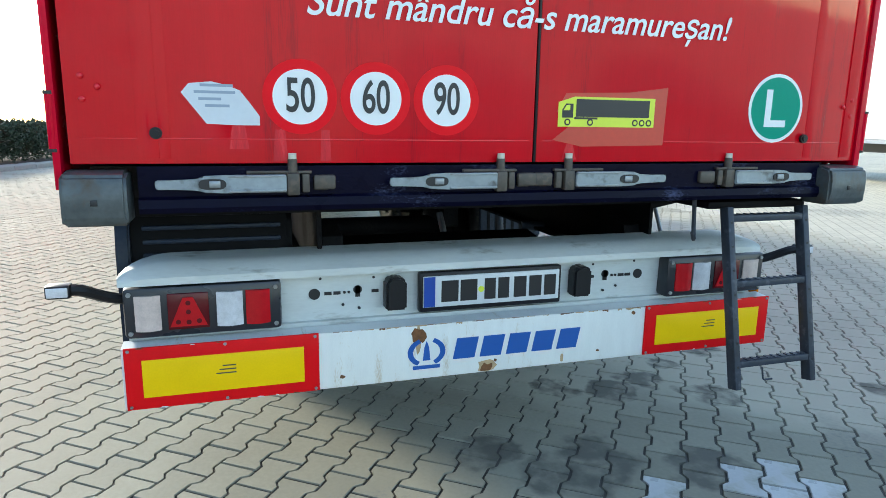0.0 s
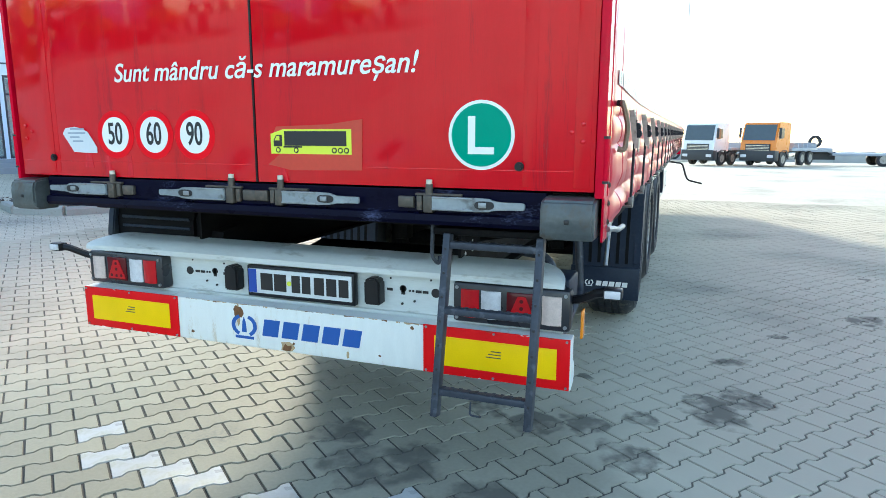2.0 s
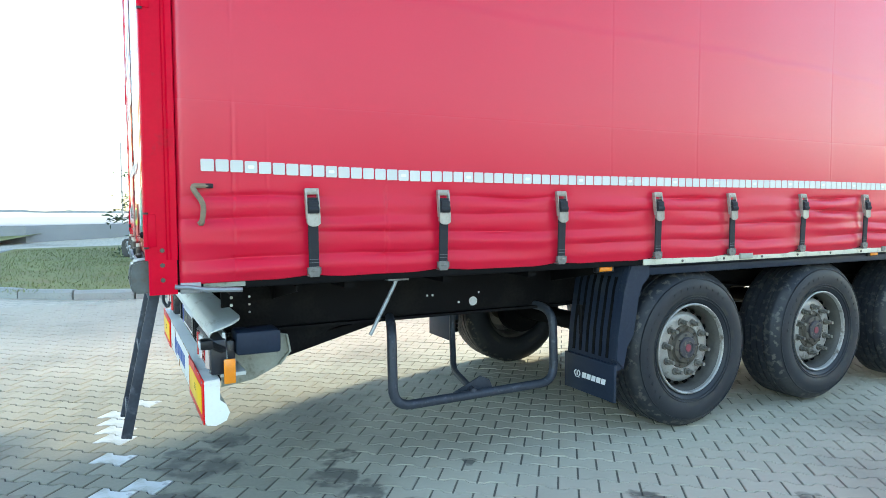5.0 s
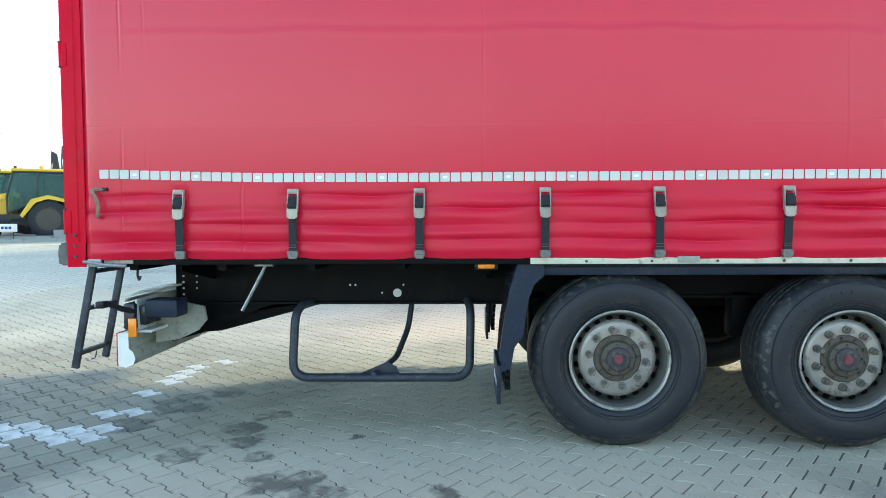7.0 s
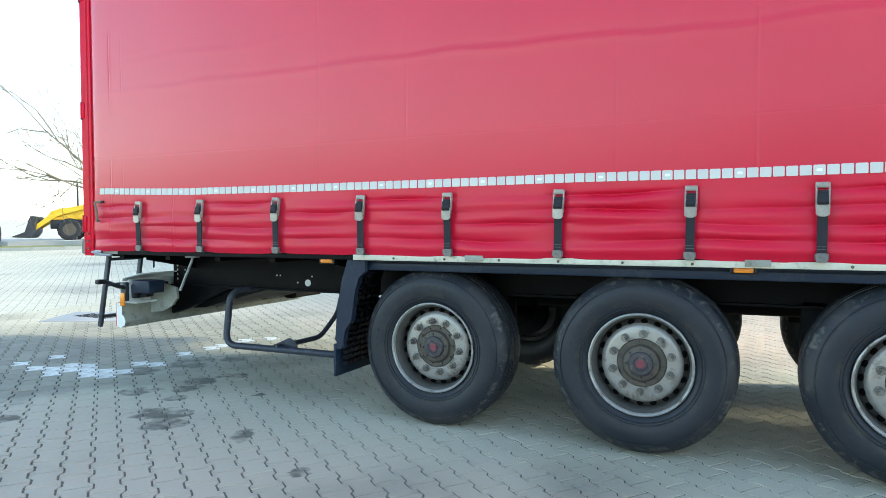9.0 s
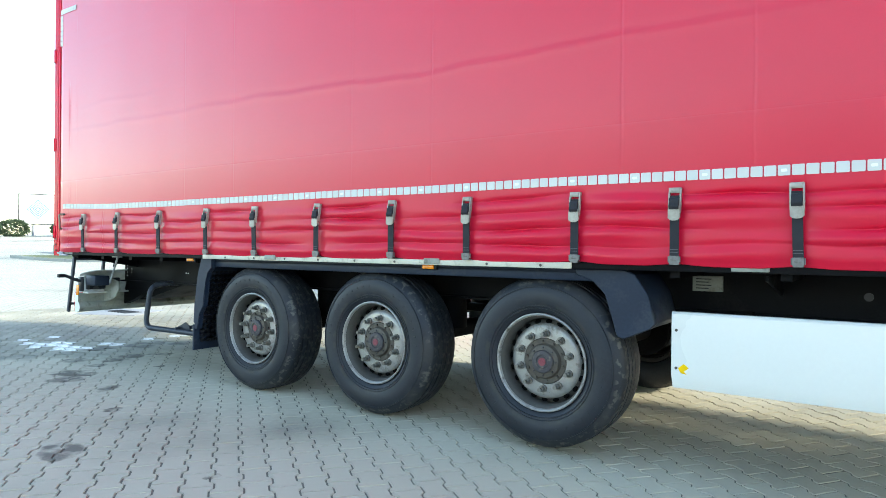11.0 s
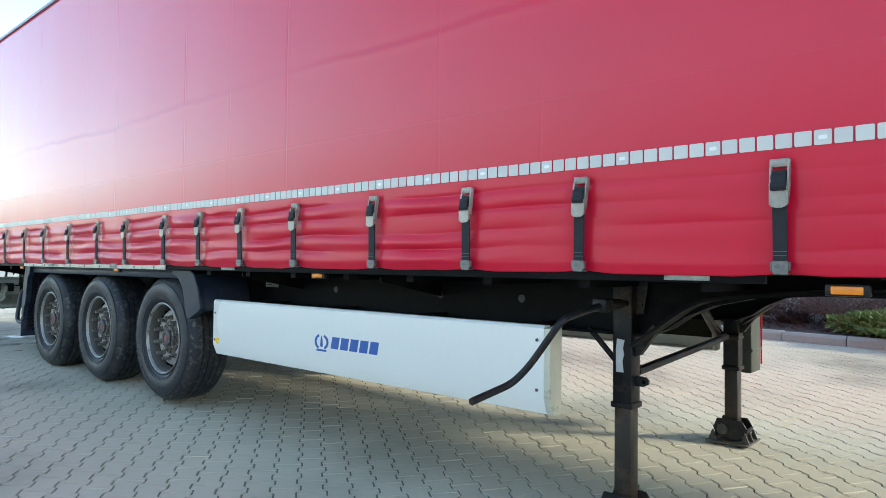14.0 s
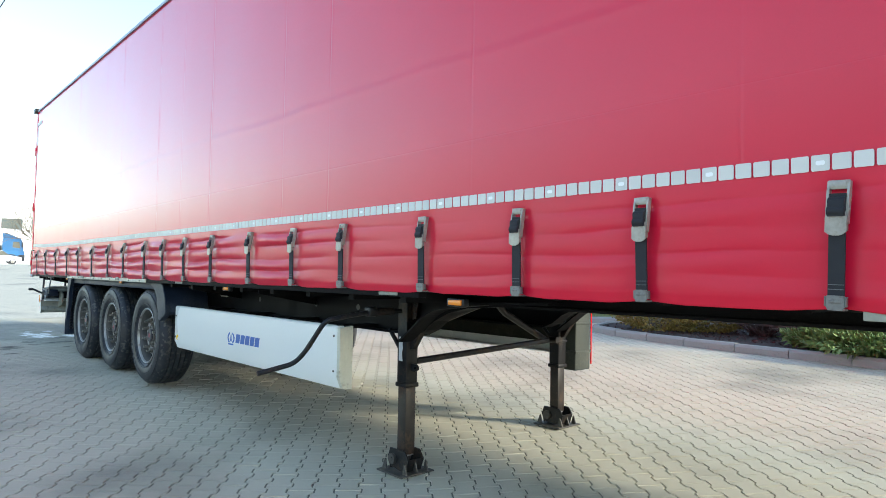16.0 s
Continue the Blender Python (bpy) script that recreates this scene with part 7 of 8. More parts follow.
box(bm, (-4.05, 0.3, FL - 0.1), (11.2, 8.7, FL - 0.002))
part("interior_floor", bm, STEPS, office)
bm = bnew()
box(bm, (-4.05, 0.3, 2.75), (11.2, 8.7, 2.95))
part("interior_ceiling", bm, WALLWHITE, office)
bm = bnew()
box(bm, (-4.36, -0.02, 2.92), (11.5, 0.0, 2.96))
part("wall_band", bm, FRAMEDARK, office)
for a, b in bays:
    w = part("entrance_window", (lambda q: (box(q, (a, 0.02, FL), (a + 0.05, 0.09, 2.62)), box(q, (b - 0.05, 0.02, FL), (b, 0.09, 2.62)), box(q, (a + 0.05, 0.02, FL), (b - 0.05, 0.09, FL + 0.06)), box(q, (a + 0.05, 0.02, 2.56), (b - 0.05, 0.09, 2.62)), box(q, (a + 0.05, 0.02, 2.08), (b - 0.05, 0.09, 2.13)))[-1])(bnew()), FRAMEDARK, office, "dark-framed glazed entrance bay")
    for z0, z1 in ((FL + 0.06, 2.08), (2.13, 2.56)):
        bm = bnew()
        box(bm, (a + 0.05, 0.05, z0), (b - 0.05, 0.058, z1))
        pane = part("pane", bm, GLASS, w)
        pane.visible_shadow = False
for x0, x1, z0, z1 in wins + wins2:
    bm = bnew()
    for q in ((x0, x0 + 0.05, z0, z1), (x1 - 0.05, x1, z0, z1), (x0 + 0.05, x1 - 0.05, z0, z0 + 0.05), (x0 + 0.05, x1 - 0.05, z1 - 0.05, z1)):
        box(bm, (q[0], -0.01, q[2]), (q[1], 0.10, q[3]))
    w = part("upper_window", bm, FRAMEDARK, office, "narrow dark-framed window with a white blind")
    bm = bnew()
    box(bm, (x0 + 0.05, 0.03, z0 + 0.05), (x1 - 0.05, 0.036, z1 - 0.05))
    pane = part("pane", bm, GLASS, w)
    pane.visible_shadow = False
    bm = bnew()
    box(bm, (x0 + 0.05, 0.16, z0 + 0.05), (x1 - 0.05, 0.165, z1 - 0.05))
    part("blind", bm, BLIND, w)
for k in range(3):
    bm = bnew()
    box(bm, (-2.6, -0.35 - 0.32 * (2 - k), -0.5), (11.5, -0.002 if k == 2 else -0.35 - 0.32 * (1 - k), FL * (k + 1) / 3 - 0.01), 0.008)
    part("step", bm, STEPS, office)
for x0, x1, z1 in ((-1.3, -0.75, 1.75), (0.3, 1.3, 1.9), (2.9, 3.5, 1.6)):
    bm = bnew()
    box(bm, (x0, 1.4, FL), (x1, 1.46, z1), 0.01)
    part("display_panel", bm, BLIND, office)
bm = bnew()
cyl(bm, (-2.55, -0.05, 0.0), (-2.55, -0.05, 1.75), 0.05, 10)
part("downpipe", bm, FRAMEDARK, office)
bm = bnew()
bmesh.ops.create_uvsphere(bm, u_segments=12, v_segments=8, radius=0.09, matrix=Matrix.Translation((1.2, -0.05, 2.75)))
part("entrance_lamp", bm, BLIND, office)
bm = bnew()
lathe(bm, [(0.22, 0.0), (0.26, 0.45), (0.27, 0.55), (0.24, 0.55), (0.02, 0.5)], 16)
me = mesh_of("litter_bin", bm, WALLBLUE)
me.transform(pose(0, 0, 0, 90, 0, 0))
tagged(part("litter_bin", me, None, None, "round blue-grey litter bin by the entrance", Matrix.Translation((5.6, 17.6, gz(5.6, 17.6)))), category="bin")

# ---- vehicles and machinery ----
PAINTWHITE = mat("white_vehicle_paint", (0.74, 0.76, 0.78), 0.3, var=0.04, bump=0, coat=0.4)
PAINTORANGE = mat("orange_vehicle_paint", (0.78, 0.22, 0.01), 0.3, var=0.06, bump=0, coat=0.4)
PAINTRED = mat("red_vehicle_paint", (0.48, 0.012, 0.03), 0.3, var=0.06, bump=0, coat=0.4)
BLADEBLUE = mat("dark_blue_blade_paint", (0.012, 0.045, 0.15), 0.4, var=0.15, bump=0.02)
PAINTBLUE = mat("blue_vehicle_paint", (0.02, 0.17, 0.42), 0.35, var=0.1, bump=0, coat=0.3)
CONTBLUE = mat("blue_container_paint", (0.03, 0.26, 0.60), 0.45, var=0.12, scale=1, bump=0.02)
MACHYELLOW = mat("machine_yellow", (0.80, 0.50, 0.02), 0.4, var=0.08, bump=0.01, coat=0.2)
MACHDARK = mat("machine_dark_grey", (0.03, 0.034, 0.04), 0.5, var=0.2, bump=0.02)
GLASSDARK = mat("tinted_cab_glass", (0.05, 0.07, 0.08), 0.06, var=0.1, bump=0, spec=0.8)
CABGLASS = bpy.data.materials.new("cab_glass")
CABGLASS.use_nodes = True
gb = CABGLASS.node_tree.nodes["Principled BSDF"]
gb.inputs["Base Color"].default_value = (0.16, 0.34, 0.34, 1)
gb.inputs["Roughness"].default_value = 0.03
gb.inputs["Transmission Weight"].default_value = 0.85
gb.inputs["IOR"].default_value = 1.2
CHROME = mat("polished_steel", (0.6, 0.6, 0.6), 0.2, metal=0.9, var=0.05, bump=0)
STRIPE = mat("grey_livery", (0.35, 0.38, 0.42), 0.4, var=0.05, bump=0)


def wheel_mesh(r, w, hub=RIM, name="wheel"):
    bm = bnew()
    lathe(bm, [(r * 0.58, 0.02), (r * 0.72, 0.0), (r * 0.93, 0.015), (r, 0.05), (r, w - 0.05), (r * 0.93, w - 0.015), (r * 0.7, w), (r * 0.58, w - 0.02)], 28, close=True)
    tyre = mesh_of("tyre", bm, TYRE)
    bm = bnew()
    lathe(bm, [(r * 0.58, 0.02), (r * 0.5, 0.06), (r * 0.42, 0.10), (r * 0.22, 0.09), (r * 0.2, 0.03), (r * 0.02, 0.02), (r * 0.02, w * 0.6), (r * 0.58, w * 0.6)], 24)
    return tyre, mesh_of("rim", bm, hub)


def lug_mesh(r, w, n=18):
    """Slanted tread lugs round a machine tyre."""
    bm = bnew()
    for k in range(n):
        for s in (0, 1):
            a = 2 * math.pi * (k + 0.5 * s) / n
            rot = Matrix.Rotation(-a, 3, "Y") @ Matrix.Rotation(radians(35 if s else -35), 3, "X")
            c = Vector((r * math.cos(a), w * (0.28 if s == 0 else 0.72), r * math.sin(a)))
            box(bm, (c.x - 0.035, c.y - w * 0.26, c.z - 0.03), (c.x + 0.035, c.y + w * 0.26, c.z + 0.03), 0, rot)
    return mesh_of("tread_lugs", bm, TYRE)


def put_wheels(parent, meshes, places, w):
    """Wheels at (x, y, z, side): side 1 shows its face to -y, side -1 to +y."""
    for x, y, z, s in places:
        m = Matrix.Translation((x, y, z)) @ (Matrix() if s > 0 else pose(0, 0, 0, 0, 0, 180))
        wh = part("wheel", meshes[0], None, parent, "", m)
        part("rim", meshes[1], None, wh)
        if len(meshes) > 2:
            part("tread", meshes[2], None, wh)


TRUCKWHEEL = wheel_mesh(0.50, 0.30)


def cab_truck(name, label, paint, m, axles=3, body="none", bodymat=None, spoiler=False):
    """A cab-over truck facing +x, from its front bumper at x = 0 back to -x; centred on y."""
    t = thing(name, label, "truck", "parked trucks", m)
    bm = bnew()
    prism(bm, [(-0.05, 1.0), (-0.12, 1.75), (-0.38, 2.95), (-0.6, 3.02), (-2.1, 3.02), (-2.2, 2.9), (-2.2, 0.95), (-0.05, 0.95)], "y", -1.22, 1.22)
    bmesh.ops.bevel(bm, geom=list(bm.edges), offset=0.07, segments=2, affect="EDGES")
    part("cab", bm, paint, t)
    bm = bnew()
    prism(bm, [(-0.100, 1.80), (-0.330, 2.86), (-0.39, 2.86), (-0.16, 1.80)], "y", -1.08, 1.08)
    part("windscreen", bm, GLASSDARK, t)
    for s in (-1, 1):
        bm = bnew()
        prism(bm, [(-0.42, 1.85), (-0.55, 2.6), (-1.15, 2.6), (-1.2, 1.95)], "y", min(s * 1.215, s * 1.225), max(s * 1.215, s * 1.225))
        part("side_window", bm, GLASSDARK, t)
        bm = bnew()
        box(bm, (-0.30, min(s * 1.3, s * 1.45), 1.95), (-0.18, max(s * 1.3, s * 1.45), 2.65), 0.03)
        cyl(bm, (-0.3, s * 1.2, 2.6), (-0.25, s * 1.35, 2.6), 0.02, 6)
        part("mirror", bm, MACHDARK, t)
        bm = bnew()
        box(bm, (0.02, min(s * 0.72, s * 1.12), 0.62), (0.06, max(s * 0.72, s * 1.12), 0.82), 0.02)
        part("headlight", bm, LENSCLEAR, t)
    bm = bnew()
    box(bm, (-0.6, -1.225, 0.38), (0.03, 1.225, 1.12), 0.05)
    part("bumper", bm, MACHDARK, t)
    bm = bnew()
    box(bm, (-0.08, -0.85, 1.05), (0.0, 0.85, 1.55), 0.03)
    gr = part("grille", bm, MACHDARK, t)
    for k in range(4):
        bm = bnew()
        box(bm, (0.0, -0.8, 1.12 + 0.1 * k), (0.012, 0.8, 1.15 + 0.1 * k))
        part("grille_bar", bm, CHROME, gr)
    if spoiler:
        bm = bnew()
        box(bm, (-3.3, 1.20, 1.25), (-1.35, 1.30, 2.25), 0.03)
        part("side_fairing", bm, PAINTWHITE, t, "white side fairing")
        bm = bnew()
        prism(bm, [(-0.75, 3.02), (-0.95, 3.25), (-1.5, 3.5), (-2.15, 3.6), (-2.2, 3.58), (-2.2, 3.02)], "y", -1.15, 1.15)
        bmesh.ops.bevel(bm, geom=list(bm.edges), offset=0.08, segments=2, affect="EDGES")
        part("roof_spoiler", bm, paint, t)
    back = -2.4 - 1.4 * axles
    bm = bnew()
    for y in (-0.42, 0.36):
        box(bm, (back, y, 0.72), (-0.5, y + 0.08, 0.98))
    part("chassis", bm, MACHDARK, t)
    ax = [-1.35] + ([-2.9] if axles > 3 else []) + [back + 0.8 + 1.35 * k for k in range(2 if axles > 2 else 1)]
    put_wheels(t, TRUCKWHEEL, [(x, s * 1.22, 0.5, -s) for x in ax for s in (-1, 1)], 0.3)
    for s in (-1, 1):
        bm = bnew()
        box(bm, (-3.4 - (1.3 if axles > 3 else 0), min(s * 0.5, s * 1.15), 0.45), (-2.35 - (1.3 if axles > 3 else 0), max(s * 0.5, s * 1.15), 0.95), 0.06)
        part("fuel_tank", bm, CHROME, t)
        bm = bnew()
        prism(bm, [(-0.72, 0.62), (-0.80, 0.95), (-1.05, 1.12), (-1.65, 1.12), (-1.9, 0.95), (-1.98, 0.62), (-1.9, 0.62), (-1.6, 1.05), (-1.1, 1.05), (-0.85, 0.62)], "y", min(s * 0.9, s * 1.24), max(s * 0.9, s * 1.24))
        part("wheel_arch", bm, MACHDARK, t)
    if body == "box":
        bm = bnew()
        box(bm, (back - 0.2, -1.25, 1.05), (-2.5, 1.25, 3.6), 0.03)
        part("cargo_box", bm, bodymat, t)
    elif body == "tipper":
        bm = bnew()
        box(bm, (back - 0.2, -1.25, 1.05), (-2.5, 1.25, 1.25), 0.02)
        for k in range(6):
            box(bm, (back + 0.1 + k * 0.75, -1.27, 1.2), (back + 0.18 + k * 0.75, 1.27, 1.6))
        part("platform", bm, bodymat, t)
    else:
        bm = bnew()
        box(bm, (back + 0.6, -0.5, 0.98), (back + 1.6, 0.5, 1.12), 0.04)
        part("fifth_wheel", bm, MACHDARK, t)
        bm = bnew()
        box(bm, (-3.5 if spoiler else -2.75, -1.2, 1.2), (-2.3, 1.2, 2.85), 0.05)
        part("cab_fairing", bm, PAINTWHITE, t)
    return t


def box_trailer(name, label, paint, m, length=13.6, marks=()):
    """A box semi-trailer along x, its front at x = 0."""
    t = thing(name, label, "trailer", "parked trailers", m)
    bm = bnew()
    box(bm, (-length, -1.27, 1.15), (0, 1.27, 3.95), 0.03)
    part("body", bm, paint, t)
    bm = bnew()
    for y in (-0.5, 0.4):
        box(bm, (-length + 0.3, y, 0.8), (-0.6, y + 0.1, 1.15))
    part("chassis", bm, MACHDARK, t)
    bm = bnew()
    for s in (-1, 1):
        box(bm, (-length, min(s * 1.24, s * 1.275), 1.05), (0, max(s * 1.24, s * 1.275), 1.15))
    part("lower_rail", bm, STRIPE, t)
    for y in (-0.75, 0.75):
        bm = bnew()
        box(bm, (-2.6, y - 0.07, 0.1), (-2.46, y + 0.07, 1.0), 0.01)
        box(bm, (-2.68, y - 0.14, 0.0), (-2.38, y + 0.14, 0.10), 0.01)
        part("landing_leg", bm, MACHDARK, t)
    put_wheels(t, TRUCKWHEEL, [(-length + 2.4 + 1.31 * k, s * 1.25, 0.5, -s) for k in range(3) for s in (-1, 1)], 0.3)
    for (x0, x1, z0, z1, s, mt) in marks:
        bm = bnew()
        box(bm, (x0, s * 1.271 - 0.004, z0), (x1, s * 1.271 + 0.004, z1), 0.002)
        part("livery_shape", bm, mt, t)
    return t


def flatbed(name, label, m, length=12.0):
    t = thing(name, label, "trailer", "parked trailers", m)
    bm = bnew()
    box(bm, (-length, -1.25, 0.78), (-3.2, 1.25, 0.98), 0.02)
    box(bm, (-3.2, -1.25, 1.05), (0, 1.25, 1.35), 0.02)
    prism(bm, [(-3.4, 0.78), (-3.0, 1.05), (-3.0, 1.3), (-3.4, 0.98)], "y", -0.9, 0.9)
    part("deck", bm, STRIPE, t)
    bm = bnew()
    box(bm, (-0.1, -1.25, 1.35), (0.0, 1.25, 1.9), 0.02)
    part("headboard", bm, MACHDARK, t)
    bm = bnew()
    box(bm, (-3.6, -0.5, 0.45), (-0.4, 0.5, 1.05), 0.02)
    part("chassis", bm, MACHDARK, t)
    put_wheels(t, TRUCKWHEEL, [(-length + 1.2 + 1.3 * k, s * 1.24, 0.5, -s) for k in range(3) for s in (-1, 1)], 0.3)
    bm = bnew()
    lathe(bm, [(0.26, 0.0), (0.48, 0.0), (0.48, 0.28), (0.26, 0.28)], 24, (-2.2, -0.15, 1.83), True)
    part("spare_wheel", bm, TYRE, t)
    bm = bnew()
    box(bm, (-1.2, -0.5, 0.0), (-1.05, 0.5, 0.5), 0.01)
    part("landing_leg", bm, MACHDARK, t)
    return t


def excavator(name, label, m, boom=True):
    """A wheeled excavator facing +x."""
    t = thing(name, label, "excavator", "machines on the stand", m)
    bm = bnew()
    box(bm, (-1.9, -0.55, 0.55), (1.9, 0.55, 0.98), 0.05)
    box(bm, (-2.35, -1.2, 0.35), (-2.2, 1.2, 0.85), 0.03)
    box(bm, (-2.25, -0.4, 0.5), (-1.8, 0.4, 0.75), 0.03)
    cyl(bm, (0, 0, 0.95), (0, 0, 1.2), 0.6, 24)
    part("undercarriage", bm, MACHDARK, t)
    bm = bnew()
    box(bm, (-2.42, -1.22, 0.15), (-2.34, 1.22, 0.6), 0.02)
    part("dozer_blade", bm, BLADEBLUE, t)
    put_wheels(t, (*wheel_mesh(0.56, 0.5, HUB), lug_mesh(0.56, 0.5)), [(x, s * 1.25, 0.56, -s) for x in (-1.35, 1.35) for s in (-1, 1)], 0.5)
    bm = bnew()
    prism(bm, [(-2.3, 1.25), (-2.45, 1.5), (-2.45, 1.95), (-2.2, 2.1), (0.9, 2.1), (0.9, 1.2)], "y", -1.22, 1.22)
    bmesh.ops.bevel(bm, geom=list(bm.edges), offset=0.08, segments=2, affect="EDGES")
    up = part("upper_body", bm, MACHDARK, t)
    bm = bnew()
    prism(bm, [(-2.2, 2.0), (-2.25, 2.45), (-1.9, 2.55), (0.0, 2.35), (0.0, 1.6), (-1.2, 1.6)], "y", -1.235, 1.235)
    bmesh.ops.bevel(bm, geom=list(bm.edges), offset=0.06, segments=2, affect="EDGES")
    part("engine_cover", bm, MACHYELLOW, t)
    bm = bnew()
    box(bm, (-2.465, -0.7, 1.62), (-2.44, 0.7, 1.85), 0.004)
    part("name_bars", bm, WHITEVINYL, t)
    for s in (-0.95, 0.95):
        bm = bnew()
        box(bm, (-2.47, s - 0.16, 1.38), (-2.44, s + 0.16, 1.48), 0.01)
        part("rear_light", bm, LENSRED, t)
    bm = bnew()
    prism(bm, [(-0.5, 2.1), (-0.5, 3.1), (0.75, 3.1), (1.1, 2.4), (1.05, 1.3), (-0.5, 1.3)], "y", 0.15, 1.15)
    bmesh.ops.bevel(bm, geom=list(bm.edges), offset=0.08, segments=2, affect="EDGES")
    cab = part("cab", bm, MACHDARK, t)
    for y in (0.145, 1.155):
        bm = bnew()
        prism(bm, [(-0.35, 2.1), (-0.35, 2.95), (0.65, 2.95), (0.95, 2.35), (0.9, 1.7), (0.2, 1.7), (0.2, 2.1)], "y", y - 0.006, y + 0.006)
        part("cab_glass", bm, GLASSDARK, cab)
    if boom:
        reach = Matrix.Translation((-0.75, 0, 0))
        bm = bnew()
        prism(bm, [(0.1, 1.7), (-0.55, 3.2), (-0.5, 4.1), (-0.1, 4.4), (0.5, 4.4), (2.6, 3.9), (2.7, 3.5), (2.3, 3.45), (0.6, 3.85), (0.3, 3.6), (0.7, 1.7)], "y", -0.42, 0.02)
        bmesh.ops.bevel(bm, geom=list(bm.edges), offset=0.04, segments=1, affect="EDGES")
        b = part("boom", bm, MACHYELLOW, t, "", reach)
        bm = bnew()
        for k in range(6):
            box(bm, (0.8 + k * 0.2, -0.424, 4.06 - 0.05 * k), (0.94 + k * 0.2, -0.420, 4.22 - 0.05 * k))
        part("name_bars", bm, MACHDARK, b)
        bm = bnew()
        prism(bm, [(2.2, 3.95), (2.7, 4.1), (2.85, 3.6), (2.40, 1.15), (2.10, 1.15), (2.25, 3.3)], "y", -0.36, -0.04)
        bmesh.ops.bevel(bm, geom=list(bm.edges), offset=0.04, segments=1, affect="EDGES")
        part("stick", bm, MACHYELLOW, t, "", reach)
        for p, q, r in (((0.75, -0.48, 1.7), (0.1, -0.48, 3.4), 0.09), ((0.3, -0.2, 4.55), (2.4, -0.2, 4.15), 0.09), ((2.8, -0.2, 3.3), (2.5, -0.2, 1.6), 0.08)):
            bm = bnew()
            cyl(bm, p, tuple(a + (b_ - a) * 0.6 for a, b_ in zip(p, q)), r, 12)
            cyl(bm, p, q, r * 0.5, 10)
            part("hydraulic_cylinder", bm, MACHYELLOW, t, "", reach)
        for off in (0.0, 0.12):
            bm = bnew()
            tube(bm, rounded([(-0.2, -0.5 - off * 0.3, 2.8), (-0.3, -0.55, 4.4 + off), (0.6, -0.5, 4.7), (1.3, -0.45, 4.3)], 0.3, 6), 0.022, 6)
            tube(bm, rounded([(2.2, -0.4, 4.0), (2.95, -0.45, 4.2 + off), (3.1, -0.4, 3.3), (2.6, -0.3, 2.6)], 0.3, 6), 0.022, 6)
            part("hose", bm, MACHDARK, t, "", reach)
        bm = bnew()
        prism(bm, [(1.65, 1.15), (2.0, 1.3), (2.6, 1.25), (3.0, 0.9), (2.95, 0.35), (2.6, 0.1), (2.1, 0.03), (1.8, 0.2), (2.4, 0.35), (2.6, 0.7), (2.4, 1.0)], "y", -0.8, 0.4)
        part("bucket", bm, MACHDARK, t, "", reach)
    return t


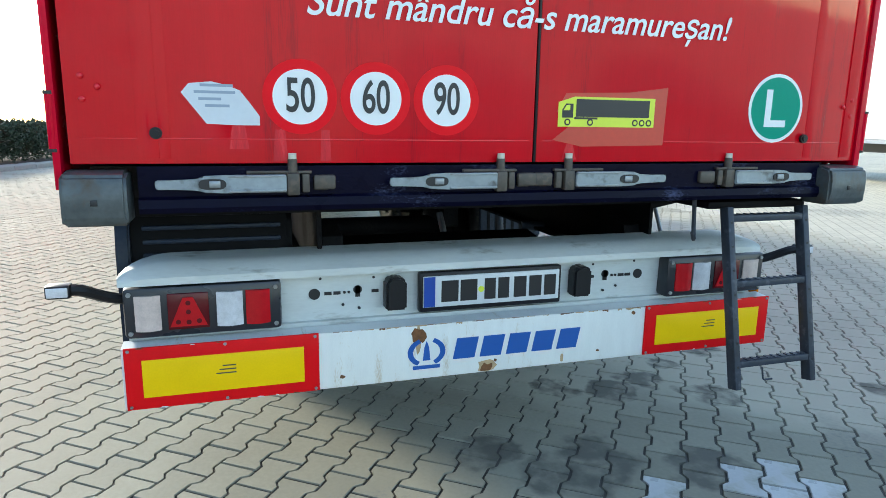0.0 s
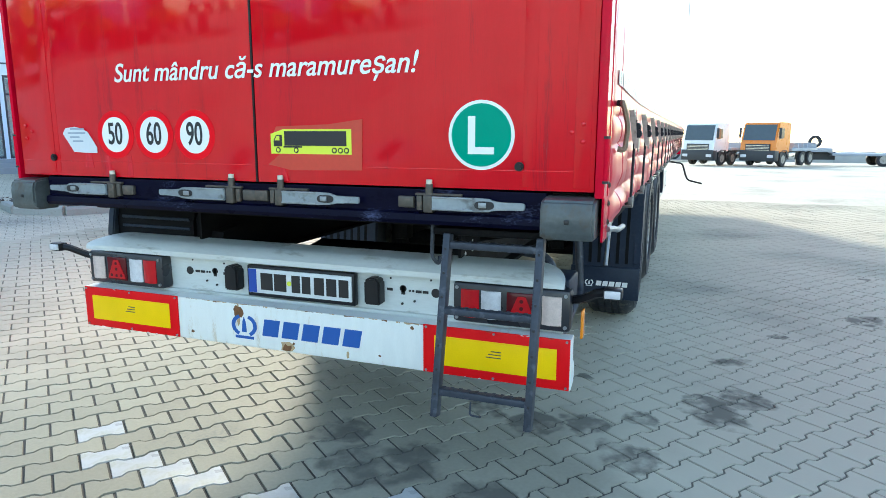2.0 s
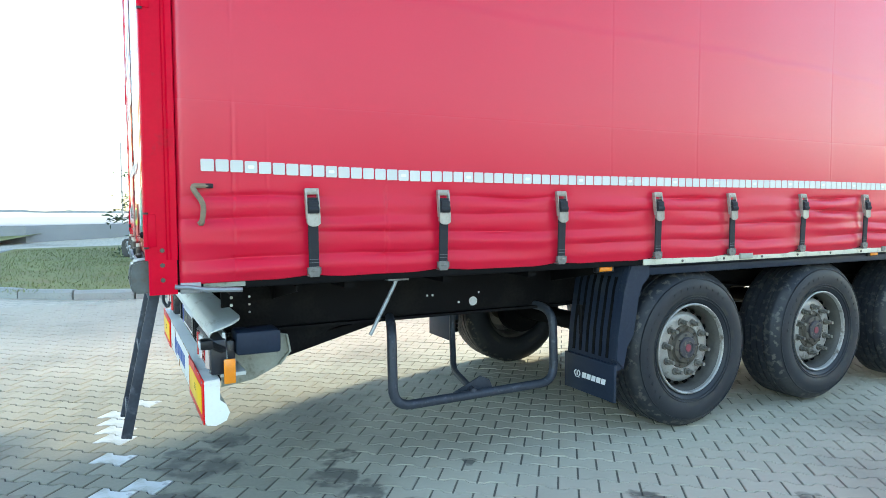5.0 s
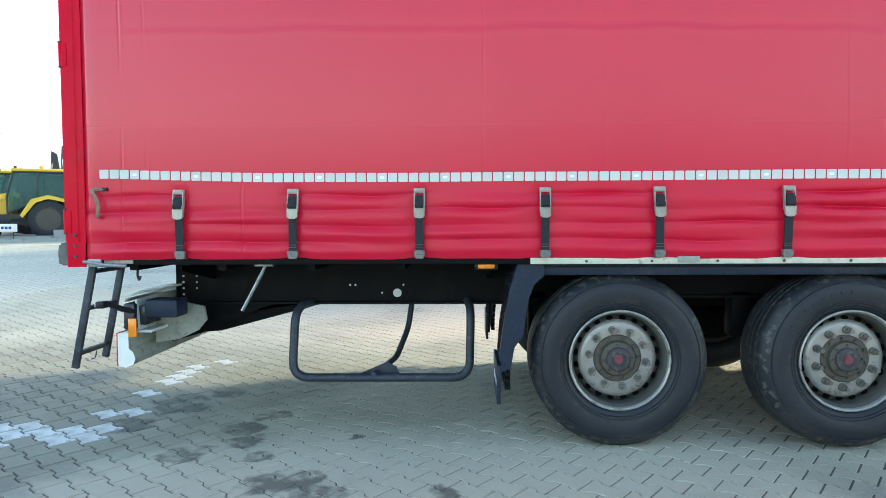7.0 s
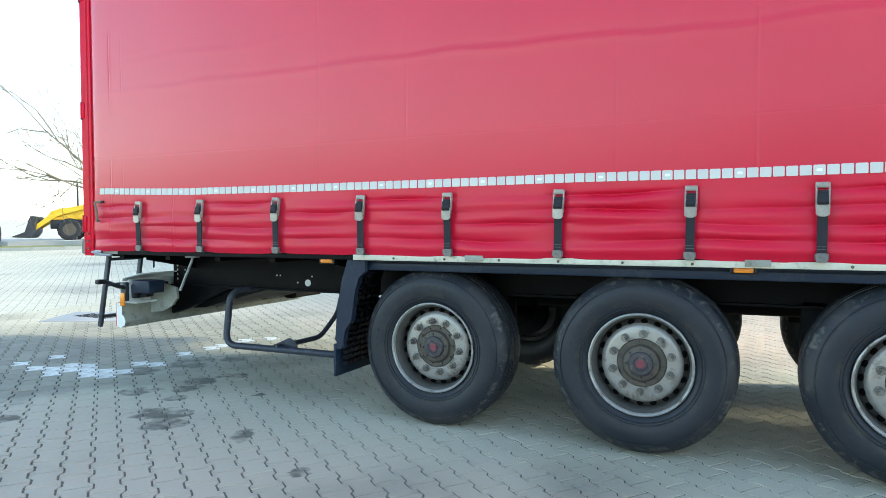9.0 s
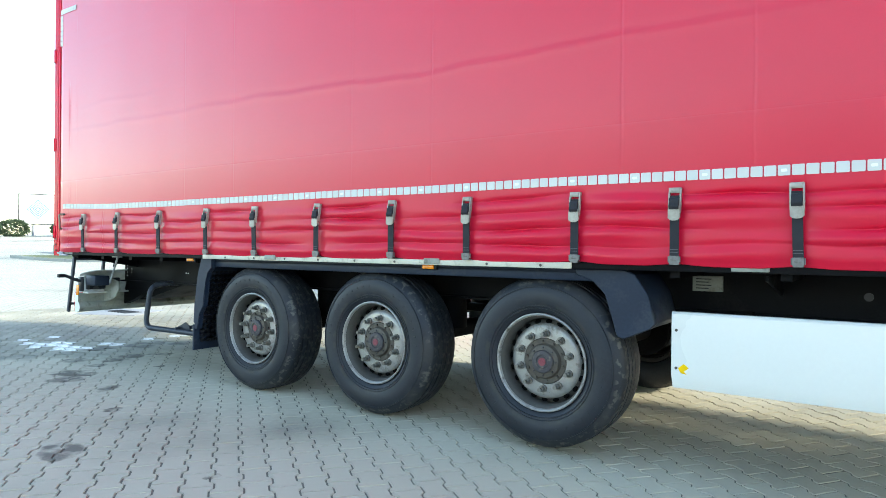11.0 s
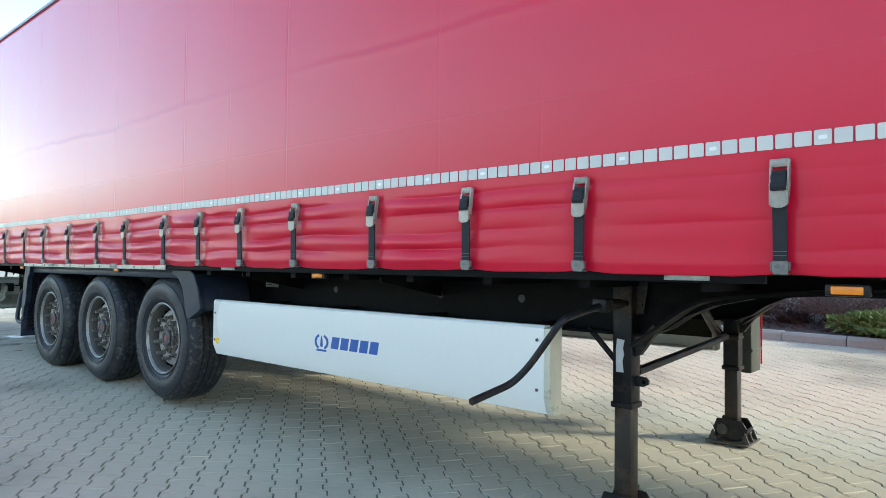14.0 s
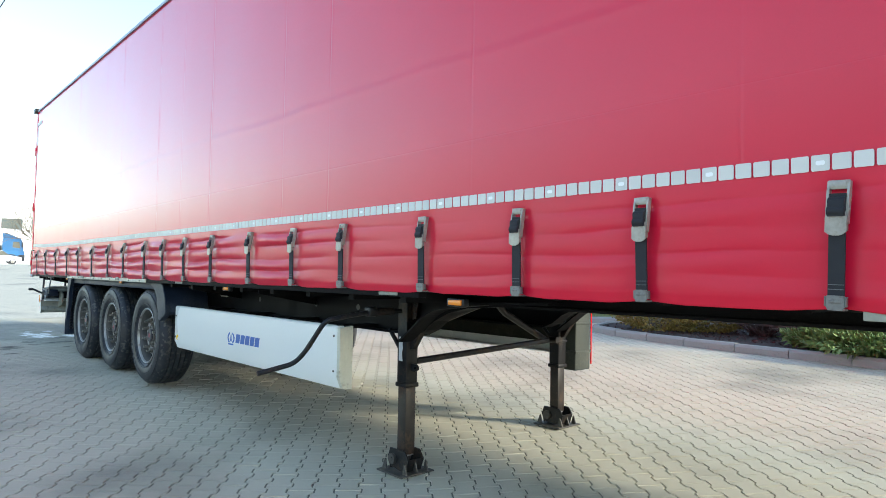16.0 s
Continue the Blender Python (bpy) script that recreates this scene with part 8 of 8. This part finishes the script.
def backhoe(name, label, m):
    """A backhoe loader facing +x."""
    t = thing(name, label, "backhoe loader", "machines on the stand", m)
    put_wheels(t, (*wheel_mesh(0.78, 0.5, HUB), lug_mesh(0.78, 0.5)), [(-0.9, s * 1.15, 0.78, -s) for s in (-1, 1)], 0.5)
    put_wheels(t, (*wheel_mesh(0.52, 0.38, HUB), lug_mesh(0.52, 0.38)), [(1.6, s * 1.05, 0.52, -s) for s in (-1, 1)], 0.38)
    bm = bnew()
    box(bm, (-1.6, -0.55, 0.55), (2.5, 0.55, 1.0), 0.04)
    part("chassis", bm, MACHDARK, t)
    bm = bnew()
    prism(bm, [(0.45, 1.0), (0.45, 1.75), (2.0, 1.6), (2.55, 1.4), (2.55, 0.95)], "y", -0.5, 0.5)
    bmesh.ops.bevel(bm, geom=list(bm.edges), offset=0.06, segments=2, affect="EDGES")
    part("bonnet", bm, MACHYELLOW, t)
    bm = bnew()
    prism(bm, [(-1.45, 1.05), (-1.45, 1.5), (-0.2, 1.5), (0.0, 1.0), (0.6, 1.0), (0.6, 0.8), (-0.3, 0.8)], "y", -0.8, 0.8)
    cab = part("cab_base", bm, MACHDARK, t)
    for s in (-1, 1):
        for p, q in (((-1.45, 1.5), (-1.5, 2.75)), ((-0.5, 1.5), (-0.5, 2.75)), ((0.35, 2.75), (0.6, 1.7)), ((0.6, 1.7), (0.58, 0.9)), ((-1.5, 2.72), (0.35, 2.72)), ((-0.5, 1.55), (0.58, 1.05))):
            bm = bnew()
            cyl(bm, (p[0], s * 0.78, p[1]), (q[0], s * 0.78, q[1]), 0.045, 8)
            part("cab_post", bm, MACHDARK, cab)
    bm = bnew()
    box(bm, (-0.75, -0.28, 1.5), (-0.6, 0.28, 2.25), 0.06)
    box(bm, (-0.7, -0.28, 1.45), (-0.2, 0.28, 1.62), 0.05)
    part("seat", bm, MACHDARK, cab)
    bm = bnew()
    cyl(bm, (0.25, 0, 1.0), (0.1, 0, 1.75), 0.06, 8)
    cyl(bm, (0.1, -0.02, 1.75), (0.06, 0.02, 1.80), 0.2, 16)
    part("steering_column", bm, MACHDARK, cab)
    for y in (-0.79, 0.79):
        for poly in ([(-1.42, 1.52), (-1.46, 2.70), (-0.54, 2.70), (-0.54, 1.52)], [(-0.46, 1.56), (-0.46, 2.70), (0.32, 2.70), (0.55, 1.75), (0.52, 1.05)]):
            bm = bnew()
            prism(bm, poly, "y", y - 0.004, y + 0.004)
            pane = part("cab_glass", bm, CABGLASS, cab)
            pane.visible_shadow = False
    bm = bnew()
    cyl(bm, (-0.6, 0.5, 2.87), (-0.6, 0.5, 3.0), 0.07, 10)
    part("beacon", bm, ORANGE, t)
    for x in (-1.4, 0.3):
        for y in (-0.6, 0.6):
            bm = bnew()
            box(bm, (x - 0.05, y - 0.1, 2.86), (x + 0.05, y + 0.1, 2.98), 0.02)
            part("work_light", bm, MACHDARK, t)
    bm = bnew()
    box(bm, (-1.55, -0.85, 2.75), (0.42, 0.85, 2.87), 0.04)
    part("cab_roof", bm, MACHYELLOW, t)
    for s in (-1, 1):
        bm = bnew()
        prism(bm, [(-1.85, 1.15), (-1.6, 1.6), (-0.9, 1.78), (-0.3, 1.6), (0.1, 0.95), (0.0, 0.85), (-0.45, 1.45), (-0.9, 1.62), (-1.5, 1.48), (-1.75, 1.1)], "y", min(s * 0.75, s * 1.2), max(s * 0.75, s * 1.2))
        part("mudguard", bm, MACHYELLOW, t)
        bm = bnew()
        prism(bm, [(0.3, 1.75), (0.3, 1.95), (2.3, 1.45), (3.2, 0.65), (3.1, 0.5), (2.15, 1.2)], "y", min(s * 0.6, s * 0.72), max(s * 0.6, s * 0.72))
        part("loader_arm", bm, MACHYELLOW, t)
    bm = bnew()
    prism(bm, [(3.0, 1.15), (3.1, 0.35), (3.3, 0.1), (4.1, 0.15), (3.5, 0.4), (3.25, 1.2)], "y", -1.15, 1.15)
    part("loader_bucket", bm, MACHDARK, t)
    bm = bnew()
    prism(bm, [(-1.75, 0.7), (-2.25, 2.6), (-2.35, 4.0), (-2.1, 4.15), (-2.0, 2.6), (-1.55, 0.9)], "y", -0.14, 0.14)
    prism(bm, [(-2.1, 4.1), (-2.35, 4.0), (-2.75, 1.1), (-2.5, 1.0)], "y", -0.12, 0.12)
    part("hoe_arm", bm, MACHDARK, t)
    for x0 in (-1.9, -2.55):
        bm = bnew()
        cyl(bm, (x0, 0.18, 1.2), (x0 - 0.15, 0.18, 2.6), 0.06, 8)
        cyl(bm, (x0 - 0.15, 0.18, 2.6), (x0 - 0.25, 0.18, 3.5), 0.03, 8)
        part("hydraulic_cylinder", bm, CHROME, t)
    bm = bnew()
    prism(bm, [(-2.4, 1.05), (-2.9, 0.9), (-3.0, 0.35), (-2.6, 0.25), (-2.75, 0.5), (-2.6, 0.8)], "y", -0.4, 0.4)
    part("hoe_bucket", bm, MACHDARK, t)
    for s in (-1, 1):
        bm = bnew()
        box(bm, (-1.9, s * 0.75 - 0.08, 0.3), (-1.7, s * 0.75 + 0.08, 1.1), 0.02)
        part("stabiliser", bm, MACHDARK, t)
    bm = bnew()
    cyl(bm, (1.3, 0.3, 1.6), (1.3, 0.3, 2.9), 0.05, 8)
    part("exhaust", bm, MACHDARK, t)
    return t


def car(name, label, paint, m):
    t = thing(name, label, "car", "parked cars", m)
    bm = bnew()
    prism(bm, [(2.1, 0.35), (2.2, 0.62), (2.05, 0.80), (1.1, 0.95), (-1.55, 0.98), (-2.15, 0.92), (-2.2, 0.5), (-2.1, 0.3)], "y", -0.87, 0.87)
    bmesh.ops.bevel(bm, geom=list(bm.edges), offset=0.06, segments=2, affect="EDGES")
    part("body", bm, paint, t)
    bm = bnew()
    prism(bm, [(1.15, 0.93), (0.45, 1.42), (-0.9, 1.45), (-1.75, 0.97)], "y", -0.72, 0.72)
    bmesh.ops.bevel(bm, geom=list(bm.edges), offset=0.05, segments=2, affect="EDGES")
    part("glasshouse", bm, GLASSDARK, t)
    bm = bnew()
    prism(bm, [(0.48, 1.41), (0.4, 1.45), (-0.85, 1.48), (-1.0, 1.42)], "y", -0.70, 0.70)
    part("roof", bm, paint, t)
    put_wheels(t, wheel_mesh(0.32, 0.2), [(x, s * 0.88, 0.32, -s) for x in (-1.3, 1.35) for s in (-1, 1)], 0.2)
    for s in (-1, 1):
        bm = bnew()
        box(bm, (2.08, s * 0.62 - 0.15, 0.62), (2.18, s * 0.62 + 0.15, 0.76), 0.02)
        part("headlight", bm, LENSCLEAR, t)
    return t


def at(x, y, heading, z=None):
    return Matrix.Translation((x, y, gz(x, y) if z is None else z)) @ pose(0, 0, 0, 0, 0, heading)


# trucks and trailers across the yard
box_trailer("white_trailer", "white box semi-trailer standing on its legs", PAINTWHITE, at(17.6, -14.6, 0), 13.6, [(-5.5, -4.9, 2.3, 3.3, 1, EUBLUE), (-2.2, -0.4, 2.4, 3.9, 1, MACHDARK), (-1.9, -0.3, 1.3, 1.6, 1, MACHDARK)])
cab_truck("red_truck", "red tractor unit with a white fairing and roof spoiler", PAINTRED, at(25.9, -13.0, 61), 2, spoiler=True)
box_trailer("liveried_trailer", "pale trailer with plain red and blue painted shapes", PAINTWHITE, at(37.0, -14.5, 70), 12.0, [(-3.4, -2.2, 2.6, 3.0, 1, EUBLUE), (-5.2, -3.7, 2.5, 3.1, 1, EUBLUE), (-3.6, -1.6, 1.4, 1.8, 1, YELLOW), (-4.8, -2.4, 1.9, 2.2, 1, FADED), (-6.2, -5.2, 1.5, 2.3, 1, STRIPE)])
cab_truck("white_truck", "white four-axle chassis truck", PAINTWHITE, at(48.7, -0.55, 150), 4, "tipper", STRIPE)
cab_truck("orange_truck", "orange truck with a dark bumper", PAINTORANGE, at(47.9, -4.4, 150), 3, "tipper", STRIPE)
flatbed("lowbed_trailer", "grey low flatbed trailer with a spare wheel", at(56.5, -7.0, 95), 10.5)
flatbed("lowbed_trailer", "grey low flatbed trailer with a spare wheel", at(60.0, 9.0, 120), 12.0)
bm = bnew()
box(bm, (-0.45, -0.4, 0), (0.45, 0.4, 0.95), 0.03)
box(bm, (-0.48, -0.43, 0.9), (0.48, 0.43, 1.0), 0.02)
tagged(part("waste_container", bm, BOXGREY, None, "grey-green waste container at the yard's edge", at(47.0, -14.9, 20)), category="container")
# machines on the stand
excavator("wheeled_excavator", "yellow wheeled excavator with a raised arm and dark bucket", at(-7.8, 24.0, 14, 1.02))
excavator("wheeled_excavator", "yellow wheeled excavator parked behind another", at(-8.3, 27.6, 14, 1.02))
excavator("compact_excavator", "dark excavator seen from its yellow and black rear", at(-12.6, 24.9, 116, 1.02) @ Matrix.Scale(1.12, 4), False)
backhoe("backhoe_loader", "yellow backhoe loader with a black cab", at(-16.1, 23.1, 205, 0.66))
backhoe("backhoe_loader", "yellow backhoe loader with its loader arms lowered", at(-18.6, 25.6, 205, 0.78))
backhoe("backhoe_loader", "yellow backhoe loader in a row of machines", at(-20.6, 27.9, 205, 0.78))
backhoe("backhoe_loader", "yellow backhoe loader with its digging arm folded", at(-25.2, 19.7, 228, 0.78))
bm = bnew()
box(bm, (-0.75, -0.5, 0), (0.75, 0.5, 1.3), 0.03)
tagged(part("concrete_block", bm, CONCRETE, None, "tall pale concrete block on the stand", at(-13.0, 23.0, 28, 1.02)), category="block")
for k, (x, y, hd) in enumerate(((-36.0, 41.0, 42), (-41.5, 37.0, 42))):
    t = thing("shipping_container", "bright blue corrugated shipping container on a base", "container", "blue containers", at(x, y, hd, 0.95))
    bm = bnew()
    box(bm, (-3.0, -1.2, 1.25), (3.0, 1.2, 3.85), 0.02)
    part("shell", bm, CONTBLUE, t)
    for i in range(20):
        bm = bnew()
        box(bm, (-2.9 + i * 0.3, -1.24, 1.35), (-2.76 + i * 0.3, 1.24, 3.7), 0.01)
        part("rib", bm, CONTBLUE, t)
    bm = bnew()
    box(bm, (-2.9, -1.0, 0.0), (2.9, 1.0, 1.25), 0.02)
    part("base", bm, MACHDARK, t)
for k, (x, y) in enumerate(((-30.8, 40.5), (-28.0, 42.0), (-25.2, 43.5))):
    cab_truck("red_truck", "red cab-over truck among the machines", PAINTRED, at(x, y, -55, 0.95), 2)
# low wall along the yard's far edge
bm = bnew()
for k in range(22):
    y0 = -46.0 + k * 3.6
    box(bm, (74.0, y0, gz(74, 0) - 0.3), (74.25, y0 + 3.58, gz(74, 0) + 1.05 + 0.05 * (k % 3)), 0.02)
tagged(new("boundary_wall", mesh_of("boundary_wall", bm, CONCRETE)), "low grey concrete wall along the yard's edge", "wall", kind="structure")
# small signs on the verge
for x, y, hd in ((-6.2, 18.95, 17), (-15.4, 20.4, 35)):
    t = thing("verge_sign", "small white sign board on short posts in grass", "sign", "verge signs", at(x, y, hd, gz(x, y) + 0.1))
    bm = bnew()
    box(bm, (-0.58, -0.015, 0.30), (0.58, 0.015, 0.60), 0.004)
    bd = part("board", bm, WHITEVINYL, t)
    bm = bnew()
    for k in range(7):
        box(bm, (-0.42 + k * 0.12, -0.018, 0.40), (-0.33 + k * 0.12, -0.014, 0.50))
    part("print_bars", bm, EUBLUE, bd)
    for s in (-0.45, 0.45):
        bm = bnew()
        cyl(bm, (s, 0.02, -0.1), (s, 0.02, 0.45), 0.02, 8)
        part("post", bm, MACHDARK, t)
# billboard
bb = thing("billboard", "wide white billboard with blue diamond and grey letters", "billboard", m=at(-62.0, 25.5, 62 + 0, gz(-62, 25.5)))
bm = bnew()
box(bm, (-0.6, -0.06, 1.2), (8.6, 0.06, 4.1), 0.02)
board = part("board", bm, WHITEVINYL, bb)
bm = bnew()
for a, b in (((-0.66, -0.09, 1.14), (-0.58, 0.09, 4.16)), ((8.58, -0.09, 1.14), (8.66, 0.09, 4.16)), ((-0.58, -0.09, 4.08), (8.58, 0.09, 4.16)), ((-0.58, -0.09, 1.14), (8.58, 0.09, 1.22))):
    box(bm, a, b)
part("frame", bm, MACHDARK, bb)
for k in range(4):
    bm = bnew()
    cyl(bm, (0.6 + k * 2.4, 0.1, -0.3), (0.6 + k * 2.4, 0.1, 1.3), 0.09, 10)
    part("post", bm, STRIPE, bb)
bm = bnew()
for k in range(4):
    r0, r1 = 0.95 - 0.22 * k, 0.95 - 0.22 * k - 0.11
    if r1 < 0.1:
        r1 = 0.02
    for q in range(4):
        a, b = q * math.pi / 2, (q + 1) * math.pi / 2
        prism(bm, [(1.0 + r0 * math.cos(a), 2.65 + r0 * math.sin(a)), (1.0 + r0 * math.cos(b), 2.65 + r0 * math.sin(b)), (1.0 + r1 * math.cos(b), 2.65 + r1 * math.sin(b)), (1.0 + r1 * math.cos(a), 2.65 + r1 * math.sin(a))], "y", -0.068, -0.060)
part("diamond_mark", bm, PAINTBLUE, board)
for k, line in enumerate(("SISTEME GERMANE", "DE FERESTRE SI USI")):
    me = lettering(line, 0.56, 0, 0.004)
    w0 = max(v.co.x for v in me.vertices) - min(v.co.x for v in me.vertices)
    for v in me.vertices:
        v.co.x *= 4.7 / w0
    me.materials.append(STRIPE)
    part("lettering", me, None, board, "", Matrix.Translation((5.1, -0.066, 3.05 - 0.85 * k)) @ pose(0, 0, 0, 90, 0, 0))
bm = bnew()
for k in range(5):
    box(bm, (-3 + k * 3.4, 0.3, -0.1), (-2.9 + k * 3.4, 0.4, 1.0))
for z in (0.35, 0.8):
    box(bm, (-3, 0.33, z), (11, 0.37, z + 0.06))
part("railing", bm, WHITEVINYL, bb)
# boulder at the verge's tip
bm = bnew()
bmesh.ops.create_icosphere(bm, subdivisions=3, radius=1.0)
for v in bm.verts:
    k = 1 + 0.25 * noise.noise(v.co * 1.3)
    v.co = Vector((v.co.x * 0.75 * k, v.co.y * 0.6 * k, max(-0.1, v.co.z * 0.95 * k + 0.55)))
tagged(part("boulder", bm, MACHDARK, None, "dark boulder standing at the verge", at(-25.8, 13.9, 0, gz(-25.8, 13.9) + 0.1)), category="rock")
# far car park
car("white_car", "white saloon car by the far lawn", PAINTWHITE, at(-70.5, 8.8, 82))
cab_truck("blue_truck", "blue box truck in the far car park", PAINTBLUE, at(-78.0, 12.4, 82), 2, "box", PAINTBLUE, True)
for k, (x, y, hd) in enumerate(((17.0, 12.2, 95), (19.6, 12.0, 95), (22.3, 11.6, 95), (11.5, 14.6, 60))):
    car("parked_car", "pale parked car behind the hedge", PAINTWHITE if k != 3 else PAINTBLUE, at(x, y, hd))
hall = thing("white_hall", "long white hall with a band of windows", "building", m=at(-108.0, 16.0, 82))
bm = bnew()
wall_with(bm, -40, 14, 0, 9.0, [(-38 + 4.0 * k, -35.2 + 4.0 * k, 5.6, 7.2) for k in range(13)], -0.3, 0.0)
part("wall", bm, WALLWHITE, hall)
bm = bnew()
box(bm, (-40, 0.0, 0), (14, 20, 9.0))
part("inner_block", bm, STRIPE, hall)
bm = bnew()
box(bm, (-40.2, -0.5, 9.0), (14.2, 20, 9.3))
part("roof", bm, WALLWHITE, hall)
for k in range(13):
    bm = bnew()
    box(bm, (-38 + 4.0 * k, -0.2, 5.6), (-35.2 + 4.0 * k, -0.15, 7.2))
    part("window", bm, GLASSDARK, hall)
# cables
CABLE = mat("grey_cable", (0.12, 0.12, 0.13), 0.6, var=0.1, bump=0)
for a, b, sag, r in (((1.0, 86.0, 9.6), (-66.0, 0.0, 7.9), 0.9, 0.022), ((-66.0, 0.0, 10.6), (150.0, 4.6, 12.4), 0.9, 0.020)):
    t = thing("overhead_cable", "thin grey overhead cable between two poles", "cable")
    bm = bnew()
    tube(bm, [tuple(a[i] + (b[i] - a[i]) * k / 24 - (sag * 4 * (k / 24) * (1 - k / 24) if i == 2 else 0) for i in range(3)) for k in range(25)], r, 5)
    part("wire", bm, CABLE, t)
    for p in (a, b):
        bm = bnew()
        cyl(bm, (p[0], p[1], gz(p[0], p[1]) - 0.3), (p[0], p[1], p[2] + 0.3), 0.13, 10, 0.09)
        part("pole", bm, CONCRETE, t)
# distant land
bm = bnew()
ring_pts = []
for k in range(241):
    a = 2 * math.pi * k / 240
    h = 0.8 + 0.9 * noise.noise((math.cos(a) * 6, math.sin(a) * 6, 0)) + 0.6 * noise.noise((math.cos(a) * 30, math.sin(a) * 30, 3))
    x, y = 320 * math.cos(a), 320 * math.sin(a)
    h = max(0.5, h) + gz(x, y)
    ring_pts.append((bm.verts.new((x, y, gz(x, y) - 4)), bm.verts.new((x, y, h)), bm.verts.new((x * 1.12, y * 1.12, h - 0.3))))
for p, q in zip(ring_pts, ring_pts[1:]):
    bm.faces.new((p[0], q[0], q[1], p[1]))
    bm.faces.new((p[1], q[1], q[2], p[2]))
tagged(new("backdrop", mesh_of("backdrop", bm, WOODS, 180)), "low line of distant hazy woods", "distance", kind="structure")
